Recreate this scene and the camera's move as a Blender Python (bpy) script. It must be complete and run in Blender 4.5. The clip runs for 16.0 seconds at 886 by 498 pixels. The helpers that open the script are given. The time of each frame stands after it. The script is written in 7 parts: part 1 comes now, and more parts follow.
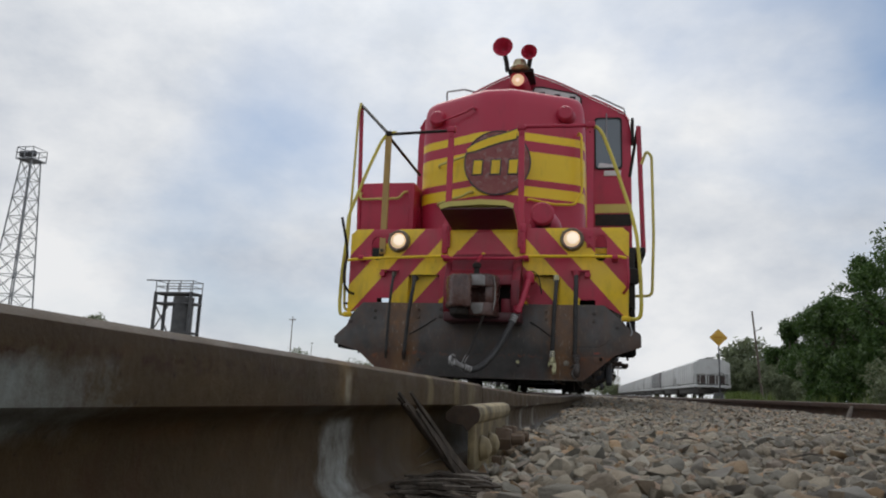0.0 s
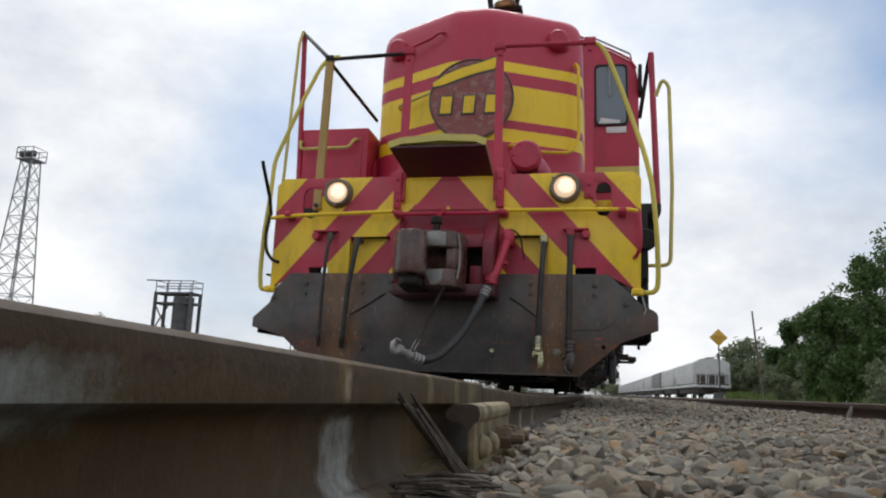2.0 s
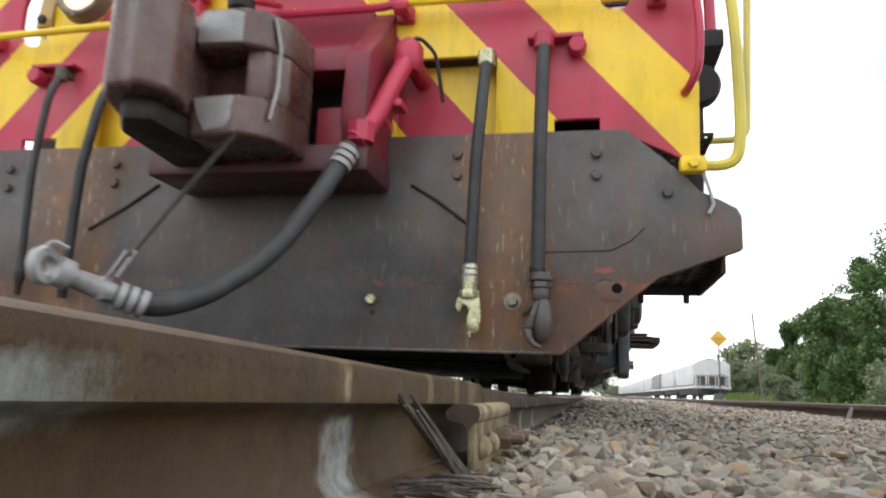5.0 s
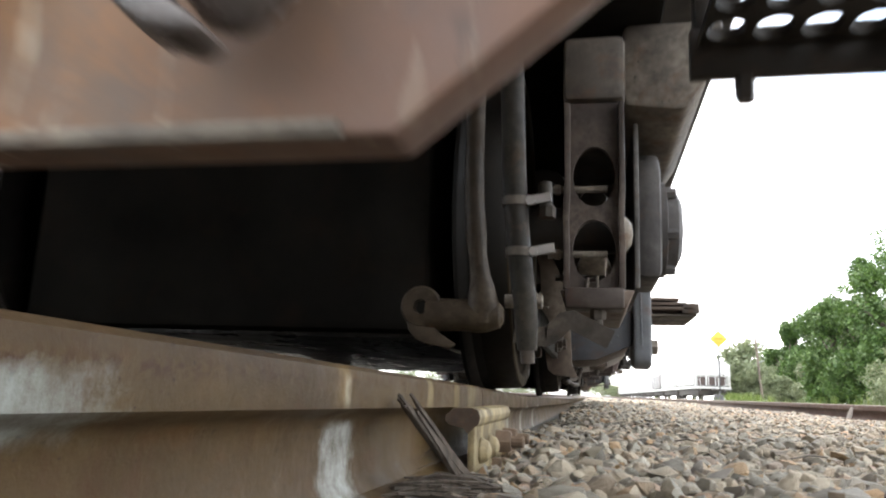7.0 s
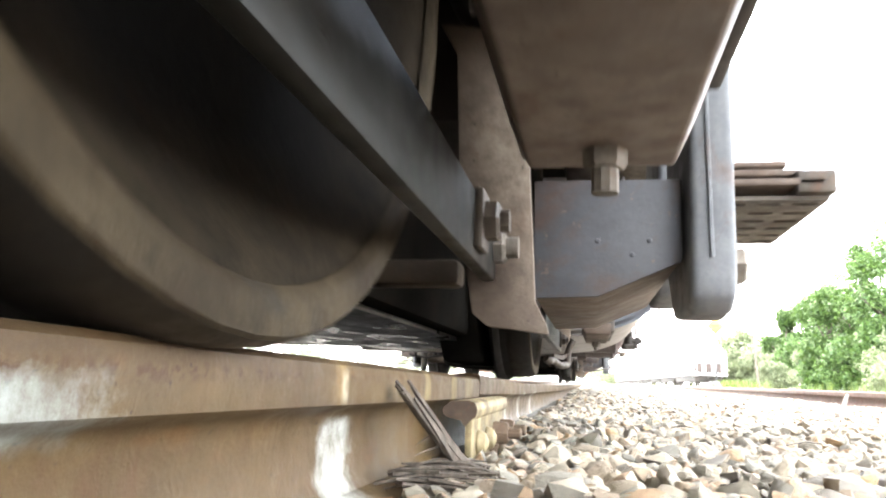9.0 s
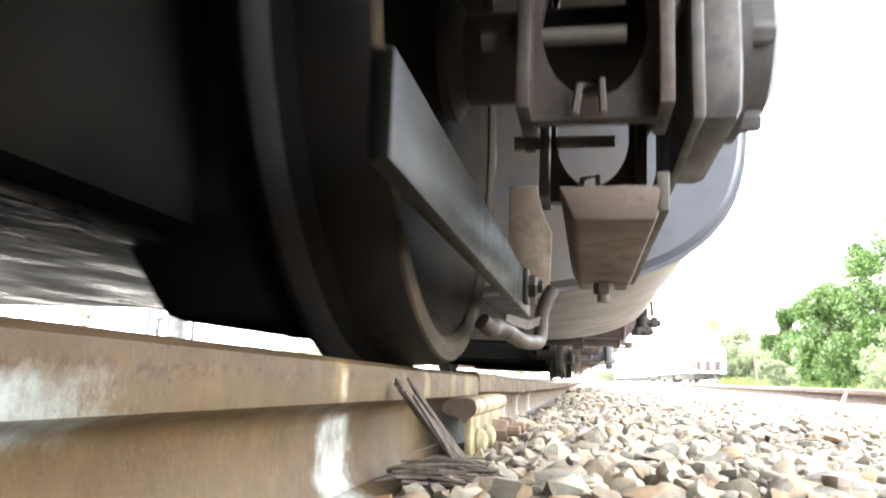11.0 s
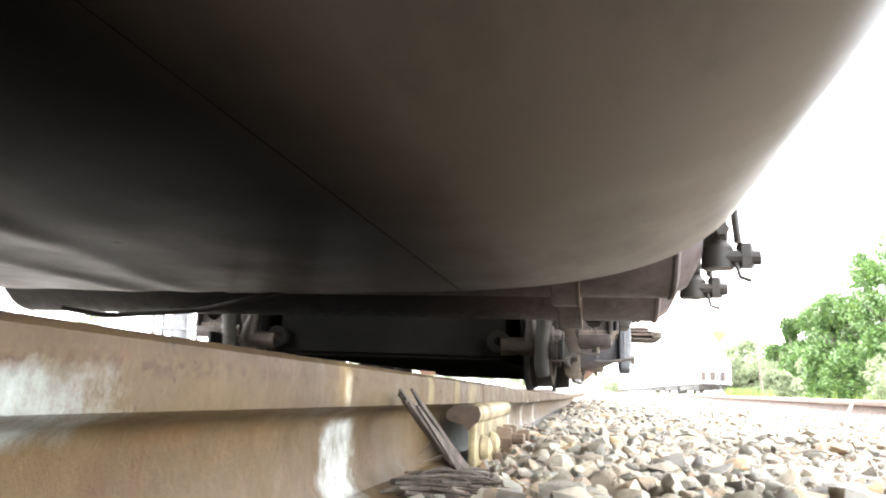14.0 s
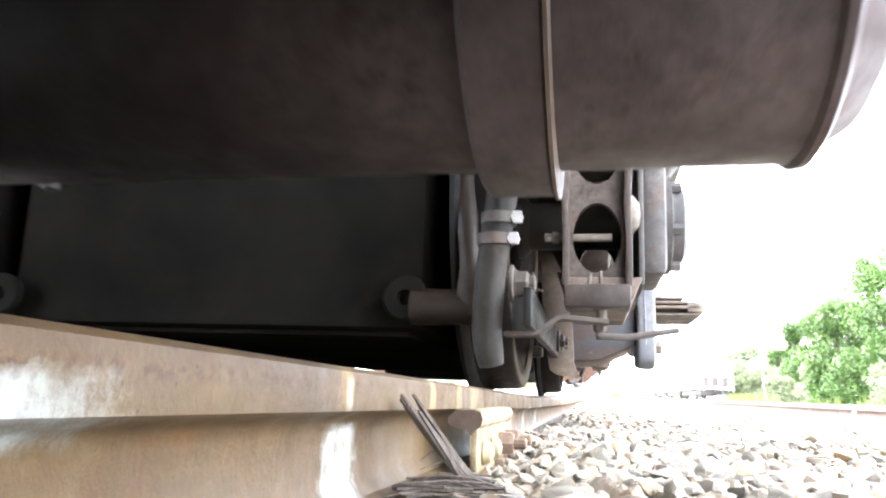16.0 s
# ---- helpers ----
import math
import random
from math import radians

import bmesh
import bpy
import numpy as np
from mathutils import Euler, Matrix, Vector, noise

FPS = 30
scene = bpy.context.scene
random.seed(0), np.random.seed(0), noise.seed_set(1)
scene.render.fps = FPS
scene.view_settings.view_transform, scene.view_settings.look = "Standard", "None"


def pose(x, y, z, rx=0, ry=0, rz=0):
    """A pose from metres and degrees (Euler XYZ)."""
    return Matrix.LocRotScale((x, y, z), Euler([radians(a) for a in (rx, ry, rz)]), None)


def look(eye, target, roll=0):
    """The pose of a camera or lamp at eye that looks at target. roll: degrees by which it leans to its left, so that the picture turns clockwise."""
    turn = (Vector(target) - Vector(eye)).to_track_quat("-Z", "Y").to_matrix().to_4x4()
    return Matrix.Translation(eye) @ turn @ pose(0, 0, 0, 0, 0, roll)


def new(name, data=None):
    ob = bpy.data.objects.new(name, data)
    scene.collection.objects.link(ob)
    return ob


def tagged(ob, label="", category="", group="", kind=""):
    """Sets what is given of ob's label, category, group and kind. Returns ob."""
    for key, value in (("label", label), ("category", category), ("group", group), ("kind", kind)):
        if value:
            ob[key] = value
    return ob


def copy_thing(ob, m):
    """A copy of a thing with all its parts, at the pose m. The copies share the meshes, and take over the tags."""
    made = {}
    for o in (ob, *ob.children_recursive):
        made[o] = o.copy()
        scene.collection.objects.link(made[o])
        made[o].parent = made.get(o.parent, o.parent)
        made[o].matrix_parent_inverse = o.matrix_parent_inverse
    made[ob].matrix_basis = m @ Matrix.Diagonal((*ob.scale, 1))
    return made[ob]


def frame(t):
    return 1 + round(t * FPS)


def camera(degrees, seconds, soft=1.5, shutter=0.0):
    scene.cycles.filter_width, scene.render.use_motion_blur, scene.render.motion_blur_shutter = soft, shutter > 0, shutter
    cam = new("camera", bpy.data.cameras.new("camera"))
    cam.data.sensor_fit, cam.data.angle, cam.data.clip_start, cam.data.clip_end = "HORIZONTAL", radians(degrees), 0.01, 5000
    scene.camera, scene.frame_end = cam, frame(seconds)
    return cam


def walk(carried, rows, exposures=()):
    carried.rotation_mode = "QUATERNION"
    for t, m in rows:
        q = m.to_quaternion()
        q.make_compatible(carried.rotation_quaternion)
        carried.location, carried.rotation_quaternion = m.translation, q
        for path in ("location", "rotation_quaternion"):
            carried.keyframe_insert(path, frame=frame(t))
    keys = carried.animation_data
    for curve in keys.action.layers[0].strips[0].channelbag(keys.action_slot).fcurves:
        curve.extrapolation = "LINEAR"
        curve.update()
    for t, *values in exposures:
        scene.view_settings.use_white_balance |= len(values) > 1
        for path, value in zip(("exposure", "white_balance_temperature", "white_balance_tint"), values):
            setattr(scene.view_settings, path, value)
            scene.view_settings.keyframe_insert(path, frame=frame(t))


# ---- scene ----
# ================= camera =================
EYE = Vector((1.047, 0.0, -0.012))
YAW, TILT, LEAN = 11.749, 10.807, 2.115
cam = camera(62.264, 16.0, soft=2.0, shutter=0.5)


def aim(turn_left, lift):
    """The camera's pose, turned by small amounts from its rest."""
    y, p = radians(YAW + turn_left), radians(TILT + lift)
    way = Vector((-math.sin(y) * math.cos(p), math.cos(y) * math.cos(p), math.sin(p)))
    return look(EYE, EYE + way, LEAN)


# the ground gives a little under the train: seconds, turn to the left, lift (degrees)
SWAY = [(0, 0, 0), (2.8, 0, 0), (3.5, 0, .066), (4.2, 0, .075), (5.3, 0, .085), (6.5, 0, .09), (7.0, 0, .11), (7.5, 0, .08),
        (7.8, 0, .03), (8.0, 0, -.02), (8.25, -.03, -.18), (8.5, -.07, -.42), (8.75, -.15, -.68), (9.0, -.22, -.88), (9.2, -.24, -.95),
        (10.3, -.27, -1.06), (11.5, -.29, -1.08), (12.0, -.29, -1.125), (12.5, -.27, -1.10), (12.8, -.24, -1.03), (13.0, -.20, -.97),
        (13.3, -.11, -.76), (13.5, -.06, -.62), (13.8, .01, -.38), (14.0, .04, -.265), (14.5, .11, -.11), (15.0, .17, .02), (15.5, .18, .09), (16.0, .20, .15)]
LIGHTER = [(0, -0.25, 6500, 10), (1.5, -0.1, 6500, 10), (2.5, 0.2, 6500, 10), (3.5, 0.7, 6500, 10), (4.2, 0.95, 6500, 10), (6.3, 2.1, 6750, 10), (6.8, 2.35, 6750, 10), (7.0, 2.5, 6750, 10), (7.5, 3.2, 6750, 10), (8.2, 4.15, 6680, 10), (9.2, 4.4, 6750, 10), (11.3, 4.35, 6750, 10), (14.0, 4.35, 6650, 10), (15.0, 4.65, 6500, 11), (16.0, 4.8, 6300, 13)]
walk(cam, [(t, aim(a, b)) for t, a, b in SWAY], LIGHTER)

# ================= sky and sun =================
SUN_HIGH, SUN_TURN = radians(50), radians(-14)
world = bpy.data.worlds.new("cloudy sky")
scene.world = world
world.use_nodes = True
wn, wl = world.node_tree.nodes, world.node_tree.links
wn.clear()


def wnode(kind, **values):
    n = wn.new(kind)
    for k, v in values.items():
        n.inputs[k].default_value = v
    return n


sky = wn.new("ShaderNodeTexSky")
sky.sky_type, sky.sun_disc = "NISHITA", False
sky.sun_elevation, sky.sun_rotation = SUN_HIGH, SUN_TURN
coord = wn.new("ShaderNodeTexCoord")
flat = wn.new("ShaderNodeMapping")
flat.inputs["Scale"].default_value = (1.0, 1.0, 1.7)
flat.inputs["Location"].default_value = (0.35, 0.1, 0.0)
wl.new(coord.outputs["Generated"], flat.inputs["Vector"])
big = wnode("ShaderNodeTexNoise", Scale=1.9, Detail=7.0, Roughness=0.5, Distortion=0.2)
wl.new(flat.outputs[0], big.inputs["Vector"])
gaps = wn.new("ShaderNodeValToRGB")
gaps.color_ramp.elements[0].position, gaps.color_ramp.elements[1].position = 0.25, 0.52
# the widest gap of blue hangs low to the left of the track
open_way = wn.new("ShaderNodeVectorMath")
open_way.operation = "DOT_PRODUCT"
wl.new(coord.outputs["Generated"], open_way.inputs[0])
open_way.inputs[1].default_value = Vector((-0.462, 0.833, 0.304)).normalized()
near_gap = wn.new("ShaderNodeMath")
near_gap.operation = "POWER"
near_gap.inputs[1].default_value = 95.0
wl.new(open_way.outputs["Value"], near_gap.inputs[0])
thin = wn.new("ShaderNodeMath")
thin.operation = "MULTIPLY_ADD"
thin.inputs[1].default_value = -0.29
wl.new(near_gap.outputs[0], thin.inputs[0])
wl.new(big.outputs["Fac"], thin.inputs[2])
wl.new(thin.outputs[0], gaps.inputs[0])
fine = wnode("ShaderNodeTexNoise", Scale=3.1, Detail=8.0, Roughness=0.6)
wl.new(flat.outputs[0], fine.inputs["Vector"])
tones = wn.new("ShaderNodeValToRGB")
tones.color_ramp.elements[0].position, tones.color_ramp.elements[1].position = 0.34, 0.66
tones.color_ramp.elements[0].color = (9.5, 10.4, 11.8, 1)
tones.color_ramp.elements[1].color = (15.9, 16.1, 16.3, 1)
wl.new(fine.outputs["Fac"], tones.inputs[0])
blue = wn.new("ShaderNodeMix")
blue.data_type, blue.blend_type = "RGBA", "ADD"
blue.inputs[0].default_value = 1.0
wl.new(sky.outputs[0], blue.inputs["A"])
blue.inputs["B"].default_value = (1.2, 2.4, 4.2, 1)
mixed = wn.new("ShaderNodeMix")
mixed.data_type = "RGBA"
wl.new(gaps.outputs[0], mixed.inputs[0])
wl.new(blue.outputs["Result"], mixed.inputs["A"])
wl.new(tones.outputs[0], mixed.inputs["B"])
# thin cloud glows round the hidden sun
sun_way = Vector((math.cos(SUN_HIGH) * math.sin(SUN_TURN), math.cos(SUN_HIGH) * math.cos(SUN_TURN), math.sin(SUN_HIGH)))
near_sun = wn.new("ShaderNodeVectorMath")
near_sun.operation = "DOT_PRODUCT"
wl.new(coord.outputs["Generated"], near_sun.inputs[0])
near_sun.inputs[1].default_value = sun_way
keep = wn.new("ShaderNodeMath")
keep.operation = "MAXIMUM"
keep.inputs[1].default_value = 0.0
wl.new(near_sun.outputs["Value"], keep.inputs[0])
peak = wn.new("ShaderNodeMath")
peak.operation = "POWER"
peak.inputs[1].default_value = 14.0
wl.new(keep.outputs[0], peak.inputs[0])
shine = wn.new("ShaderNodeMix")
shine.data_type, shine.blend_type = "RGBA", "ADD"
wl.new(peak.outputs[0], shine.inputs[0])
wl.new(mixed.outputs["Result"], shine.inputs["A"])
shine.inputs["B"].default_value = (12, 12, 11.6, 1)
back = wn.new("ShaderNodeBackground")
back.inputs["Strength"].default_value = 0.062
wl.new(shine.outputs["Result"], back.inputs["Color"])
wout = wn.new("ShaderNodeOutputWorld")
wl.new(back.outputs[0], wout.inputs["Surface"])

sun = new("sun", bpy.data.lights.new("sun", "SUN"))
sun.data.energy, sun.data.angle, sun.data.color = 0.8, radians(30), (1.0, 0.96, 0.9)
sun.matrix_world = look((0, 0, 30), Vector((0, 0, 30)) - Vector((math.cos(SUN_HIGH) * math.sin(SUN_TURN), math.cos(SUN_HIGH) * math.cos(SUN_TURN), math.sin(SUN_HIGH))) * 10)

# ================= materials =================


class Stuff:
    """A small builder of node materials."""

    def __init__(self, name, colour=(.5, .5, .5), rough=.6, metal=0.0):
        self.m = bpy.data.materials.new(name)
        self.m.use_nodes = True
        self.n, self.l = self.m.node_tree.nodes, self.m.node_tree.links
        self.b = self.n["Principled BSDF"]
        self.b.inputs["Base Color"].default_value = (*colour, 1)
        self.b.inputs["Roughness"].default_value = rough
        self.b.inputs["Metallic"].default_value = metal
        self.co = self.n.new("ShaderNodeTexCoord").outputs["Object"]
        self.col = None

    def noise(self, scale, detail=4, rough=.55, stretch=None, distort=0.0):
        src = self.co
        if stretch:
            mp = self.n.new("ShaderNodeMapping")
            mp.inputs["Scale"].default_value = stretch
            self.l.new(src, mp.inputs["Vector"])
            src = mp.outputs[0]
        t = self.n.new("ShaderNodeTexNoise")
        t.inputs["Scale"].default_value, t.inputs["Detail"].default_value = scale, detail
        t.inputs["Roughness"].default_value, t.inputs["Distortion"].default_value = rough, distort
        self.l.new(src, t.inputs["Vector"])
        return t.outputs["Fac"]

    def ramp(self, fac, a, b, ca=(0, 0, 0), cb=(1, 1, 1)):
        r = self.n.new("ShaderNodeValToRGB")
        r.color_ramp.elements[0].position, r.color_ramp.elements[1].position = a, b
        r.color_ramp.elements[0].color, r.color_ramp.elements[1].color = (*ca, 1), (*cb, 1)
        self.l.new(fac, r.inputs[0])
        return r.outputs[0]

    def math(self, op, a, b=None, c=None):
        m = self.n.new("ShaderNodeMath")
        m.operation = op
        for i, v in enumerate((a, b, c)):
            if v is None:
                continue
            if isinstance(v, (int, float)):
                m.inputs[i].default_value = v
            else:
                self.l.new(v, m.inputs[i])
        return m.outputs[0]

    def xyz(self):
        s = self.n.new("ShaderNodeSeparateXYZ")
        self.l.new(self.co, s.inputs[0])
        return s.outputs

    def mix(self, fac, a, b, how="MIX"):
        m = self.n.new("ShaderNodeMix")
        m.data_type, m.blend_type = "RGBA", how
        for key, v in ((0, fac), ("A", a), ("B", b)):
            if isinstance(v, (int, float)):
                m.inputs[key].default_value = v
            elif isinstance(v, tuple):
                m.inputs[key].default_value = (*v, 1)
            else:
                self.l.new(v, m.inputs[key])
        return m.outputs["Result"]

    def colour(self, out):
        self.col = out
        self.l.new(out, self.b.inputs["Base Color"])
        return self

    def over(self, fac, colour):
        return self.colour(self.mix(fac, self.col, colour))

    def rough(self, out):
        self.l.new(out, self.b.inputs["Roughness"])
        return self

    def bump(self, fac, depth=.002, strength=.6):
        b = self.n.new("ShaderNodeBump")
        b.inputs["Distance"].default_value, b.inputs["Strength"].default_value = depth, strength
        self.l.new(fac, b.inputs["Height"])
        self.l.new(b.outputs[0], self.b.inputs["Normal"])
        return self

    def island(self):
        return self.n.new("ShaderNodeNewGeometry").outputs["Random Per Island"]


def painted(name, colour, dirt=(.05, .04, .035), rough=.42, grime=.35):
    s = Stuff(name, colour, rough)
    s.colour(s.mix(s.ramp(s.noise(1.6, 6), .3, .75), tuple(c * .82 for c in colour), tuple(min(1, c * 1.08) for c in colour)))
    s.over(s.math("MULTIPLY", s.ramp(s.noise(9, 8, .65, (1, 1, .35)), .52, .78), grime), dirt)
    s.rough(s.ramp(s.noise(14, 5), .2, .9, (rough - .1,) * 3, (rough + .2,) * 3))
    return s.bump(s.noise(60, 3), .0008, .3)


def grimy(name, a, b, rust=(.13, .06, .03), rough=.65, amount=.5, scale=5.0):
    s = Stuff(name, a, rough)
    s.colour(s.mix(s.ramp(s.noise(scale, 8, .6), .3, .7), a, b))
    s.over(s.math("MULTIPLY", s.ramp(s.noise(scale * 1.7, 8, .7, None, .5), .52, .72), amount), rust)
    s.rough(s.ramp(s.noise(scale * 4, 5), .2, .9, (rough - .18,) * 3, (min(1, rough + .2),) * 3))
    return s.bump(s.noise(scale * 16, 6, .65), .0015, .55)


RED, YELLOW = (.49, .026, .066), (.93, .63, .02)
red = painted("maroon red paint", RED).m
yellow = painted("yellow paint", YELLOW, grime=.3).m
pale_yellow = painted("faded yellow paint", (.66, .55, .14), grime=.35).m
lemon = painted("lemon yellow grab iron paint", (.68, .56, .08), grime=.3).m
ochre = painted("weathered ochre paint", (.42, .26, .07), grime=.5).m
# dirt and the drop step's underside shade share this dark maroon
maroon_dirt_shade = painted("dirty maroon with underside shade", (.075, .012, .016), grime=.6).m
black = grimy("black underframe paint", (.016, .015, .015), (.035, .033, .031), (.06, .035, .02), .6, .5).m


GRIME = .72        # years of oil and brake dust on all running gear


def truck_steel(name, dark, mid, dust, rust, rough=.7):
    dark, mid, dust, rust = (tuple(v * GRIME for v in c) for c in (dark, mid, dust, rust))
    s = Stuff(name, mid, rough)
    s.colour(s.mix(s.ramp(s.noise(5, 8, .65, None, .4), .32, .66), dark, mid))
    s.over(s.math("MULTIPLY", s.ramp(s.noise(2.3, 6, .6), .42, .62), s.ramp(s.noise(30, 6, .7), .3, .6)), dust)
    s.over(s.math("MULTIPLY", s.ramp(s.noise(11, 8, .7, None, .8), .55, .7), .6), rust)
    s.over(s.ramp(s.noise(85, 4, .6), .66, .72), dark)
    s.rough(s.ramp(s.noise(22, 6), .25, .8, (rough - .25,) * 3, (min(1, rough + .2),) * 3))
    s.b.inputs["Specular IOR Level"].default_value = .2
    b = s.math("ADD", s.math("MULTIPLY", s.noise(7, 4), .6), s.math("MULTIPLY", s.noise(70, 7, .7), .4))
    return s.bump(b, .006, .6).m


dusty = truck_steel("dusty truck steel", (.045, .038, .034), (.115, .099, .084), (.27, .235, .19), (.13, .07, .04))
tan_plate = truck_steel("rust stained plate", (.05, .036, .028), (.125, .093, .07), (.22, .178, .135), (.11, .058, .035))
lever_brown = truck_steel("grease brown casting", (.013, .009, .006), (.040, .028, .018), (.095, .072, .048), (.045, .021, .010), .6)
brown_steel = truck_steel("brown dusty steel", (.075, .053, .042), (.155, .116, .092), (.235, .188, .15), (.15, .077, .046))
pipe_brown = truck_steel("greasy brown pipe", (.024, .018, .014), (.052, .04, .031), (.09, .072, .056), (.055, .028, .017), .55)
mark_red = painted("faint red paint mark", (.22, .05, .03), grime=1.0).m
dark_steel = grimy("dark greasy steel", (.013, .0112, .0095), (.033, .028, .0235), (.06, .035, .02), .55, .4, 6).m
strap_grey = grimy("worn grey green strap steel", (.006, .006, .0055), (.016, .016, .014), (.022, .014, .009), .42, .4, 5).m
hose_dusty = truck_steel("dust caked rubber", (.009, .008, .0065), (.023, .0195, .0155), (.055, .047, .035), (.07, .045, .028))
journal_grey = truck_steel("weathered journal casting", (.042, .039, .038), (.095, .089, .087), (.16, .15, .14), (.11, .065, .04))
hanger_grey = truck_steel("blue grey hanger steel", (.10, .105, .115), (.17, .18, .195), (.25, .25, .25), (.13, .07, .045), .6)
plank_mix = Stuff("rust bitten plank steel", (.05, .05, .055), .5)
plank_mix.colour(plank_mix.mix(plank_mix.ramp(plank_mix.noise(4, 8, .6), .3, .7), (.034, .035, .038), (.080, .082, .090)))
plank_mix.over(plank_mix.ramp(plank_mix.noise(3.2, 9, .68, None, .5), .44, .60), (.072, .043, .029))
plank_mix.over(plank_mix.ramp(plank_mix.noise(40, 5, .6), .66, .72), (.12, .09, .07))
plank_mix = plank_mix.bump(plank_mix.noise(45, 6, .65), .002, .6).m
for m_ in (plank_mix, dark_steel, black):
    m_.node_tree.nodes["Principled BSDF"].inputs["Specular IOR Level"].default_value = .22
strap_grey.node_tree.nodes["Principled BSDF"].inputs["Specular IOR Level"].default_value = .11
leg_brown = truck_steel("oily brown pedestal casting", (.022, .016, .014), (.058, .045, .039), (.13, .105, .088), (.085, .042, .026), .6)
bent_brown = truck_steel("dust brown strap steel", (.02, .016, .013), (.05, .041, .033), (.13, .108, .085), (.06, .032, .019))
bare = grimy("worn bright steel", (.20, .19, .18), (.34, .33, .32), (.2, .12, .07), .35, .3, 12).m
# the dark of the enclosed underframe is put into this near-black colour
pitch = grimy("near-black interior shade", (.0055, .0054, .005), (.0135, .0125, .011), (.018, .0125, .009), .7, .5, 4).m
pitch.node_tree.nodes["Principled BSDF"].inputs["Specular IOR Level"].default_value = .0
rubber = grimy("dusty black rubber", (.018, .018, .019), (.05, .048, .046), (.07, .06, .05), .6, .25, 14).m
brass = grimy("brass fitting", (.33, .31, .16), (.56, .53, .34), (.16, .13, .06), .32, .6, 34).m
brass.node_tree.nodes["Principled BSDF"].inputs["Metallic"].default_value = .6
plated = grimy("tarnished bright plating", (.34, .32, .24), (.55, .53, .42), (.16, .13, .07), .28, .4, 30).m
plated.node_tree.nodes["Principled BSDF"].inputs["Metallic"].default_value = .7
oily_pan = Stuff("oil-wet motor bottom", (.008, .0075, .007), .3)
oily_pan.colour(oily_pan.mix(oily_pan.ramp(oily_pan.noise(6, 7, .6, (1, .35, 1)), .35, .65), (.005, .0048, .0045), (.02, .018, .016)))
oily_pan.rough(oily_pan.ramp(oily_pan.noise(9, 5, .6, (1, .4, 1)), .3, .7, (.16,) * 3, (.5,) * 3))
oily_pan.b.inputs["Specular IOR Level"].default_value = .28
oily_pan = oily_pan.bump(oily_pan.noise(7, 5, .6, (1, .5, 1)), .02, .6).m
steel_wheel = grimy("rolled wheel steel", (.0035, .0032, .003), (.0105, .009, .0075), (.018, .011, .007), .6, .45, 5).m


def plate_paint():
    """Near-black plate with a ring of dried road dust thrown up near the rim."""
    s = Stuff("dusty wheel plate with painted shade", (.01, .009, .008), .75)
    x, y, z = s.xyz()
    # shade under the side frame is put into this base colour
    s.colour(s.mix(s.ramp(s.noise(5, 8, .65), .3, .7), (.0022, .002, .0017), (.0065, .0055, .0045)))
    r = s.math("SQRT", s.math("ADD", s.math("MULTIPLY", y, y), s.math("MULTIPLY", z, z)))
    ring = s.ramp(s.math("ADD", r, s.math("MULTIPLY", s.math("SUBTRACT", s.noise(7, 7, .7), .5), .12)), .33, .47)
    s.over(s.math("MULTIPLY", ring, s.ramp(s.noise(16, 8, .7), .25, .65)), (.026, .0195, .0125))
    s.over(s.math("MULTIPLY", s.ramp(s.noise(11, 8, .7, None, .6), .58, .7), .5), (.014, .008, .0045))
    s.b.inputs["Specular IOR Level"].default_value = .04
    return s.bump(s.noise(60, 6, .65), .002, .6).m


wheel_plate = plate_paint()
steel_wheel.node_tree.nodes["Principled BSDF"].inputs["Specular IOR Level"].default_value = .15


def rim_paint():
    s = Stuff("worn wheel rim", (.07, .06, .04), .7)
    s.colour(s.mix(s.ramp(s.noise(7, 8, .65), .3, .7), (.014, .0102, .0058), (.047, .035, .0205)))
    s.over(s.math("MULTIPLY", s.ramp(s.noise(13, 8, .7, None, .8), .5, .64), .75), (.016, .010, .0058))
    s.over(s.ramp(s.noise(4, 6, .7, None, 1.0), .56, .62), (.022, .018, .013))
    s.over(s.math("MULTIPLY", s.ramp(s.noise(60, 6, .7), .55, .7), .5), (.010, .007, .0045))
    s.b.inputs["Specular IOR Level"].default_value = .08
    return s.bump(s.noise(70, 7, .7), .002, .7).m


rim_steel = rim_paint()
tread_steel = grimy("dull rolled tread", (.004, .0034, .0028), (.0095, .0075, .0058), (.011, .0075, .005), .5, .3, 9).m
tread_steel.node_tree.nodes["Principled BSDF"].inputs["Specular IOR Level"].default_value = .25


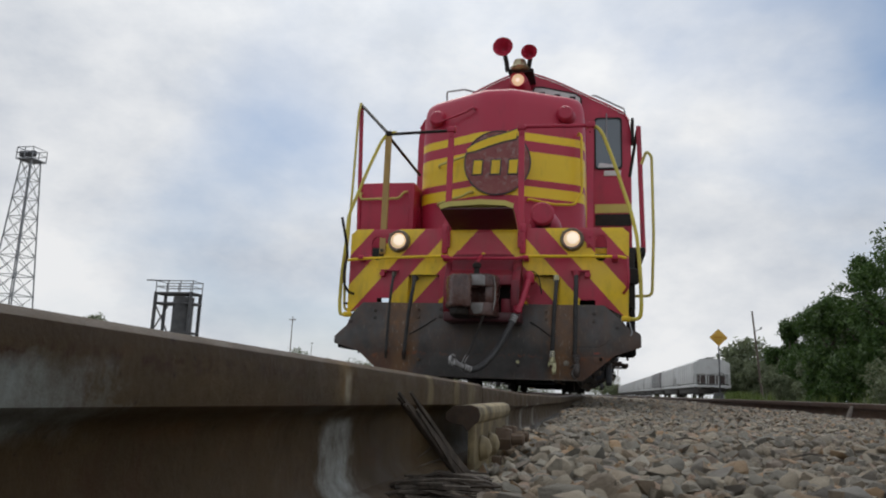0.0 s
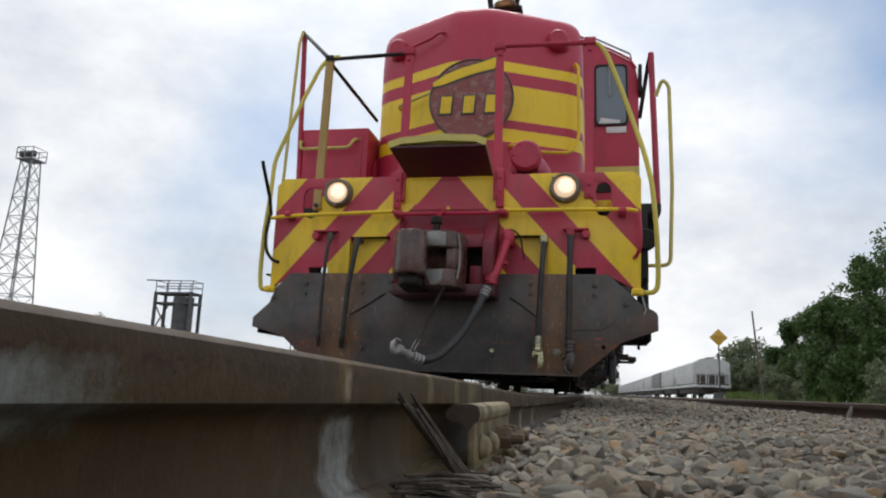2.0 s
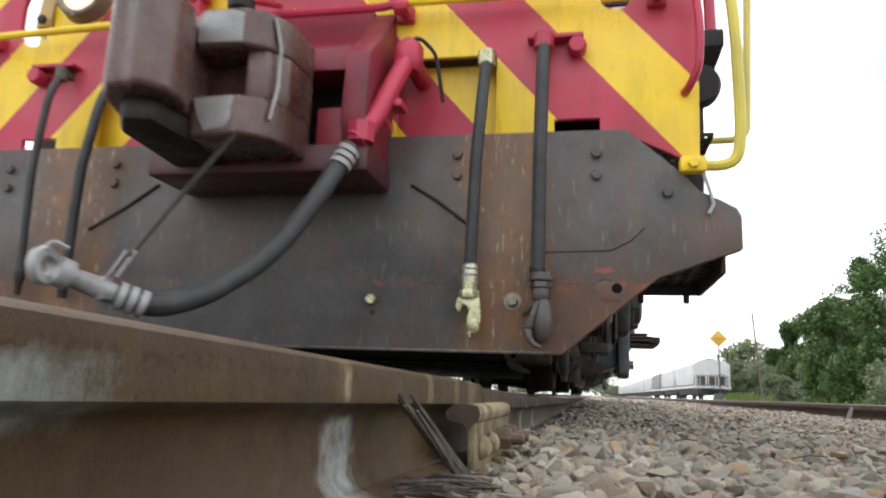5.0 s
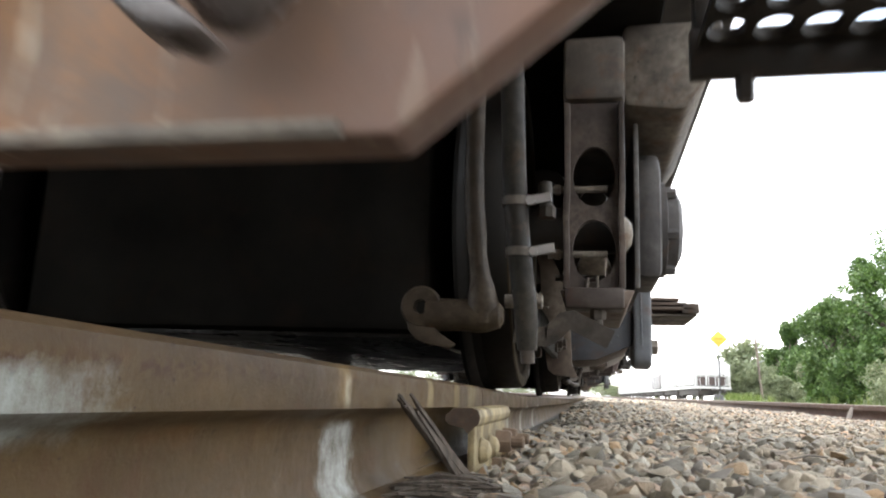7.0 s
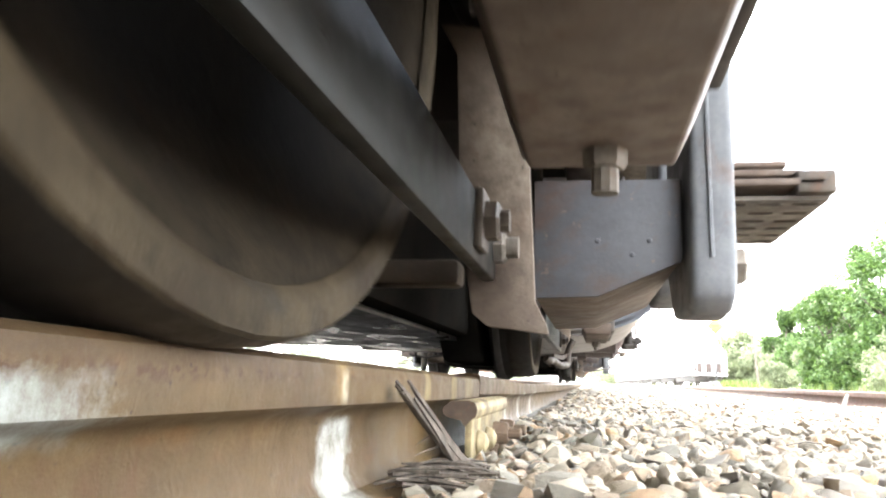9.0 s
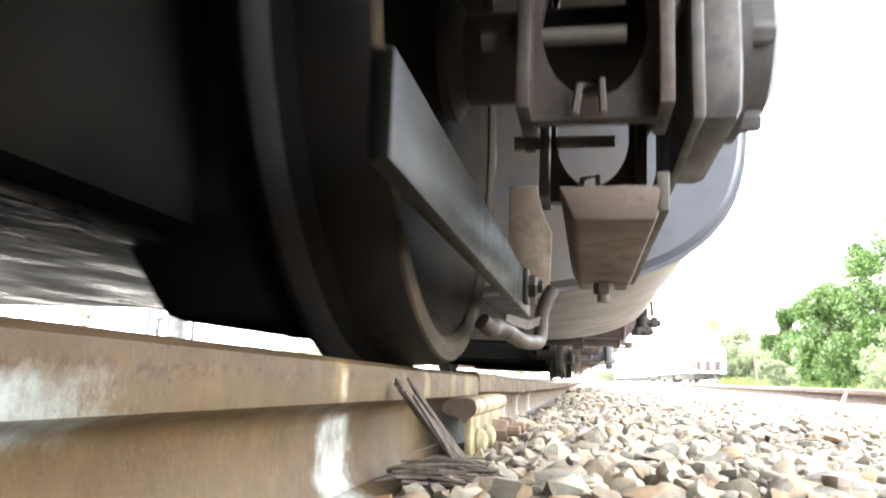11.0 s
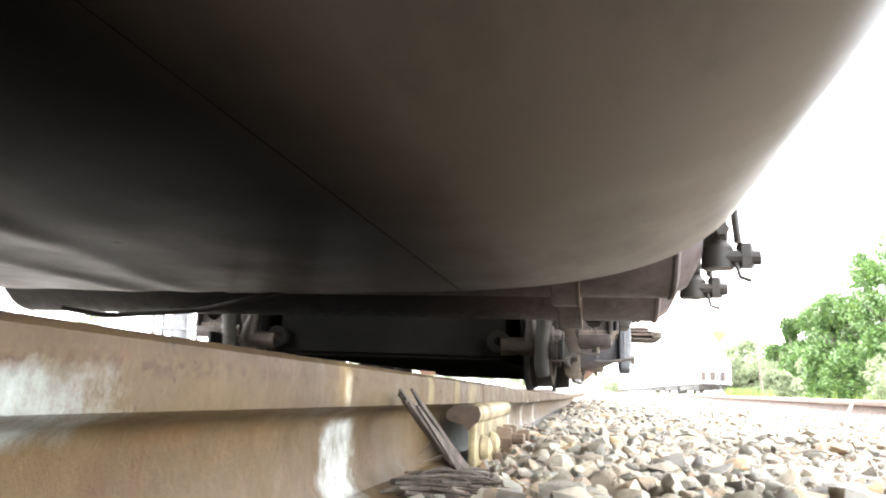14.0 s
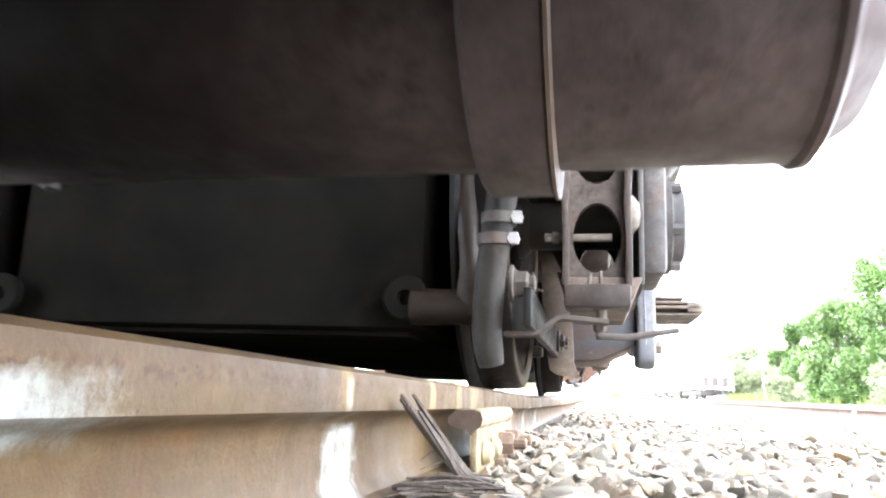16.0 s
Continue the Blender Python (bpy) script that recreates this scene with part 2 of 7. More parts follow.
def chevrons():
    s = Stuff("maroon and yellow chevron paint", RED, .42)
    x, z = s.xyz()[0], s.xyz()[2]
    u = s.math("SUBTRACT", s.math("ABSOLUTE", x), s.math("MULTIPLY", s.math("SUBTRACT", 1.552, z), .88))
    wob = s.math("MULTIPLY", s.math("SUBTRACT", s.noise(30, 3), .5), .006)
    f = s.math("FRACT", s.math("DIVIDE", s.math("ADD", s.math("ADD", u, 5.24), wob), .53))
    band = s.math("LESS_THAN", f, .5)
    s.colour(s.mix(band, RED, YELLOW))
    s.over(s.math("MULTIPLY", s.ramp(s.noise(7, 8, .65, (1, 1, .3)), .5, .8), .4), (.06, .04, .03))
    s.over(s.math("MULTIPLY", s.ramp(s.noise(2.4, 6, .6), .40, .70), .22), (.42, .22, .17))
    s.over(s.ramp(s.noise(38, 6, .7), .68, .74), (.05, .035, .03))
    speck = s.math("MULTIPLY", s.ramp(s.noise(1.9, 5, .6), .50, .64), s.ramp(s.noise(95, 5, .65), .56, .64))
    s.over(s.math("MULTIPLY", speck, .8), (.20, .085, .03))
    s.over(s.math("MULTIPLY", s.ramp(s.noise(26, 6, .65, (1, 1, .10)), .60, .74), .35), (.10, .045, .035))
    s.rough(s.ramp(s.noise(14, 5), .2, .9, (.34,) * 3, (.6,) * 3))
    return s.bump(s.noise(50, 4), .001, .4).m


chevron = chevrons()


def nose_paint():
    s = Stuff("maroon nose with yellow bands", RED, .4)
    z = s.xyz()[2]
    bands = None
    for lo, hi in ((2.11, 2.23), (2.31, 2.635), (2.755, 2.85)):
        one = s.math("MULTIPLY", s.math("GREATER_THAN", z, lo), s.math("LESS_THAN", z, hi))
        bands = one if bands is None else s.math("ADD", bands, one)
    s.colour(s.mix(bands, RED, YELLOW))
    s.over(s.math("MULTIPLY", s.ramp(s.noise(8, 8, .65, (1, 1, .3)), .55, .8), .25), (.06, .03, .03))
    s.rough(s.ramp(s.noise(14, 5), .2, .9, (.3,) * 3, (.55,) * 3))
    return s.bump(s.noise(6, 4), .003, .25).m


nose = nose_paint()


def pilot_paint():
    s = Stuff("worn black pilot plate", (.03, .03, .03), .6)
    x, y, z = s.xyz()
    s.colour(s.mix(s.ramp(s.noise(4, 8, .6), .3, .7), (.042, .039, .038), (.10, .092, .086)))
    s.over(s.math("MULTIPLY", s.ramp(s.noise(3.1, 8, .65, None, .6), .5, .68), .55), (.085, .045, .038))
    # rust behind the hanging hoses, on the lower corners, and along the seam
    ax = s.math("ABSOLUTE", s.math("ADD", x, s.math("MULTIPLY", s.math("SUBTRACT", s.noise(4, 7, .65), .5), .22)))
    hose = s.math("MULTIPLY", s.ramp(ax, .60, .68), s.ramp(ax, .86, .95, (1, 1, 1), (0, 0, 0)))
    s.over(s.math("MULTIPLY", hose, s.ramp(s.noise(9, 8, .7, (1, 1, .5)), .22, .55)), (.18, .098, .05))
    s.over(s.math("MULTIPLY", s.math("MULTIPLY", hose, .8), s.ramp(s.noise(17, 8, .75, None, .6), .5, .66)), (.25, .115, .045))
    zz = s.math("ADD", z, s.math("MULTIPLY", s.math("SUBTRACT", s.noise(5, 7, .7), .5), .22))
    corner = s.math("MULTIPLY", s.ramp(ax, .84, .92), s.ramp(zz, .30, .40, (1, 1, 1), (0, 0, 0)))
    s.over(s.math("MULTIPLY", corner, s.ramp(s.noise(6, 8, .7), .25, .6)), (.135, .068, .042))
    upper = s.math("MULTIPLY", s.ramp(zz, .33, .42), s.ramp(s.noise(6, 8, .7, (1, 1, .6), .5), .44, .66))
    s.over(s.math("MULTIPLY", upper, .6), (.12, .068, .04))
    seam = s.math("SUBTRACT", 1.0, s.math("MINIMUM", s.math("MULTIPLY", s.math("ABSOLUTE", s.math("SUBTRACT", zz, .315)), 40.0), 1.0))
    s.over(s.math("MULTIPLY", seam, s.ramp(s.noise(12, 7, .75), .52, .64)), (.30, .09, .035))
    # drips and chips
    s.over(s.math("MULTIPLY", s.math("ADD", s.math("MULTIPLY", hose, .7), .15), s.ramp(s.noise(60, 5, .6, (1, 1, .22)), .60, .70)), (.40, .34, .26))
    s.over(s.math("MULTIPLY", s.ramp(s.noise(34, 6, .65, (1, 1, .5)), .62, .72), .5), (.045, .03, .024))
    s.rough(s.ramp(s.noise(20, 5), .2, .9, (.4,) * 3, (.75,) * 3))
    return s.bump(s.noise(45, 6), .0015, .5).m


pilot_black = pilot_paint()


def glowing(name, colour, strength):
    s = Stuff(name, colour, .3)
    s.b.inputs["Emission Color"].default_value = (*colour, 1)
    s.b.inputs["Emission Strength"].default_value = strength
    return s.m


lamp_lens = glowing("lit lamp lens", (1.0, .70, .44), .45)
lamp_core = glowing("lit lamp filament", (1.0, .86, .66), .75)


# the overcast sky's reflection is put into the glass's blue grey base
cab_glass = Stuff("cab glass with painted sky reflection", (.17, .21, .235), .1).m


def rail_paint():
    s = Stuff("rusty weathered rail", (.16, .1, .06), .65)
    x, y, z = s.xyz()
    s.colour(s.mix(s.ramp(s.noise(13, 8, .65, (1, .45, 1)), .3, .7), (.062, .047, .022), (.132, .102, .050)))
    s.over(s.math("MULTIPLY", s.ramp(s.noise(4, 6, .6, (1, .5, 1)), .42, .68), .6), (.105, .095, .065))
    s.over(s.math("MULTIPLY", s.ramp(s.noise(34, 8, .72, (1, 1, .35)), .50, .68), .75), (.078, .038, .014))
    # darker scale on the rounded upper side of the head
    top = s.ramp(s.math("ADD", z, s.math("MULTIPLY", s.math("SUBTRACT", s.noise(55, 6, .7), .5), .012)), .0, .006)
    s.over(s.math("MULTIPLY", top, .6), (.068, .05, .034))
    # pitted rust along the running edge
    edge = s.math("SUBTRACT", 1.0, s.math("MINIMUM", s.math("MULTIPLY", s.math("ABSOLUTE", s.math("ADD", z, .004)), 110.0), 1.0))
    s.over(s.math("MULTIPLY", edge, s.ramp(s.noise(80, 6, .7, (1, .7, 1)), .46, .56)), (.05, .018, .007))
    s.over(s.ramp(s.noise(140, 3, .5), .70, .74), (.07, .035, .02))
    # larger stains: olive and ochre weathering, dark oily runs, rust pits
    s.over(s.math("MULTIPLY", s.ramp(s.noise(2.6, 7, .62, (1, .6, 1), .4), .46, .66), .65), (.145, .118, .052))
    s.over(s.math("MULTIPLY", s.ramp(s.noise(4.3, 8, .66, (1, .5, 1.6), .5), .52, .68), .6), (.040, .026, .015))
    s.over(s.math("MULTIPLY", s.ramp(s.noise(7.5, 8, .7, (1, .5, 1)), .56, .68), .55), (.15, .075, .025))
    s.over(s.ramp(s.noise(120, 4, .6, (1, .8, 1)), .64, .70), (.035, .018, .010))
    s.colour(s.mix(1.0, s.col, (.585, .455, .350), "MULTIPLY"))
    # pale scraped and chalky spots along the side, and pale streaks beyond the joint
    for at, half, lo, hi, c, amt in ((.255, .125, -.046, -.006, (.36, .39, .355), .85), (.752, .03, -.031, .012, (.34, .22, .09), .6), (.765, .014, -.031, .0, (.50, .46, .34), .75),
                                     (.812, .062, -.2, -.052, (.52, .54, .50), .9), (1.18, .03, -.04, .02, (.38, .30, .15), .6), (1.42, .04, -.05, .02, (.38, .30, .15), .6), (1.60, .07, -.05, .02, (.36, .30, .17), .5), (2.55, .05, -.2, -.06, (.5, .48, .42), .8), (3.0, .06, -.2, -.06, (.5, .48, .42), .8), (3.6, .07, -.2, -.06, (.5, .48, .42), .8)):
        wob = s.math("MULTIPLY", s.math("SUBTRACT", s.noise(26, 7, .75), .5), half * 1.8)
        d = s.math("DIVIDE", s.math("ABSOLUTE", s.math("SUBTRACT", s.math("ADD", y, wob), at)), half)
        spot = s.ramp(d, .35, 1.0, (1, 1, 1), (0, 0, 0))
        zz = s.math("ADD", z, s.math("MULTIPLY", s.math("SUBTRACT", s.noise(70, 6, .7), .5), .018))
        rise = s.ramp(s.math("DIVIDE", s.math("SUBTRACT", zz, lo - .006), .012), 0, 1)
        fall = s.ramp(s.math("DIVIDE", s.math("SUBTRACT", hi + .004, zz), .010), 0, 1)
        band = s.math("MULTIPLY", rise, fall)
        spot = s.math("MULTIPLY", spot, band)
        s.over(s.math("MULTIPLY", s.math("MULTIPLY", spot, amt), s.ramp(s.noise(30, 8, .72, (1, .8, .6)), .26, .62)), tuple(v * .66 for v in c))
    s.b.inputs["Specular IOR Level"].default_value = .25
    s.rough(s.ramp(s.noise(18, 6), .2, .9, (.42,) * 3, (.8,) * 3))
    return s.bump(s.noise(90, 7, .7), .0016, .7)


rail_mat = rail_paint().m
rail_far = grimy("brown rusty rail", (.06, .036, .024), (.105, .068, .048), (.05, .02, .01), .75, .5, 6).m
bar_mat = grimy("pale weathered joint bar", (.055, .038, .02), (.36, .29, .155), (.06, .03, .014), .7, .85, 18).m
bolt_rust = grimy("rusty bolt", (.085, .055, .036), (.16, .11, .07), (.07, .03, .014), .85, .5, 40).m


def ballast_mat():
    s = Stuff("crushed ballast stone", (.3, .29, .27), .85)
    r = s.n.new("ShaderNodeValToRGB")
    e = r.color_ramp.elements
    e[0].position, e[0].color = 0.0, (.17, .162, .15, 1)
    e[1].position, e[1].color = 1.0, (.52, .475, .41, 1)
    for p, c in ((.14, (.33, .315, .285)), (.28, (.225, .215, .20)), (.42, (.40, .365, .31)), (.54, (.30, .25, .20)), (.64, (.47, .42, .35)), (.72, (.36, .285, .22)), (.79, (.24, .225, .215)), (.85, (.46, .31, .18)), (.90, (.42, .30, .235)), (.95, (.27, .265, .26))):
        q = e.new(p)
        q.color = (*c, 1)
    s.l.new(s.island(), r.inputs[0])
    s.colour(s.mix(s.ramp(s.noise(60, 7, .65), .25, .75), r.outputs[0], (.13, .12, .11), "MULTIPLY"))
    s.colour(s.mix(.72, s.col, r.outputs[0]))
    s.colour(s.mix(1.0, s.col, (.93, .90, .81), "MULTIPLY"))
    s.over(s.math("MULTIPLY", s.ramp(s.noise(35, 6, .7), .56, .75), .4), (.14, .1, .07))
    # washed yellow and orange pebbles lie close by
    near = s.ramp(s.xyz()[1], .75, 1.7, (1, 1, 1), (0, 0, 0))
    warm = s.math("MULTIPLY", near, s.math("GREATER_THAN", s.math("FRACT", s.math("MULTIPLY", s.island(), 37.3)), .70))
    s.over(s.math("MULTIPLY", warm, .75), (.29, .175, .085))
    s.over(s.math("MULTIPLY", s.ramp(s.noise(2.2, 6, .6), .48, .66), .35), (.12, .09, .06))
    # unseen dark oily band between the rails, added to cut bounced light
    oil = s.ramp(s.math("ADD", s.math("ABSOLUTE", s.xyz()[0]), s.math("MULTIPLY", s.math("SUBTRACT", s.noise(3, 5), .5), .7)), .45, .85, (1, 1, 1), (0, 0, 0))
    s.over(s.math("MULTIPLY", oil, .92), (.018, .016, .014))
    return s.bump(s.noise(85, 7, .75), .007, .9).m


stone = ballast_mat()


def dirt_mat():
    s = Stuff("ballast fines", (.16, .15, .13), .95)
    s.colour(s.mix(s.ramp(s.noise(30, 8, .7), .3, .7), (.075, .069, .06), (.205, .19, .165)))
    s.over(s.math("MULTIPLY", s.ramp(s.noise(.4, 5, .6), .5, .7), .35), (.18, .15, .1))
    # same darkening between the rails, to hold back light bounced under the train
    oil = s.ramp(s.math("ADD", s.math("ABSOLUTE", s.xyz()[0]), s.math("MULTIPLY", s.math("SUBTRACT", s.noise(3, 5), .5), .7)), .45, .85, (1, 1, 1), (0, 0, 0))
    s.over(s.math("MULTIPLY", oil, .92), (.018, .016, .014))
    return s.bump(s.noise(45, 8, .75), .02, .9).m


dirt = dirt_mat()
grass_far = grimy("dry grassy ground", (.07, .085, .035), (.16, .15, .075), (.2, .17, .1), .95, .4, .8).m


def wood(name, a, b, along=1):
    s = Stuff(name, a, .85)
    st = [30, 30, 30]
    st[along] = 1.2
    grain = s.noise(2.2, 8, .65, tuple(st), .6)
    s.colour(s.mix(s.ramp(grain, .3, .7), a, b))
    return s.bump(grain, .004, .8).m


tie_wood = wood("weathered tie timber", (.10, .08, .065), (.25, .21, .175), 0)
splinter = wood("grey splintered wood", (.035, .028, .022), (.125, .10, .078), 2)
pole_wood = wood("pole timber", (.12, .09, .07), (.22, .18, .15), 2)


def leaf(name, a, b):
    s = Stuff(name, a, .55)
    s.colour(s.mix(s.island(), a, b))
    s.b.inputs["Subsurface Weight"].default_value = 0.0
    tr = s.n.new("ShaderNodeBsdfTranslucent")
    s.l.new(s.col, tr.inputs["Color"])
    mx = s.n.new("ShaderNodeMixShader")
    mx.inputs[0].default_value = .3
    s.l.new(s.b.outputs[0], mx.inputs[1])
    s.l.new(tr.outputs[0], mx.inputs[2])
    s.l.new(mx.outputs[0], s.n["Material Output"].inputs["Surface"])
    return s.m


leaf_a = leaf("fresh green leaves", (.036, .082, .016), (.088, .152, .032))
# haze is put into these leaves by paler, greyer greens
leaf_b = leaf("pale green leaves with painted haze", (.13, .16, .085), (.22, .25, .14))
grass_mat = leaf("weed leaves", (.07, .12, .02), (.16, .2, .05))
bark = wood("grey bark", (.07, .055, .045), (.16, .13, .11), 2)
lamp_case = painted("worn tan lamp case", (.20, .165, .12), grime=.6).m
galv = grimy("galvanised lattice steel", (.22, .23, .24), (.34, .35, .36), (.2, .16, .12), .5, .2, 3).m
tower_dark = grimy("dark tower steel", (.05, .05, .052), (.1, .1, .1), (.1, .06, .04), .6, .4, 2).m
hopper_paint = grimy("pale grey hopper paint", (.58, .58, .57), (.70, .70, .68), (.3, .22, .17), .6, .25, .9).m
board_white = painted("white board paint", (.72, .72, .70), grime=.2).m
hopper_dull = grimy("dull dark hopper paint", (.16, .15, .15), (.23, .22, .22), (.2, .14, .11), .7, .3, .9).m
hopper_dark = grimy("dark undercarriage", (.03, .028, .026), (.08, .07, .06), (.1, .06, .04), .8, .4, 2).m
rust_brown = grimy("rust brown end sheet", (.06, .045, .04), (.11, .08, .07), (.1, .05, .03), .8, .4, 2).m
sign_yellow = painted("yellow sign face", (.66, .38, .045), grime=.12).m


def tank_paint():
    s = Stuff("road-dirty tank steel with painted belly shade", (.04, .035, .03), .4)
    x, y, z = s.xyz()
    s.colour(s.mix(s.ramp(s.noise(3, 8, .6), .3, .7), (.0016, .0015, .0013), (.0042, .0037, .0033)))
    # dust lightens the flank; the belly's shade is put into the dark colour
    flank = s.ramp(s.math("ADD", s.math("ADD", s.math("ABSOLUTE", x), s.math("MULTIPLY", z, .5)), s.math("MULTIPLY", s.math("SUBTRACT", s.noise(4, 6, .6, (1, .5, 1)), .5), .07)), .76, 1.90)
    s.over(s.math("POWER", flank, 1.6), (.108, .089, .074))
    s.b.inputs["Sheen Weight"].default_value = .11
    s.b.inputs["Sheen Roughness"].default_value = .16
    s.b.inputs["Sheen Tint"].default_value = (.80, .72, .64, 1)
    s.over(s.math("MULTIPLY", s.ramp(s.noise(5, 8, .65, (1, .4, 1)), .5, .75), .4), (.006, .005, .004))
    s.rough(s.ramp(s.noise(4, 6, .6), .25, .8, (.26,) * 3, (.46,) * 3))
    # oil film over the middle of the bottom sheet; elsewhere gloss is cut to stay dark
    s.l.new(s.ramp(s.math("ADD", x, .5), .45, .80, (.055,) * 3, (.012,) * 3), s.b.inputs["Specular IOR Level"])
    wrinkle = s.math("ADD", s.noise(3.0, 3, .4), s.math("MULTIPLY", s.noise(9, 5, .6, (1, .35, 1)), .35))
    return s.bump(wrinkle, .014, .12).m


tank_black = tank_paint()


def head_paint():
    s = Stuff("blue grey tank head with brown stains", (.13, .14, .165), .45)
    x, y, z = s.xyz()
    s.colour(s.mix(s.ramp(s.noise(2.2, 7, .6), .3, .7), (.05, .054, .065), (.088, .094, .108)))
    patch = s.ramp(s.math("ADD", s.math("SUBTRACT", 1.22, x), s.math("MULTIPLY", s.math("SUBTRACT", s.noise(5, 7, .65), .5), .45)), .0, .22)
    s.over(s.math("MULTIPLY", patch, s.ramp(s.noise(9, 8, .65), .25, .6)), (.078, .066, .055))
    s.over(s.math("MULTIPLY", s.ramp(s.noise(12, 8, .7, None, .6), .56, .7), .45), (.04, .029, .023))
    s.rough(s.ramp(s.noise(8, 5), .2, .9, (.35,) * 3, (.65,) * 3))
    s.b.inputs["Specular IOR Level"].default_value = .25
    return s.bump(s.noise(8, 6, .6), .003, .4).m


tank_head_paint = head_paint()

# ================= tools for building =================


def mesh_from(bm, name, material, smooth=35):
    me = bpy.data.meshes.new(name)
    bm.normal_update()
    bm.to_mesh(me)
    bm.free()
    for mat in (material if isinstance(material, (list, tuple)) else [material]):
        me.materials.append(mat)
    if smooth:
        me.polygons.foreach_set("use_smooth", [True] * len(me.polygons))
        me.set_sharp_from_angle(angle=radians(smooth))
    return me


def part(name, bm, material, parent, label="", smooth=35):
    ob = new(name, mesh_from(bm, name, material, smooth))
    ob.parent = parent
    if label:
        tagged(ob, label)
    return ob


def thing(name, label, category, at=(0, 0, 0), group="", kind=""):
    ob = new(name)
    ob.location = at
    ob.empty_display_size = .1
    return tagged(ob, label, category, group, kind)


def whole(name, bm, material, label, category, group="", kind="", smooth=35):
    ob = new(name, mesh_from(bm, name, material, smooth))
    return tagged(ob, label, category, group, kind)


def box(x0, x1, y0, y1, z0, z1, bevel=0.0, seg=2, bm=None):
    own = bmesh.new()
    bmesh.ops.create_cube(own, size=1)
    for v in own.verts:
        v.co = Vector(((x0 + x1) / 2 + v.co.x * (x1 - x0), (y0 + y1) / 2 + v.co.y * (y1 - y0), (z0 + z1) / 2 + v.co.z * (z1 - z0)))
    if bevel:
        bmesh.ops.bevel(own, geom=list(own.edges), offset=bevel, segments=seg, affect="EDGES", profile=.5)
    return join(bm, own)


def join(bm, own, m=None):
    if m is not None:
        own.transform(m)
    if bm is None:
        return own
    me = bpy.data.meshes.new("tmp")
    own.to_mesh(me)
    own.free()
    bm.from_mesh(me)
    bpy.data.meshes.remove(me)
    return bm


def prism(poly, plane, a, b, bevel=0.0, bm=None, seg=2):
    """A polygon in plane xz, yz or xy pushed from a to b along the third axis."""
    own = bmesh.new()
    put = {"xz": lambda p, d: (p[0], d, p[1]), "yz": lambda p, d: (d, p[0], p[1]), "xy": lambda p, d: (p[0], p[1], d)}[plane]
    va = [own.verts.new(put(p, a)) for p in poly]
    vb = [own.verts.new(put(p, b)) for p in poly]
    n = len(poly)
    own.faces.new(va)
    own.faces.new(vb[::-1])
    for i in range(n):
        own.faces.new((va[i], vb[i], vb[(i + 1) % n], va[(i + 1) % n]))
    bmesh.ops.recalc_face_normals(own, faces=own.faces)
    if bevel:
        bmesh.ops.bevel(own, geom=[e for e in own.edges if e.calc_face_angle(0) > .5], offset=bevel, segments=seg, affect="EDGES", profile=.5)
    return join(bm, own)


def arc(points, radius, n=5):
    """Rounds the corners of a line of points."""
    pts = [Vector(p) for p in points]
    out = [pts[0]]
    for i in range(1, len(pts) - 1):
        a, b, c = pts[i - 1], pts[i], pts[i + 1]
        r = min(radius, (a - b).length * .48, (c - b).length * .48)
        p, q = b + (a - b).normalized() * r, b + (c - b).normalized() * r
        for k in range(n + 1):
            t = k / n
            out.append(p * (1 - t) ** 2 + b * 2 * t * (1 - t) + q * t * t)
    out.append(pts[-1])
    return out


def tube(points, radius, seg=10, bm=None, flat=None):
    """A round bar along points; radius is one number or one for each point. flat: (width, height) of a flat bar instead."""
    own = bmesh.new()
    pts = [Vector(p) for p in points]
    rs = radius if isinstance(radius, (list, tuple)) else [radius] * len(pts)
    rings, side = [], None
    for i, p in enumerate(pts):
        d = (pts[min(i + 1, len(pts) - 1)] - pts[max(i - 1, 0)]).normalized()
        if side is None:
            side = d.cross(Vector((0, 0, 1)) if abs(d.z) < .9 else Vector((0, 1, 0))).normalized()
        side = (side - d * side.dot(d)).normalized()
        up = d.cross(side)
        if flat:
            corners = [(-flat[0], -flat[1]), (flat[0], -flat[1]), (flat[0], flat[1]), (-flat[0], flat[1])]
            rings.append([own.verts.new(p + side * u / 2 + up * v / 2) for u, v in corners])
        else:
            rings.append([own.verts.new(p + (side * math.cos(k * math.tau / seg) + up * math.sin(k * math.tau / seg)) * rs[i]) for k in range(seg)])
    n = len(rings[0])
    for a, b in zip(rings, rings[1:]):
        for k in range(n):
            own.faces.new((a[k], a[(k + 1) % n], b[(k + 1) % n], b[k]))
    own.faces.new(rings[0][::-1])
    own.faces.new(rings[-1])
    bmesh.ops.recalc_face_normals(own, faces=own.faces)
    return join(bm, own)


def lathe(profile, axis="y", at=(0, 0, 0), seg=32, bm=None, cap=True):
    """Turns (radius, distance along the axis) about an axis."""
    own = bmesh.new()
    rings = []
    for r, h in profile:
        ring = []
        for k in range(seg):
            c, s = math.cos(k * math.tau / seg) * r, math.sin(k * math.tau / seg) * r
            ring.append(own.verts.new(Vector({"x": (h, c, s), "y": (c, h, s), "z": (c, s, h)}[axis]) + Vector(at)))
        rings.append(ring)
    for a, b in zip(rings, rings[1:]):
        for k in range(seg):
            own.faces.new((a[k], a[(k + 1) % seg], b[(k + 1) % seg], b[k]))
    if cap and profile[0][0] > 1e-4:
        own.faces.new(rings[0])
    if cap and profile[-1][0] > 1e-4:
        own.faces.new(rings[-1])
    bmesh.ops.remove_doubles(own, verts=own.verts, dist=1e-5)
    bmesh.ops.recalc_face_normals(own, faces=own.faces)
    return join(bm, own)


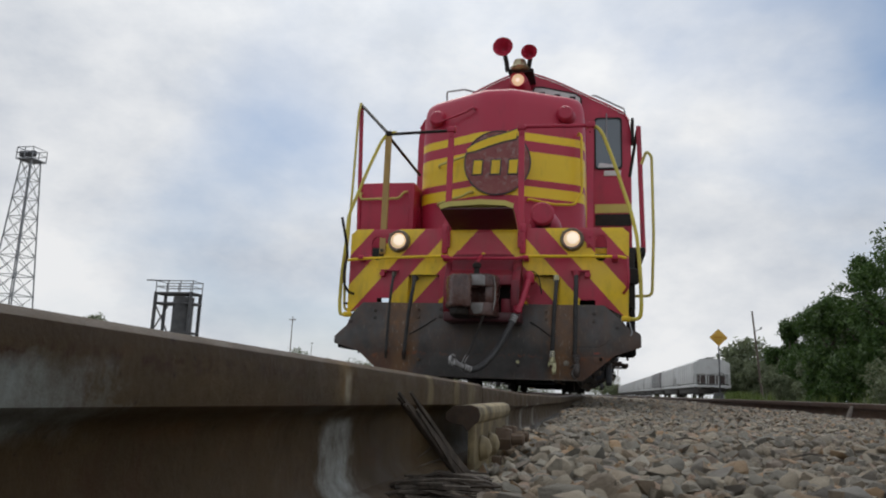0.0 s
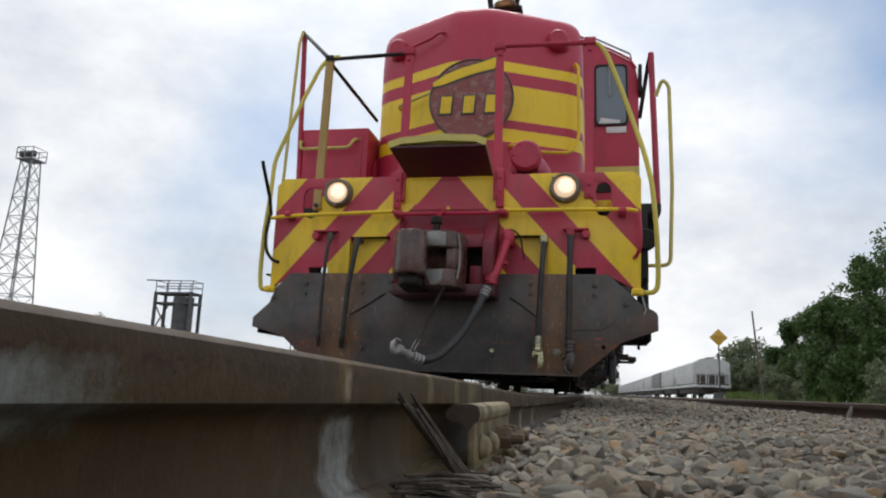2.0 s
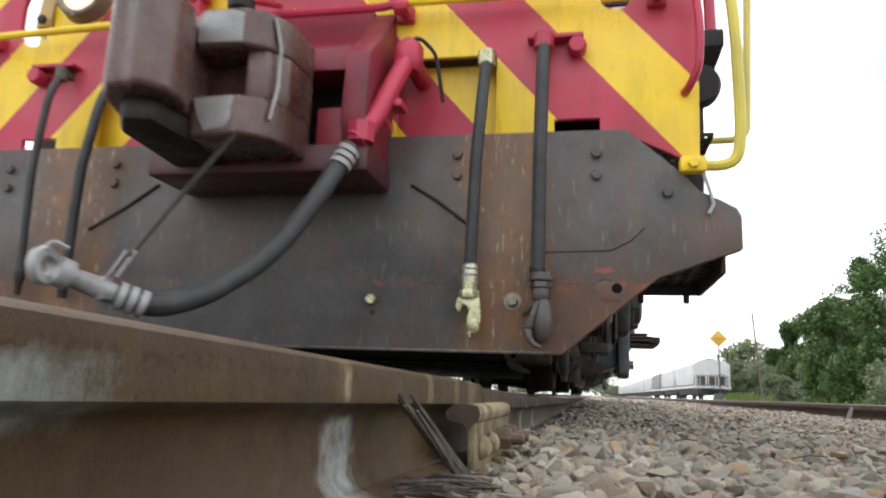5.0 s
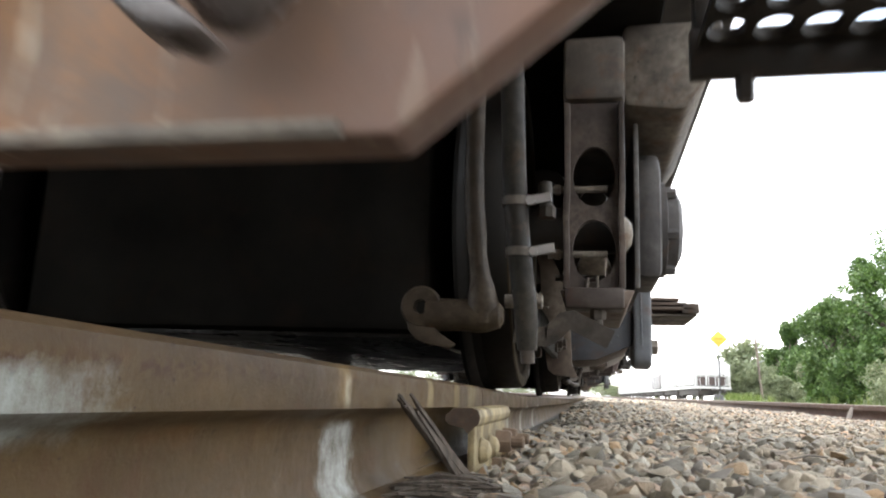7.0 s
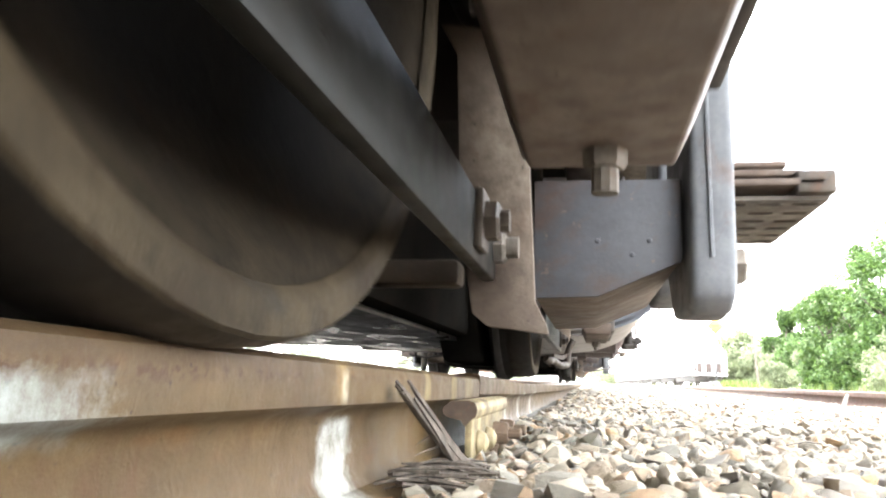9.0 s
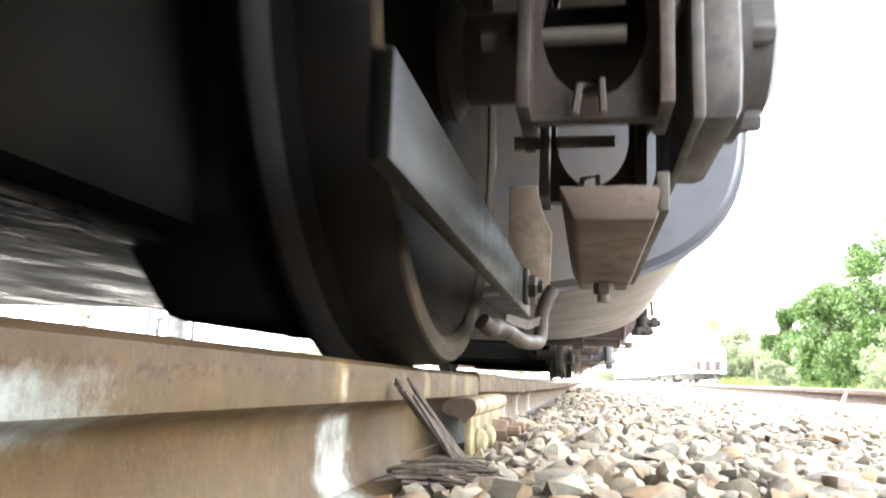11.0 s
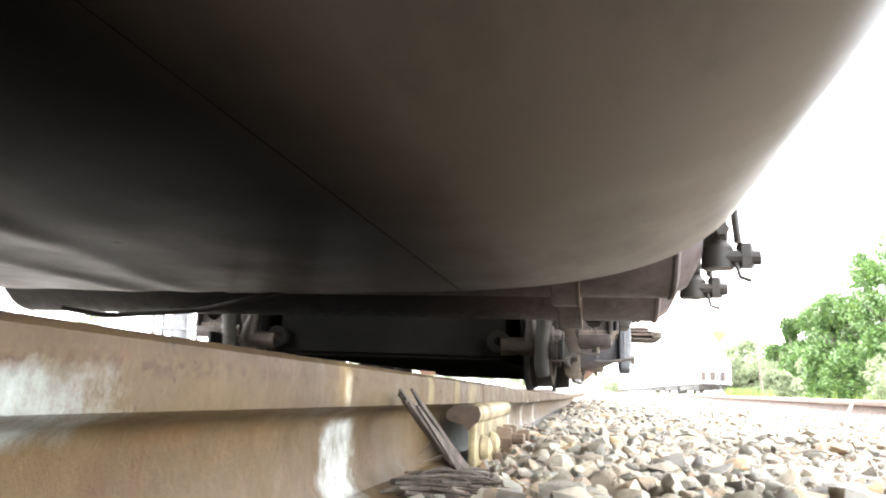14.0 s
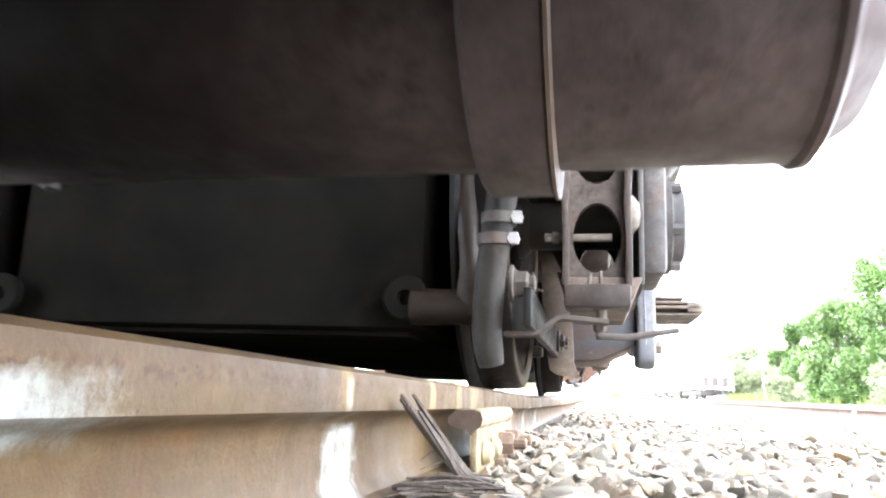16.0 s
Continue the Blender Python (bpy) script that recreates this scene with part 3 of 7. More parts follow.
def nut(at, axis, size, depth, bm=None, seg=6):
    """A hexagonal head or nut, standing on `at` along an axis such as '-y'."""
    sign, a = (-1, axis[1]) if axis[0] == "-" else (1, axis)
    r = size / 2
    return lathe([(0, 0), (r, 0), (r, sign * depth * .8), (r * .85, sign * depth), (0, sign * depth)], a, at, seg, bm)


def holed(us, vs, hole, wide, plane, a, b, bm=None, seg=12):
    """A perforated plate: a grid of cells (edges us, vs) each with a round or long hole; hole, wide are half sizes."""
    own = bmesh.new()
    put = {"xz": lambda u, v, d: (u, d, v), "yz": lambda u, v, d: (d, u, v), "xy": lambda u, v, d: (u, v, d)}[plane]
    for u0, u1 in zip(us, us[1:]):
        for v0, v1 in zip(vs, vs[1:]):
            cu, cv = (u0 + u1) / 2, (v0 + v1) / 2
            rings = []
            for d in (a, b):
                inner, outer = [], []
                for k in range(seg):
                    an = (k + .5) * math.tau / seg
                    c, s = math.cos(an), math.sin(an)
                    inner.append(own.verts.new(put(cu + c * wide, cv + s * hole, d)))
                    q = 1 / max(abs(c), abs(s))
                    outer.append(own.verts.new(put(cu + c * q * (u1 - u0) / 2, cv + s * q * (v1 - v0) / 2, d)))
                rings.append((inner, outer))
            for k in range(seg):
                j = (k + 1) % seg
                for inner, outer in rings:
                    own.faces.new((inner[k], inner[j], outer[j], outer[k]))
                own.faces.new((rings[0][0][k], rings[0][0][j], rings[1][0][j], rings[1][0][k]))
                own.faces.new((rings[0][1][k], rings[0][1][j], rings[1][1][j], rings[1][1][k]))
    bmesh.ops.recalc_face_normals(own, faces=own.faces)
    return join(bm, own)


def loft(rings, bm=None, close=True):
    """Skins rings of equal length."""
    own = bmesh.new()
    vs = [[own.verts.new(p) for p in r] for r in rings]
    n = len(vs[0])
    for a, b in zip(vs, vs[1:]):
        for k in range(n):
            own.faces.new((a[k], a[(k + 1) % n], b[(k + 1) % n], b[k]))
    if close:
        own.faces.new(vs[0])
        own.faces.new(vs[-1])
    bmesh.ops.recalc_face_normals(own, faces=own.faces)
    return join(bm, own)

# ================= ground, ballast and tracks =================
GROUND = -0.33


def ground():
    """One sheet to the horizon, finer near the tracks; the ballast shoulder lies on it."""
    bm = bmesh.new()
    xs = [-3000, -300, -60, -20, -8, -4, -2.6, -1.9, -1.0, 0, .8, 1.1, 1.6, 2.3, 3.2, 4.3, 5.6, 6.6, 8, 12, 20, 60, 300, 3000]
    ys = [-3000, -300, -60, -20, -8, -3, 0, 1, 2, 3, 5, 8, 12, 18, 26, 40, 60, 90, 150, 300, 800, 3000]
    grid = []
    for y in ys:
        row = []
        for x in xs:
            if -1.9 <= x <= 6.0:
                z = -.165 + .006 * math.sin(x * 2.1 + y * .3)
                if 1.2 < x < 3:
                    z -= .012
            else:
                z = GROUND
            row.append(bm.verts.new((x, y, z)))
        grid.append(row)
    for a, b in zip(grid, grid[1:]):
        for i in range(len(xs) - 1):
            bm.faces.new((a[i], a[i + 1], b[i + 1], b[i]))
    return whole("ground", bm, [dirt, grass_far], "dusty grey railway yard ground with dry weeds", "ground", kind="structure")


def stones():
    """Crushed stone over the track bed, as separate lumps in one heap."""
    rng = np.random.default_rng(7)
    forms = []
    for k in range(14):
        bm = bmesh.new()
        for _ in range(24 if k < 9 else 14):
            d = rng.normal(size=3)
            bm.verts.new(Vector(d / np.linalg.norm(d)) * rng.uniform(.38, .56))
        bmesh.ops.convex_hull(bm, input=bm.verts)
        bmesh.ops.delete(bm, geom=[v for v in bm.verts if not v.link_faces], context="VERTS")
        bmesh.ops.recalc_face_normals(bm, faces=bm.faces)
        bm.verts.index_update()
        bm.verts.ensure_lookup_table()
        forms.append((np.array([v.co[:] for v in bm.verts]), np.array([[v.index for v in f.verts] for f in bm.faces])))
        bm.free()

    def heap(name, areas, label):
        vs, fs, n = [], [], 0
        for x0, x1, y0, y1, gap, lo, hi, fine, dz in areas:
            xx = np.arange(x0, x1, gap)
            yy = np.arange(y0, y1, gap)
            for x in xx:
                for y in yy:
                    px, py = x + rng.uniform(-.5, .5) * gap, y + rng.uniform(-.5, .5) * gap
                    if abs(abs(px) - .754) < .085 or abs(abs(px - 4.27) - .754) < .085:
                        continue
                    if .62 < px < .90 and .8 < py < 2.1 and rng.random() < .5:
                        continue
                    if (px - EYE.x) ** 2 + py ** 2 < .55 ** 2:
                        continue
                    v, f = forms[rng.integers(0, 9) if fine else rng.integers(9, 14)]
                    size = (lo + (hi - lo) * rng.random() ** 1.6) * (1.3 if rng.random() < .06 else 1)
                    sc = np.array([rng.uniform(.85, 1.6), rng.uniform(.75, 1.15), rng.uniform(.45, .85)]) * size
                    r = np.array(Euler((rng.normal(0, .35), rng.normal(0, .35), rng.uniform(0, 6.28))).to_matrix())
                    bed = -.158 + dz + .010 * math.sin(px * 5.1 + py * 1.7) + .008 * math.sin(py * 4.3 - px * 2)
                    if px > 1.1:
                        bed -= .012 * min(1, (px - 1.1) / .5)
                    if px < .95:
                        bed -= .012
                    vs.append((v * sc) @ r.T + np.array((px, py, bed + rng.uniform(.0, .018) + size * .12)))
                    fs.append(f + n)
                    n += len(v)
        v, f = np.concatenate(vs), np.concatenate(fs)
        me = bpy.data.meshes.new(name)
        me.vertices.add(len(v))
        me.vertices.foreach_set("co", v.astype(np.float32).ravel())
        me.loops.add(f.size)
        me.loops.foreach_set("vertex_index", f.astype(np.int32).ravel())
        me.polygons.add(len(f))
        me.polygons.foreach_set("loop_start", np.arange(0, f.size, 3, dtype=np.int32))
        me.update(calc_edges=True)
        me.validate()
        me.set_sharp_from_angle(angle=radians(38))
        me.materials.append(stone)
        return tagged(new(name, me), label, "ballast", kind="stuff")

    heap("ballast", [(.80, 2.6, .5, 2.6, .0165, .010, .029, True, .002), (.80, 2.6, .5, 2.6, .036, .023, .050, True, .006),
                     (.80, 5.5, 2.6, 8, .031, .02, .052, False, 0), (2.6, 3.6, 1.2, 2.6, .036, .026, .058, False, 0),
                     (.80, 6.0, 8, 16, .065, .045, .085, False, .004), (-1.9, .7, -1.5, 8, .09, .06, .085, False, -.02), (.9, 3.4, -2.5, .5, .12, .07, .1, False, -.03),
                     (.8, 6.0, 16, 34, .16, .1, .15, False, .0)],
         "grey and tan crushed stone ballast heaped beside the rails")


RAIL = [(-.07, -.172), (.07, -.172), (.07, -.162), (.022, -.146), (.0095, -.128), (.008, -.085), (.0092, -.070), (.0125, -.060), (.020, -.0535), (.031, -.0495), (.0355, -.046), (.0365, -.016),
        (.0345, -.0045), (.028, .0005), (.012, .0025)]
RAIL = RAIL + [(-x, z) for x, z in RAIL[::-1][0:]]
RAIL = [p for i, p in enumerate(RAIL) if i == 0 or p != RAIL[i - 1]][:-2]


def rail_bar(pts, bm=None):
    """A rail along (x, y, z) of its head's middle."""
    return loft([[Vector((x + px, y, z + pz)) for px, pz in RAIL] for x, y, z in pts], bm)


brown_end = grimy("dark rusty bar end", (.035, .022, .014), (.07, .045, .028), (.09, .04, .02), .8, .6, 40).m


def joint_bar(y0, y1, x, z, parent):
    """A bulb-headed joint bar with its track bolts on the outside of the rail."""
    prof = [(.044, -.050), (.058, -.038), (.088, -.036), (.100, -.040), (.104, -.052), (.101, -.064), (.095, -.068), (.0945, -.150), (.083, -.150), (.083, -.080), (.074, -.070), (.052, -.066), (.044, -.060)]
    bar = part("joint_bar", prism([(x + a, z + b) for a, b in prof], "xz", y0, y1, .0025), bar_mat, parent, "pale weathered joint bar with chipped edges")
    part("bar_end", prism([(x + a, z + b) for a, b in prof[:7] + prof[9:]], "xz", y0 - .003, y0 + .0005), brown_end, bar, "dark rusty end of the bar's head")
    part("bar_foot", prism([(x + .083, z - .150), (x + .0945, z - .150), (x + .118, z - .158), (x + .118, z - .165), (x + .083, z - .162)], "xz", y0 + .01, y1 - .01, .002), bar_mat, bar)
    k = 0
    for yb in np.linspace(y0 + .07, y1 - .06, 4):
        if k < 2:
            part("bolt_head", lathe([(0, .088), (.021, .088), (.023, .098), (.017, .110), (.006, .115), (0, .115)], "x", (x, yb, z - .112), 14), bar_mat, bar, "round pale bolt head")
        else:
            bm = nut((x + .092, yb, z - .108), "x", .05, .034)
            lathe([(0, .10), (.012, .10), (.012, .15), (.009, .153), (0, .153)], "x", (x, yb, z - .108), 10, bm)
            part("nut", bm, bolt_rust, bar, "rusty track bolt and nut")
        k += 1
    return bar


def tracks():
    near = thing("rail", "weathered tan and rust steel rail with chalky scrapes", "rail", (.754, 0, 0), "rails of the main track")
    part("rail_body", rail_bar([(0, y, .0200 - .0113 * y) for y in (-6, -1, 0, .5, 1.0, 1.5, 1.755)]), rail_mat, near)
    far = thing("rail", "rusty steel rail beyond the joint", "rail", (.754, 0, 0), "rails of the main track")
    part("rail_body", rail_bar([(0, y, z) for y, z in ((1.763, -.002), (2.2, -.008), (3, -.020), (4, -.024), (5, -.032), (7.1, -.046), (12, -.05), (60, -.05), (400, -.05))]), rail_mat, far)
    joint_bar(1.275, 1.75, 0, .0125 - .0105 * 1.5, near)
    whole("rail", rail_bar([(-.754, y, 0) for y in (-6, 5, 60, 400)]), rail_far, "rusty steel rail on the far side of the main track", "rail", "rails of the main track")
    for dx in (-.754, .754):
        for cx, lab in ((4.27, "siding"), (10.95, "storage track")):
            whole("rail", rail_bar([(cx + dx, y, -.004 if cx < 8 else -.02) for y in (-6, 5, 60, 400)]), rail_far, "dark rusty rail of the " + lab, "rail", "rails of the " + lab)
    # timber ties with plates and spikes
    first = None
    for k in range(-8, 40):
        y = 1.47 + k * .53
        if first is None:
            first = thing("railroad_tie", "grey weathered timber tie with rusty tie plates", "railroad tie", (0, y, 0), "ties of the main track")
            part("timber", box(-1.3, 1.02, -.11, .11, -.36, -.186, .012), tie_wood, first)
            for sx in (-.754, .754):
                part("tie_plate", box(sx - .17, sx + .17, -.09, .09, -.188, -.173, .003), bolt_rust, first)
                for px, py in ((-.1, -.05), (.1, .05)):
                    part("spike", box(sx + px - .012, sx + px + .012, py - .012, py + .012, -.2, -.14, .003), bolt_rust, first)
        else:
            copy_thing(first, pose(0, y, 0 if k < 3 else -.04))
    t2 = None
    for k in range(0, 60):
        y = 4 + k * .53
        if t2 is None:
            t2 = whole("railroad_tie", box(2.97, 5.57, -.11, .11, -.36, -.172, .012), tie_wood, "grey weathered timber tie", "railroad tie", "ties of the siding")
            t2.location = (0, y, 0)
        else:
            copy_thing(t2, pose(0, y, 0))
    return near, far


ground()
stones()
near_rail, far_rail = tracks()


def splinters():
    """A torn bundle of grey tie wood beside the joint."""
    rng = random.Random(5)
    t = thing("wood_splinters", "torn grey bundle of splintered tie wood", "wood debris", (.850, 1.0, -.135))
    for k in range(104):
        up = k < 24
        if up:
            base = Vector((.044 + rng.uniform(-.008, .007), .03 + rng.uniform(-.016, .016), -.012 + rng.uniform(-.01, .006)))
            full = Vector((-.048 + rng.uniform(-.010, .014), -.06 + rng.uniform(-.015, .015), .114))
            tip = base.lerp(full, rng.choice((.72, .84, .95, 1.0)) + rng.uniform(-.05, .03))
        elif k < 27:
            base = Vector((.004, -.02, .05 - .016 * (k - 24)))
            tip = base + Vector((-.030, -.02, -.012 + .004 * (k - 25)))
        else:
            a, l = rng.uniform(-.5, .5) + (math.pi if rng.random() < .5 else 0), rng.uniform(.02, .06)
            c = Vector((.014 + rng.uniform(-.03, .05), -.015 + rng.uniform(-.08, .08), -.012 + rng.uniform(-.012, .02)))
            base, tip = c - Vector((math.cos(a), math.sin(a), rng.uniform(-.15, .15))) * l, c + Vector((math.cos(a), math.sin(a), rng.uniform(-.15, .2))) * l
        give = .0025 if up else .008
        mid = (base + tip) / 2 + Vector((rng.uniform(-give, give), rng.uniform(-give, give), rng.uniform(-.002, give)))
        w = rng.uniform(.0026, .0056) if up else (.001 if k < 27 else rng.uniform(.0014, .0042))
        pts = [base, (base + mid) / 2, mid, (mid + tip) / 2, tip]
        part("splinter", tube(pts, [w, w * 1.1, w, w * .9, w * .55], 5), splinter, t, smooth=0)


splinters()

# ================= the locomotive =================
# its own space: x across, y from the front plate to the rear, z from the rail tops
AXLES = (2.0, 4.56, 10.40, 12.96)
LENGTH = 14.9
loco = thing("locomotive", "maroon and yellow diesel road switcher with lit headlights rolling forward", "locomotive")


def smooth_ring(hw, z0, z1, r0, r1, y, n=6):
    """A closed ring of a body section with rounded upper corners."""
    pts = [(-hw, z0), (hw, z0)]
    for k in range(n + 1):
        a = k / n * math.pi / 2
        pts.append((hw - r1 + math.cos(a) * r1, z1 - r0 + math.sin(a) * r0))
    for k in range(n + 1):
        a = math.pi / 2 + k / n * math.pi / 2
        pts.append((-hw + r1 + math.cos(a) * r1, z1 - r0 + math.sin(a) * r0))
    return [Vector((x, y, z)) for x, z in pts]


def pierced(outer, holes, y0, y1, bevel=0.0):
    """A sheet in the xz plane from y0 to y1 with openings cut through it."""
    own = bmesh.new()
    edges = []
    for loop in [outer] + holes:
        vs = [own.verts.new((x, y0, z)) for x, z in loop]
        edges += [own.edges.new((vs[i], vs[(i + 1) % len(vs)])) for i in range(len(vs))]
    bmesh.ops.triangle_fill(own, use_beauty=True, use_dissolve=False, edges=edges)
    out = bmesh.ops.extrude_face_region(own, geom=list(own.faces))
    for v in out["geom"]:
        if isinstance(v, bmesh.types.BMVert):
            v.co.y = y1
    bmesh.ops.recalc_face_normals(own, faces=own.faces)
    if bevel:
        bmesh.ops.bevel(own, geom=[e for e in own.edges if e.calc_face_angle(0) > .8], offset=bevel, segments=2, affect="EDGES", profile=.5)
    return own


def slot_loop(x, z0, z1, half, n=6):
    """An upright hole with round ends."""
    pts = [(x + math.cos(k * math.pi / n) * half, z1 - half + math.sin(k * math.pi / n) * half) for k in range(n + 1)]
    return pts + [(x - math.cos(k * math.pi / n) * half, z0 + half - math.sin(k * math.pi / n) * half) for k in range(n + 1)]


def loco_front():
    # front plate with its hose recesses, hand holes, slots and the bay behind the drop step
    outer = [(-1.36, .69), (-1.19, .80), (-.742, .80), (-.742, 1.09), (-.43, 1.09), (-.43, .80), (.40, .80), (.40, 1.094), (.735, 1.094), (.735, .80), (1.15, .80), (1.37, .69), (1.385, 1.50),
             (1.33, 1.553), (.405, 1.553), (.405, 1.335), (-.395, 1.335), (-.395, 1.553), (-1.30, 1.553), (-1.36, 1.50)]
    holes = [slot_loop(-1.072, 1.235, 1.475, .066), slot_loop(1.123, 1.23, 1.478, .054), [(-1.057, .812), (-.91, .812), (-.91, .856), (-1.057, .856)], [(.926, .812), (1.07, .812), (1.07, .858), (.926, .858)]]
    plate = part("front_plate", pierced(outer, holes, .0, .022, .003), chevron, loco, "maroon plate with yellow chevron stripes")
    for x0, x1 in ((-.80, -.37), (.34, .80)):
        part("recess_plate", box(x0, x1, .075, .09, .70, 1.16), chevron, plate, "striped sheet at the back of the hose recess")
        part("recess_top", box(x0, x1, .018, .08, 1.092, 1.104), black, plate, "dark upper edge of the hose recess")
    part("step_bay_sheet", box(-.46, .46, .032, .045, 1.30, 1.60), chevron, plate, "striped sheet behind the drop step")
    part("hand_hole_bar", box(1.06, 1.185, .10, .115, 1.318, 1.372, .002), yellow, plate, "yellow step edge behind the hand hole")
    part("end_beam", box(-.90, .90, .10, .14, .62, 1.34), black, loco, "black end beam")
    # deck and sills: the corners are open over the steps
    part("deck", box(-.96, .96, .06, .70, 1.50, 1.545, .006), black, loco, "black end platform")
    part("deck", box(-1.58, 1.58, .70, LENGTH, 1.42, 1.5, .01), black, loco, "black walkway deck")
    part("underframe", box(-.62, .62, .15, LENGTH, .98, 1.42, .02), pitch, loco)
    for sx in (-1, 1):
        part("side_sill", box(sx * 1.52 - .04, sx * 1.52 + .04, .9, LENGTH - .9, 1.38, 1.5, .01), black, loco, "dirty black side sill")
    washer_tan = grimy("tarnished plated bolt", (.16, .135, .10), (.30, .27, .21), (.12, .06, .03), .4, .6, 40).m
    # black pilot sheet
    poly = [(-1.19, .808), (1.148, .808), (1.315, .66), (1.363, .605), (1.43, .572), (1.468, .55), (1.48, .525), (1.48, .425), (1.24, .34), (.955, .105), (-.955, .105), (-1.22, .335), (-1.466, .40), (-1.466, .47), (-1.40, .53), (-1.345, .58), (-1.30, .69)]
    pilot = part("pilot", prism(poly, "xz", -.028, .012, .004), pilot_black, loco, "worn black pilot sheet with rust scrapes")
    for x, z in ((1.06, .73), (1.06, .66), (-1.06, .73), (-1.06, .66), (.62, .74), (.62, .67), (-.62, .74), (-.62, .67), (1.27, .60), (-1.31, .62), (-.40, .75), (-.40, .68)):
        part("bolt", nut((x, -.028, z), "-y", .034, .014), pilot_black, pilot)
    for x, z, m in ((.806, .263, washer_tan), (.358, .263, brass), (-.60, .26, bolt_rust)):
        bm = nut((x, -.034, z), "-y", .036, .022)
        if x > .5:
            lathe([(0, 0), (.027, 0), (.027, -.005), (0, -.005)], "y", (x, -.028, z), 20, bm)
        part("washer_bolt", bm, m, pilot, "plated bolt with a round washer")
    part("weld_scar", tube([(.47, -.03, .64), (.56, -.032, .585), (.68, -.03, .49)], .006, 6), black, pilot)
    part("weld_scar", tube([(-.70, -.03, .50), (-.56, -.03, .58), (-.44, -.03, .66)], .006, 6), black, pilot)
    # flat dark discs put the shade of two holes into colour
    part("torn_hole", lathe([(0, -.0284), (.015, -.0284), (.016, -.0278)], "y", (1.118, -.0016, .306), 9), pitch, pilot, "torn hole drawn as a flat black disc")
    part("bolt_hole", lathe([(0, -.0295), (.009, -.0295), (.009, -.028)], "y", (.36, 0, .222), 12), black, pilot)
    patch = grimy("rusty patch plate", (.085, .045, .03), (.15, .08, .052), (.19, .085, .04), .7, .6, 14).m
    part("rust_patch", prism([(1.046, .308), (1.052, .322), (1.066, .333), (1.088, .336), (1.104, .330), (1.122, .322), (1.131, .300), (1.136, .276), (1.128, .262), (1.104, .268), (1.085, .262), (1.066, .278), (1.056, .292)], "xz", -.0292, -.027, .0008), patch, pilot, "rust brown patch round the torn hole")
    part("weld_rim", tube([(1.045, -.0285, .31), (1.06, -.0285, .328), (1.085, -.0285, .334), (1.105, -.0285, .328)], .0024, 5), dusty, pilot, "ragged weld rim")
    for x0, x1, z0, z1 in ((1.05, 1.075, .352, .368), (1.072, 1.10, .350, .372), (1.10, 1.113, .356, .364), (.925, .95, .345, .352)):
        part("red_mark", prism([(x0, z0), (x1, z0 + .003), (x1 + .004, z1), (x0 + .006, z1 - .003)], "xz", -.0292, -.028), mark_red, pilot, "faint red paint mark")
    part("plate_edge", tube([(-.93, -.03, .108), (.93, -.03, .108)], .005, 6), dusty, pilot)
    part("weld_seam", tube([(.45 + k * .09, -.0285, .318 + .004 * math.sin(k * 2.3)) for k in range(8)], .0015, 5), pilot_black, pilot)
    part("crack", tube([(.88, -.0285, .415), (.97, -.0285, .418), (1.10, -.0285, .421), (1.16, -.0285, .45), (1.20, -.0285, .49)], .0022, 5), black, pilot)
    part("wire", tube([(1.375, -.03, .66), (1.39, -.04, .60), (1.40, -.035, .56), (1.385, -.04, .53)], .006, 6), galv, pilot, "bent pale wire")
    part("rear_pilot", prism(poly, "xz", LENGTH - .02, LENGTH + .02, .004), pilot_black, loco, "worn black rear pilot sheet")
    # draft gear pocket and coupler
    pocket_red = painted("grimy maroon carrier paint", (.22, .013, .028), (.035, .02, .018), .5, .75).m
    box_ = part("coupler_pocket", box(-.32, .40, -.29, -.03, .612, .70, .014), maroon_dirt_shade, loco, "grimy maroon coupler carrier")
    part("pocket_side", prism([(-.26, .70), (-.29, .80), (-.27, 1.0), (-.16, 1.10), (.0, 1.27), (.02, .70)], "yz", .305, .385, .01), pocket_red, box_)
    part("pocket_side", prism([(-.10, .70), (-.14, .80), (-.12, 1.02), (.0, 1.22), (.02, .70)], "yz", -.36, -.30, .01), pocket_red, box_)
    part("pocket_top", prism([(-.22, .965), (-.20, 1.06), (-.06, 1.13), (.0, 1.30), (.02, 1.30), (.02, .965)], "yz", -.30, .305, .012), pocket_red, box_, "maroon draft gear housing")
    part("pocket_stop", box(.215, .305, -.25, -.02, .70, .83, .01), pocket_red, box_)
    # black sheet stands for the shade inside the open pocket
    part("pocket_shade", box(-.30, .305, -.04, -.032, .70, .965), black, box_)
    coupler()
    tilt = [[Vector(p) for p in ((-.31, -.02, 1.535), (.33, -.02, 1.535), (.31, -.30, 1.675), (-.385, -.30, 1.675))], [Vector(p) for p in ((-.31, -.02, 1.55), (.33, -.02, 1.55), (.31, -.30, 1.69), (-.385, -.30, 1.69))]]
    shelf = part("drop_step", loft(tilt), maroon_dirt_shade, loco, "dark maroon drop step plate over the coupler")
    lip = tube([(-.39, -.295, 1.70), (-.30, -.305, 1.725), (.0, -.31, 1.742), (.24, -.305, 1.728), (.315, -.295, 1.70)], 0, 4, None, (.018, .05))
    part("step_edge", lip, pale_yellow, shelf, "pale yellow step edge", 0)
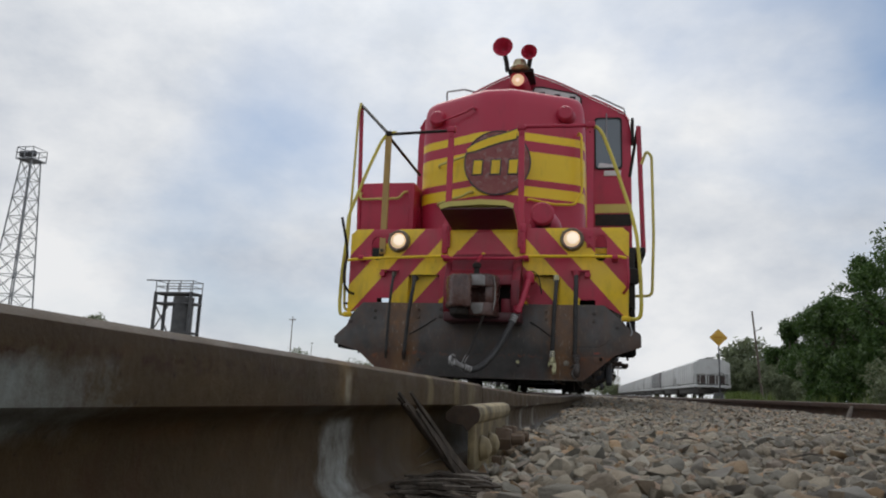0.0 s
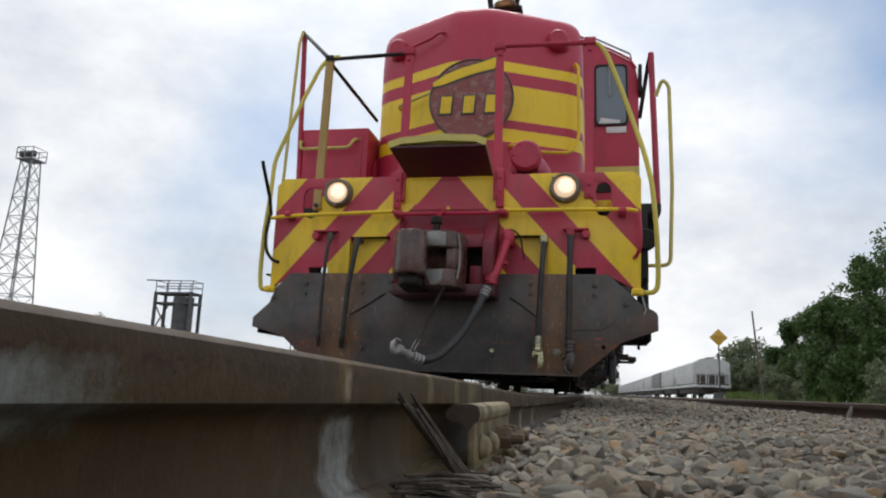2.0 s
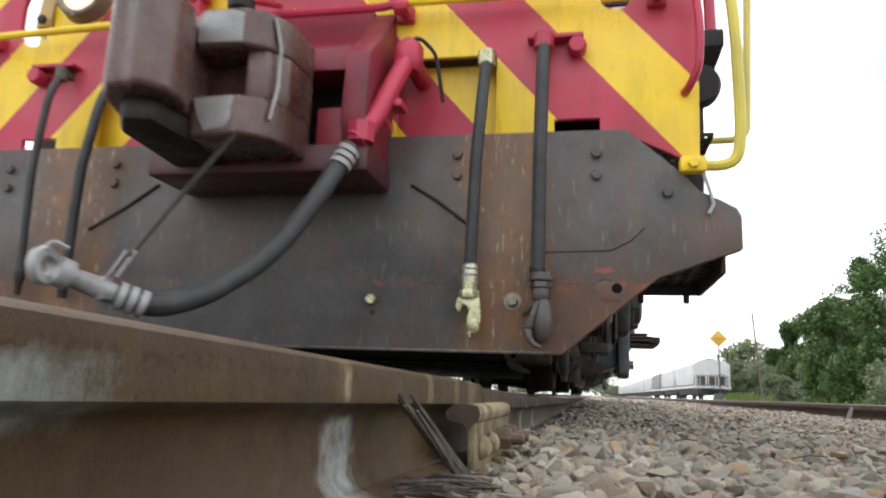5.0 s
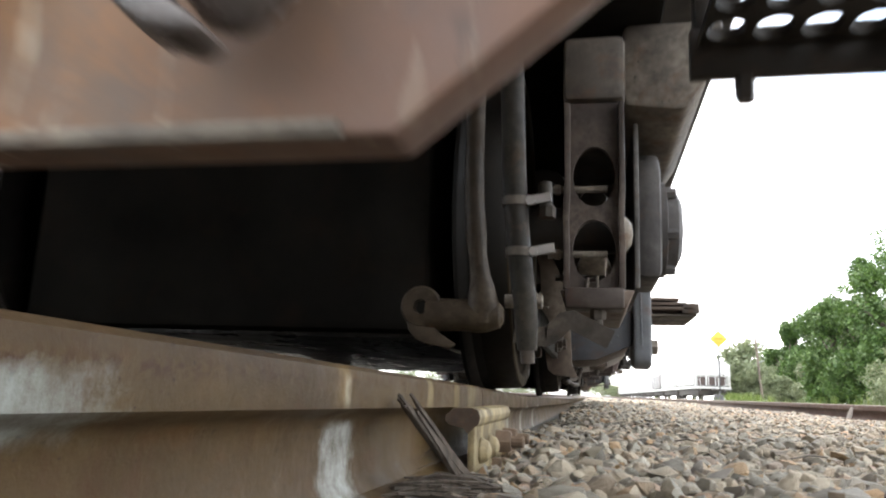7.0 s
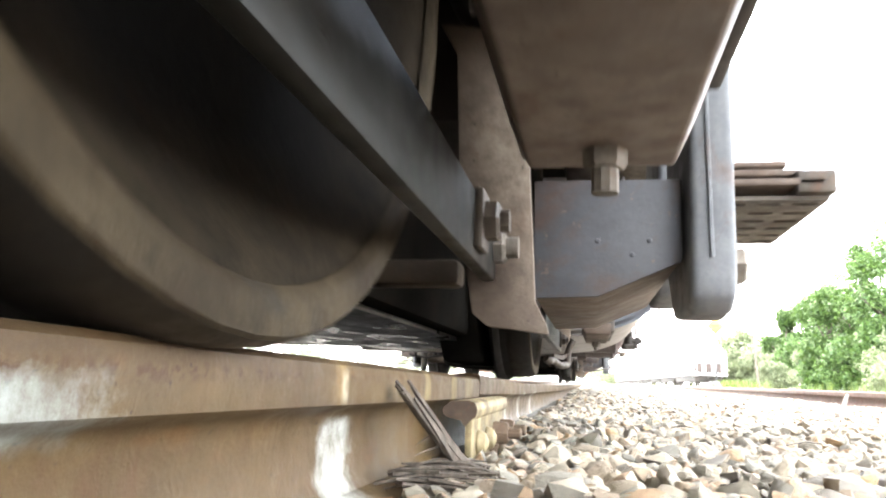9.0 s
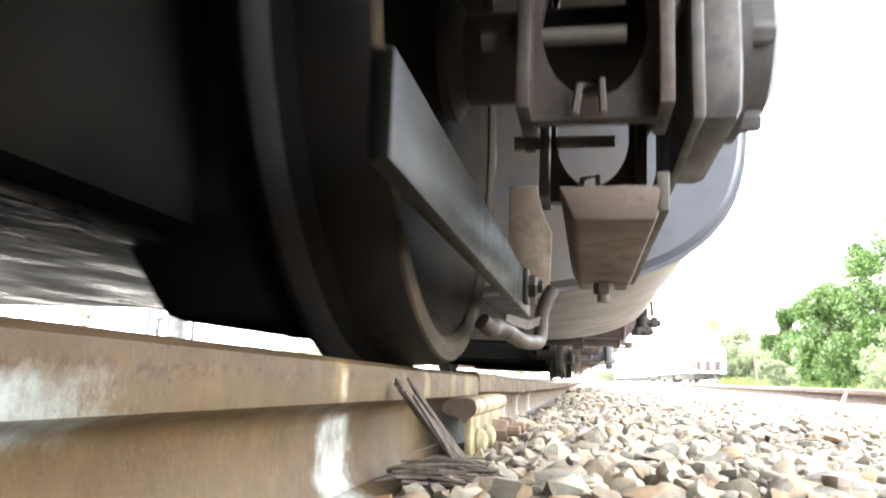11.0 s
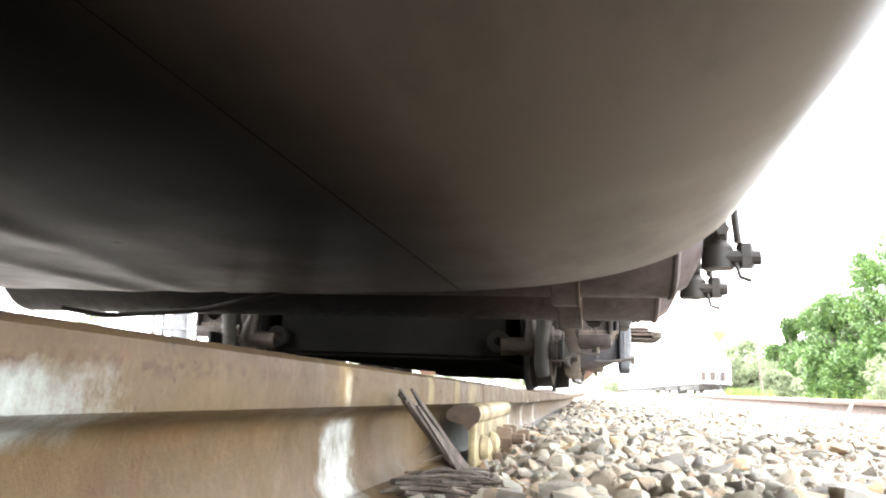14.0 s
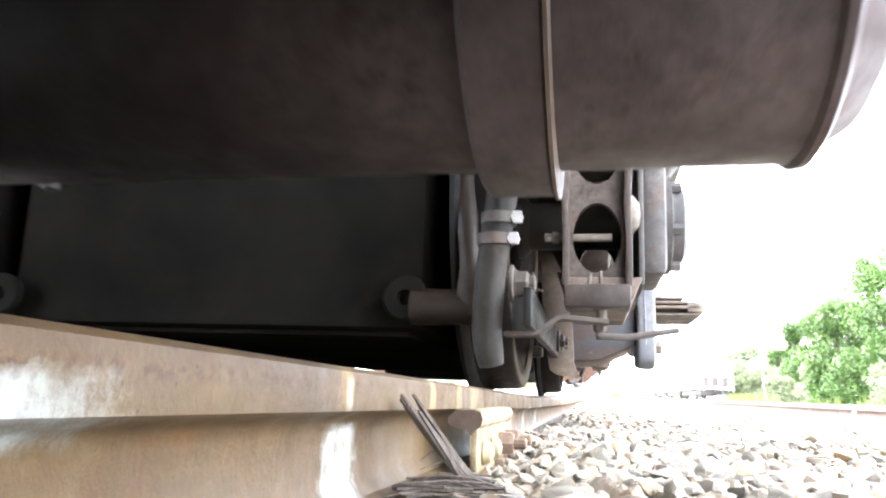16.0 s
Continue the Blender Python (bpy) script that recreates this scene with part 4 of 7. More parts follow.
    part("step_tread_top", loft([[Vector(p) for p in ((-.31, .0, 1.56), (.33, .0, 1.56), (.31, -.30, 1.72), (-.385, -.30, 1.72))], [Vector(p) for p in ((-.31, .0, 1.565), (.33, .0, 1.565), (.31, -.30, 1.73), (-.385, -.30, 1.73))]]), pale_yellow, shelf)
    for sx in (-.385, .385):
        part("step_hinge", prism([(-.035, 1.30), (.022, 1.30), (.022, 1.56), (-.02, 1.60), (-.035, 1.56)], "yz", sx - .028, sx + .028, .006), red, shelf)
        for z in (1.36, 1.42, 1.52):
            part("bolt", nut((sx, -.035, z), "-y", .026, .012), red, shelf)


def coupler():
    cs = truck_steel("worn coupler casting", (.060, .026, .020), (.150, .066, .050), (.22, .135, .115), (.16, .055, .036), .30)
    cs.node_tree.nodes["Principled BSDF"].inputs["Specular IOR Level"].default_value = .55
    c = part("coupler", box(-.13, .13, -.30, .0, .74, .93, .03), dark_steel, loco, "dark knuckle coupler with worn bright faces")
    # guard arm reaching forward, with upright ribs on its rounded nose
    arm = [(-.27, -.28), (-.245, -.56), (-.20, -.69), (-.145, -.755), (-.10, -.745), (-.075, -.765), (-.03, -.755), (.005, -.70), (.0, -.62), (-.05, -.52), (-.05, -.28)]
    part("coupler_guard_arm", prism(arm, "xy", .70, .985, .018, None, 3), cs, c, "brown cast guard arm of the coupler")
    part("guard_arm_foot", prism([(-.23, -.28), (-.20, -.60), (-.13, -.70), (-.05, -.68), (-.04, -.50), (-.05, -.28)], "xy", .635, .705, .02), dark_steel, c)
    # head and knuckle in three storeys round a hollow
    head = [(-.10, -.26), (-.07, -.50), (-.03, -.535), (.10, -.535), (.16, -.50), (.20, -.42), (.205, -.26)]
    hollow = [(-.10, -.26), (-.06, -.40), (.09, -.40), (.10, -.50), (.155, -.49), (.198, -.42), (.203, -.26)]
    part("knuckle", prism(head, "xy", .905, 1.022, .014, None, 3), cs, c, "knuckle of the coupler")
    part("knuckle_hollow", prism(hollow, "xy", .76, .91, .008), cs, c)
    part("knuckle", prism(head, "xy", .645, .765, .014, None, 3), cs, c, "knuckle of the coupler")
    part("knuckle_face", prism([(-.035, .915), (.10, .912), (.103, 1.0), (.06, 1.012), (-.02, 1.008), (-.038, .96)], "xz", -.541, -.53, .004), bare, c, "bright rubbed knuckle face")
    part("knuckle_foot", prism([(-.03, .752), (.09, .756), (.085, .69), (.07, .662), (.01, .655), (-.015, .70)], "xz", -.541, -.53, .004), bare, c, "bright worn lower lug")
    part("knuckle_edge", tube([(.176, -.488, .70), (.186, -.47, .80), (.186, -.47, .92), (.174, -.49, 1.0)], .006, 6), bare, c, "bright rubbed edge")
    bm = lathe([(0, 1.0), (.045, 1.0), (.045, 1.03), (.028, 1.045), (.024, 1.09), (.040, 1.10), (.042, 1.13), (.02, 1.15), (0, 1.155)], "z", (.0, -.38, 0), 14)
    part("lock_lifter", bm, dark_steel, c, "greasy lock lifter")
    part("lifter_link", tube([(.0, -.38, 1.14), (.0, -.25, 1.20), (.0, -.12, 1.26)], .012, 8), red, c)


iron_brown = truck_steel("smooth brown iron", (.04, .032, .028), (.085, .068, .06), (.14, .117, .104), (.10, .055, .036), .34)
iron_brown.node_tree.nodes["Principled BSDF"].inputs["Specular IOR Level"].default_value = .5


def brass_coupling(parent):
    """A hose coupling seen edge on: crimped ferrule, hex nuts, a body with a claw and a blunt lug."""
    x, y = .681, -.082
    own = lathe([(0, .312), (.023, .312), (.0235, .300), (.023, .288), (0, .288)], "z", (x - .001, y, 0), 6)
    lathe([(0, .290), (.029, .290), (.032, .286), (.032, .268), (.029, .263), (0, .263)], "z", (x - .002, y, 0), 6, own)
    claw = [(.648, .268), (.640, .258), (.639, .236), (.645, .222), (.655, .221), (.657, .235), (.663, .243), (.672, .240), (.679, .229), (.679, .215), (.674, .206), (.675, .178), (.682, .163), (.698, .157), (.712, .165), (.718, .198), (.717, .236), (.712, .268)]
    prism(claw, "xz", y - .011, y + .011, .005, own, 3)
    prism([(.677, .206), (.708, .203), (.710, .178), (.700, .166), (.684, .170), (.677, .182)], "xz", y - .018, y - .008, .004, own, 3)
    tube([(.686, y - .01, .162), (.684, y - .012, .153), (.687, y - .012, .147)], [.007, .005, .003], 8, own)
    c = part("hose_coupling", own, brass, parent, "pale brass coupling with a claw")
    bands = lathe([(.0, .309), (.024, .309), (.024, .314), (.0245, .318), (.0245, .330), (.020, .334), (.025, .338), (.025, .350), (.020, .354), (.0235, .357), (.0235, .368), (.0195, .371)], "z", (x, y + .005, 0), 20)
    part("ferrule", bands, plated, c, "bright crimped ferrule")


def iron_coupling(parent):
    """The heavy iron coupling: hex nuts, egg-shaped body with a flat facet, crescent lip."""
    x, y = .897, -.085
    own = lathe([(0, .342), (.033, .342), (.036, .338), (.036, .320), (.033, .316), (0, .316)], "z", (x, y, 0), 18)
    lathe([(0, .315), (.032, .315), (.034, .311), (.034, .298), (.030, .294), (0, .294)], "z", (x, y, 0), 6, own)
    lathe([(0, .294), (.027, .294), (.029, .286), (.029, .266), (.026, .260), (0, .260)], "z", (x, y, 0), 8, own)
    lathe([(0, .264), (.024, .262), (.030, .245), (.033, .212), (.031, .178), (.023, .148), (.011, .134), (0, .131)], "z", (x + .003, y, 0), 22, own)
    prism([(.879, .254), (.865, .214), (.850, .180), (.852, .172), (.874, .174), (.884, .214), (.895, .254)], "xz", y - .034, y + .006, .005, own, 3)
    prism([(.850, .174), (.852, .154), (.862, .134), (.878, .119), (.896, .114), (.905, .119), (.894, .128), (.880, .137), (.872, .153), (.872, .174)], "xz", y - .034, y - .004, .005, own, 3)
    tube([(.876, y, .246), (.858, y + .006, .232), (.846, y + .012, .222), (.841, y + .014, .212)], [.010, .011, .009, .005], 10, own)
    part("hose_coupling", own, iron_brown, parent, "heavy brown iron hose coupling")


def hoses():
    # train line with its angle cock, the main hose swinging forward to its hook
    cock = part("angle_cock", tube(arc([(.47, .08, 1.04), (.462, -.10, 1.05), (.445, -.15, .98), (.395, -.24, .78), (.36, -.30, .70)], .05), .031, 12), red, loco, "maroon angle cock on the train line")
    part("cock_body", lathe([(0, -.05), (.036, -.05), (.048, -.03), (.048, .03), (.036, .05), (.02, .065), (0, .065)], "z", (.46, -.10, 1.05), 12), red, cock)
    part("cock_handle", tube(arc([(.46, -.10, 1.11), (.50, -.12, 1.11), (.55, -.10, 1.06), (.575, -.08, .90)], .03), .007, 6), dark_steel, cock, "bent cock handle")
    part("cock_clamp", box(.345, .47, -.20, -.12, .845, .872, .008), red, cock)
    part("clamp_arm", box(.35, .39, -.15, .0, .83, .86, .006), red, cock)
    part("pipe_elbow", lathe([(0, -.03), (.042, -.03), (.042, .03), (0, .03)], "z", (.372, -.28, .73), 8), red, cock)
    pts = arc([(.352, -.31, .68), (.338, -.325, .637), (.30, -.37, .53), (.20, -.45, .325), (.10, -.62, .19), (.03, -.71, .155), (-.035, -.765, .178)], .12, 4)
    hose = part("brake_hose", tube(pts, .028, 14), rubber, loco, "thick black rubber brake hose")
    for a, b in (((.350, -.312, .665), (.33, -.335, .61)), ((.018, -.722, .158), (-.03, -.762, .176))):
        a, b = Vector(a), Vector(b)
        for f in (.12, .5, .88):
            mid = a.lerp(b, f)
            part("hose_clamp", tube([mid - (b - a) * .13, mid + (b - a) * .13], .034, 14), bare, hose, "bright hose clamp")
    bm = tube([(-.03, -.76, .177), (-.06, -.80, .19), (-.085, -.86, .205)], [.022, .026, .022], 12)
    tube([(-.085, -.86, .205), (-.10, -.885, .215)], .034, 14, bm)
    nut((-.058, -.79, .188), "x", .06, .02, bm)
    part("hose_fitting", bm, bare, hose, "bright hose end fitting")
    bm = lathe([(.022, -.012), (.040, -.012), (.044, .0), (.040, .012), (.022, .012), (.022, -.012)], "x", (-.118, -.90, .222), 20, None, False)
    tube(arc([(-.118, -.90, .262), (-.10, -.90, .275), (-.08, -.88, .262)], .01), .007, 6, bm)
    part("fitting_ring", bm, bare, hose, "bright coupling lip")
    part("hose_strap", tube([(-.005, -.775, .265), (.04, -.68, .42), (.10, -.52, .66)], 0, 4, None, (.022, .008)), dark_steel, hose, "dark flat support strap of the hose", smooth=0)
    for dx in (-.012, .012):
        part("strap_link", tube([(-.002 + dx, -.77, .28), (-.03 + dx, -.79, .215)], .004, 6), bare, hose)
    # thinner hoses each side of the coupler
    for x, x2, zt, zb, r, m in ((.71, .676, 1.06, .318, .0195, brass), (.895, .884, 1.11, .315, .021, dark_steel), (-.665, -.735, 1.05, .30, .018, rubber), (-.88, -.915, 1.09, .31, .014, rubber)):
        h = part("air_hose", tube(arc([(x, -.05, zt), (x, -.10, zt - .1), ((x + x2) / 2, -.11, .7), (x2, -.075, zb)], .05), r, 10), rubber, loco, "black rubber air hose hanging over the pilot")
        bm = tube([(x, .04, zt + .01), (x, -.06, zt + .005)], r * 1.2, 8)
        lathe([(0, .02), (r * 1.5, .02), (r * 1.5, -.03), (0, -.03)], "z", (x, -.055, zt), 8, bm)
        part("hose_elbow", bm, brass if m is brass else (dusty if m is rubber else red), h)
        if m is rubber:
            part("hose_nipple", lathe([(0, .03), (r * 1.25, .03), (r * 1.3, .0), (r * .9, -.01), (r * .9, -.05), (0, -.05)], "z", (x2, -.075, zb), 12), pipe_brown, h, "rusty hose nipple")
            continue
        col = lathe([(r, .0), (r * 1.18, .005), (r * 1.18, .02), (r, .025), (r * 1.15, .03), (r * 1.15, .045), (r, .05)], "z", (x2, -.075, zb), 14)
        part("hose_collar", col, bare if m is brass else dark_steel, h)
        if m is brass:
            brass_coupling(h)
        else:
            iron_coupling(h)
    for sx in (-1, 1):
        part("hose_bracket", box(sx * .93 - .09, sx * .93 + .09, -.05, .0, 1.12, 1.135, .003), red, loco)
        part("plug_cap", nut((sx * 1.0, -.01, 1.09), "-y", .06, .05, None, 10), red, loco)


def railings():
    def bar(name, pts, r, m, label="", rad=.05):
        return part(name, tube(arc(pts, rad), r, 8), m, loco, label)
    # uncoupling lever and grab rails across the front
    lever = bar("uncoupling_lever", [(-.40, -.08, 1.262), (-.33, -.10, 1.238), (.36, -.10, 1.238), (.42, -.08, 1.262)], .015, red, "maroon uncoupling lever with yellow arms")
    for pts in ([(-1.36, -.07, 1.225), (-1.2, -.08, 1.238), (-.40, -.08, 1.262)], [(.42, -.08, 1.262), (1.29, -.07, 1.26), (1.36, -.07, 1.245)]):
        part("lever_arm", tube(arc(pts, .05), .0145, 8), yellow, lever, "yellow lever arm")
    for x in (-1.22, .42, 1.25, -.36):
        bm = box(x - .03, x + .03, -.03, .0, 1.222, 1.277, .006)
        lathe([(0, x - .025), (.026, x - .025), (.026, x + .025), (0, x + .025)], "x", (0, -.075, 1.249), 10, bm)
        box(x - .012, x + .012, -.08, -.02, 1.232, 1.262, .004, 2, bm)
        part("lever_bracket", bm, red, lever)
    bar("lever_handle", [(1.36, -.07, 1.26), (1.37, -.09, 1.10), (1.365, -.08, .98), (1.34, -.05, .93), (1.33, .0, .93)], .013, red)
    bar("lever_handle", [(-1.37, -.07, 1.25), (-1.385, -.09, 1.10), (-1.375, -.09, .97), (-1.33, -.07, .90), (-1.29, -.03, .89)], .013, dark_steel)
    bar("lever_end", [(-1.365, -.07, 1.25), (-1.36, -.12, 1.36), (-1.372, -.235, 1.56), (-1.378, -.26, 1.62)], .014, strap_grey, "bent dark lever end", .03)
    # yellow corner grab irons
    for sx in (-1, 1):
        x0 = 1.43 if sx < 0 else 1.485
        bar("corner_grab", [(sx * 1.35, -.02, .685), (sx * (x0 - .01), -.03, .68), (sx * x0, -.04, .80), (sx * (x0 - .005), -.04, 1.10), (sx * (x0 - .03), -.03, 1.45), (sx * 1.405, .0, 1.70), (sx * 1.25, .10, 2.24), (sx * 1.15, .17, 2.55), (sx * 1.09, .2, 2.645), (sx * 1.00, .2, 2.655)], .0175, lemon, "lemon yellow corner grab iron", .08)
        part("grab_foot", box(sx * 1.345 - .04, sx * 1.345 + .04, -.05, .0, .66, .71, .01), yellow, loco)
        part("grab_bolt", nut((sx * 1.345, -.05, .685), "-y", .036, .016), yellow, loco)
    bar("step_grab", [(-1.40, .62, .80), (-1.60, .60, .79), (-1.62, .60, 1.2), (-1.62, .66, 1.8), (-1.63, .73, 2.4), (-1.66, .86, 3.15), (-1.675, .97, 3.33), (-1.68, 1.0, 3.28)], .015, pale_yellow, "pale yellow step grab iron", .06)
    bar("step_grab", [(1.40, .62, .98), (1.63, .60, .98), (1.655, .60, 1.6), (1.65, .62, 2.45), (1.60, .64, 2.52), (1.55, .66, 2.38)], .015, pale_yellow, "pale yellow step grab iron", .06)
    bar("rail_post", [(-1.615, 1.0, 1.5), (-1.675, 1.0, 3.31)], .026, red)
    bar("rail_post", [(1.58, 1.0, 1.5), (1.545, 1.0, 2.92)], .026, red)
    bar("side_rail", [(-1.675, 1.0, 3.31), (-1.08, .2, 2.635)], .018, dark_steel)
    bar("side_rail", [(1.545, 1.0, 2.92), (1.53, 1.06, 2.88), (1.455, 1.2, 2.40)], .018, dark_steel)
    bar("brace_rail", [(-1.08, .2, 2.61), (-.985, 1.27, 2.50)], .016, dark_steel)
    bar("top_rail", [(1.02, .2, 2.655), (.335, .2, 2.668)], .02, red, "maroon top rail")
    bar("top_rail", [(-1.08, .2, 2.635), (-.40, .21, 2.655)], .017, dark_steel, "dark top rail")
    ochre_post = part("rail_post", tube([(-1.02, -.01, 1.30), (-1.08, .2, 2.64)], 0, 4, None, (.062, .03)), ochre, loco, "weathered ochre rail post")
    part("post_cap", box(-1.115, -1.045, .17, .23, 2.61, 2.665, .01), dark_steel, ochre_post)
    part("bolt", nut((-1.022, -.026, 1.33), "-y", .036, .016), dusty, ochre_post)
    for x0, x1 in ((-.365, -.40), (.365, .335), (1.02, 1.03)):
        post = part("rail_post", tube([(x0, -.012, 1.36), (x1, .2, 2.66)], 0, 4, None, (.06, .028)), red, loco, "maroon flat rail post")
        for f in (.02, .08, .94):
            part("bolt", nut((x0 + (x1 - x0) * f, -.027 + .212 * f, 1.36 + 1.3 * f), "-y", .03, .015), red, post)
        part("post_cap", box(x1 - .045, x1 + .045, .165, .235, 2.63, 2.69, .01), red, post)


def headlights():
    for x, z in ((-.855, 1.427), (.853, 1.437)):
        lamp = part("ditch_light", lathe([(0, .03), (.118, .03), (.115, .0), (.104, -.045), (.09, -.047), (.085, -.035), (0, -.03)], "y", (x, -.0, z), 28), lamp_case, loco, "lit round ditch light in a worn tan case")
        part("lens", lathe([(0, -.056), (.03, -.055), (.055, -.051), (.080, -.043)], "y", (x, 0, z), 28, None, False), lamp_lens, lamp, "glowing warm lens")
        part("lamp_core", lathe([(0, -.060), (.03, -.0585), (.056, -.0535)], "y", (x + .008, 0, z + .006), 20), lamp_core, lamp)
        part("rim", lathe([(.078, -.043), (.085, -.058), (.094, -.062), (.102, -.058), (.107, -.04)], "y", (x, 0, z), 28, None, False), lamp_case, lamp, "dull metal rim")
        for k in range(3):
            an = k * math.tau / 3 + .4
            part("rim_clip", box(x + math.cos(an) * .103 - .009, x + math.cos(an) * .103 + .009, -.062, -.03, z + math.sin(an) * .103 - .009, z + math.sin(an) * .103 + .009, .003), lamp_case, lamp)
    cap = part("round_cap", lathe([(0, .80), (.085, .80), (.085, .10), (.115, .09), (.118, .02), (.10, -.005), (0, -.01)], "y", (.565, 0, 1.70), 24), red, loco, "maroon round capped housing")
    part("cap_collar", lathe([(.085, .16), (.15, .30), (.17, .50), (.085, .50)], "y", (.565, 0, 1.66), 24, None, False), red, cap)
    for k in range(6):
        an = k * math.tau / 6
        part("bolt", nut((.565 + math.cos(an) * .085, -.004, 1.70 + math.sin(an) * .085), "-y", .022, .010), red, cap)


def nose_ring(z, grow=0.0):
    """The plan of the nose: a narrow flat front, raked sides, rounded corners, straight flanks."""
    half = arc([(.0, .80 - grow, 0), (.175, .80 - grow, 0), (.86, 1.16 - grow, 0), (.955 + grow, 1.26, 0), (.965 + grow, 1.5, 0), (.965 + grow, 3.6, 0)], .09, 5)
    return [Vector((p.x, p.y, z)) for p in half] + [Vector((-p.x, p.y, z)) for p in half[:0:-1]]


def hood_and_cab():
    # nose hood: raked plan, rounded brow
    def shrunk(z, k):
        return [Vector((p.x * (1 - .45 * k), p.y + (k * (3.6 - p.y) * .22), z)) for p in nose_ring(z)]
    hood = part("nose_hood", loft([shrunk(z, k) for z, k in ((1.5, 0), (2.2, 0), (2.95, 0), (3.18, .012), (3.28, .035), (3.345, .08), (3.385, .14), (3.40, .24), (3.41, .5))]), nose, loco, "maroon nose hood with yellow bands")
    for sx in (-1, 1):
        part("sand_cap", lathe([(0, 1.0), (.07, 1.0), (.095, 1.03), (.10, 1.10), (.13, 1.22), (.13, 1.36)], "y", (sx * .745, 0, 3.12), 20), red, hood, "maroon round sand filler cap")
    # round herald with plain shapes for its lettering
    worn = grimy("worn herald paint", (.24, .055, .055), (.31, .11, .10), (.40, .36, .34), .6, .75, 9).m
    herald = part("herald", lathe([(0, .775), (.355, .775), (.368, .785), (.368, .80), (0, .80)], "y", (.012, 0, 2.475), 48), worn, hood, "worn round maroon herald with yellow shapes")
    part("herald_edge", lathe([(.360, .778), (.366, .770), (.374, .772), (.374, .79)], "y", (.012, 0, 2.475), 48, None, False), tower_dark, herald, "thin dark edge")
    for back, m, y0, y1 in ((.014, tower_dark, .768, .776), (0, yellow, .760, .769)):
        for x in (-.207, -.005, .19):
            part("herald_shape", prism([(x - .052 - back, 2.345 - back), (x + .042 + back, 2.345 - back), (x + .054 + back, 2.5 + back), (x - .040 - back, 2.5 + back)], "xz", y0, y1), m, herald, "plain block of the herald")
    for grow, m, y0 in ((.016, tower_dark, .772), (0, yellow, .766)):
        top, low = [(-.33, 2.64), (-.22, 2.71), (-.08, 2.765), (.10, 2.81), (.235, 2.855)], [(.215, 2.745), (.06, 2.715), (-.10, 2.665), (-.24, 2.615), (-.33, 2.60)]
        part("herald_swoosh", prism([(x, z + grow) for x, z in top] + [(x + grow * .4, z - grow) for x, z in low], "xz", y0, y0 + .008), m, herald, "plain swoosh of the herald")
    part("grab_iron", tube(arc([(.885, 1.17, 2.90), (.90, 1.09, 2.90), (.925, 1.09, 2.86), (.93, 1.09, 2.20), (.86, 1.05, 2.05), (.63, .95, 2.03), (.36, .84, 2.07), (.34, .90, 2.07)], .06), .014, 8), yellow, hood, "yellow bent grab iron")
    for z, m in ((2.07, pale_yellow), (2.53, pale_yellow), (3.06, red)):
        part("grab_iron", tube(arc([(-.70, 1.08, z), (-.69, .98, z - .01), (-.64, .95, z), (-.36, .84, z + .05), (-.30, .80, z + .08), (-.25, .86, z + .09)], .04), .014, 8), m, hood)
    # cabinet on the walkway
    cab_box = part("side_cabinet", box(-1.655, -.975, 1.0, 1.62, 1.5, 2.335, .015), red, loco, "maroon equipment cabinet on the walkway")
    part("cabinet_handle", tube(arc([(-1.61, 1.0, 2.21), (-1.61, .94, 2.20), (-1.60, .93, 2.12), (-1.13, .93, 2.125), (-1.085, .93, 2.20), (-1.06, 1.0, 2.22)], .045), .014, 8), pale_yellow, cab_box, "pale yellow bent handle")
    part("cabinet_door", box(-1.60, -1.03, .99, 1.002, 1.56, 2.28, .004), red, cab_box)
    part("round_port", lathe([(0, -.972), (.15, -.972), (.16, -.955), (.13, -.945), (0, -.945)], "x", (0, 1.30, 1.95), 24), red, cab_box)
    # cab
    face = [(-1.60, 1.5), (1.60, 1.5), (1.60, 3.78), (1.575, 3.94), (1.50, 4.07), (1.30, 4.19), (.95, 4.375), (.62, 4.56), (.33, 4.695), (.12, 4.77), (-.12, 4.77), (-.33, 4.695), (-.62, 4.56), (-.95, 4.375), (-1.30, 4.19), (-1.50, 4.07), (-1.575, 3.94), (-1.60, 3.78)]
    cab = part("cab", prism(face, "xz", 3.58, 5.6, .012), red, loco, "maroon crew cab with arched roof")
    roof = face[3:-1]
    part("roof_lip", tube([(x, 3.57, z + .012) for x, z in roof], .014, 6), red, cab)
    for sx in (-1, 1):
        def around(g):
            return arc([(sx * 1.27 + a, 0, b) for a, b in ((0, 3.235 - g), (.19 + g, 3.235 - g), (.185 + g, 4.0 + g), (-.185 - g, 4.01 + g), (-.18 - g, 3.235 - g), (0, 3.235 - g))], .06, 4)
        w = part("cab_window", prism([(p.x, p.z) for p in around(-.006)[:-1]], "xz", 3.568, 3.585), cab_glass, cab, "dark cab front window in a rubber seal")
        part("window_seal", pierced([(p.x, p.z) for p in around(.014)[:-1]], [[(p.x, p.z) for p in around(-.008)[:-1]]], 3.556, 3.582), black, w, "black rubber seal")
        part("wiper", tube([(sx * 1.25, 3.54, 4.07), (sx * 1.25, 3.53, 3.83), (sx * 1.255, 3.53, 3.6)], .011, 6), galv, w, "bright wiper arm")
        part("window_label", box(sx * 1.33 - .12, sx * 1.33 + .12, 3.565, 3.581, 3.125, 3.205, .003), board_white, w, "small white notice below the window")
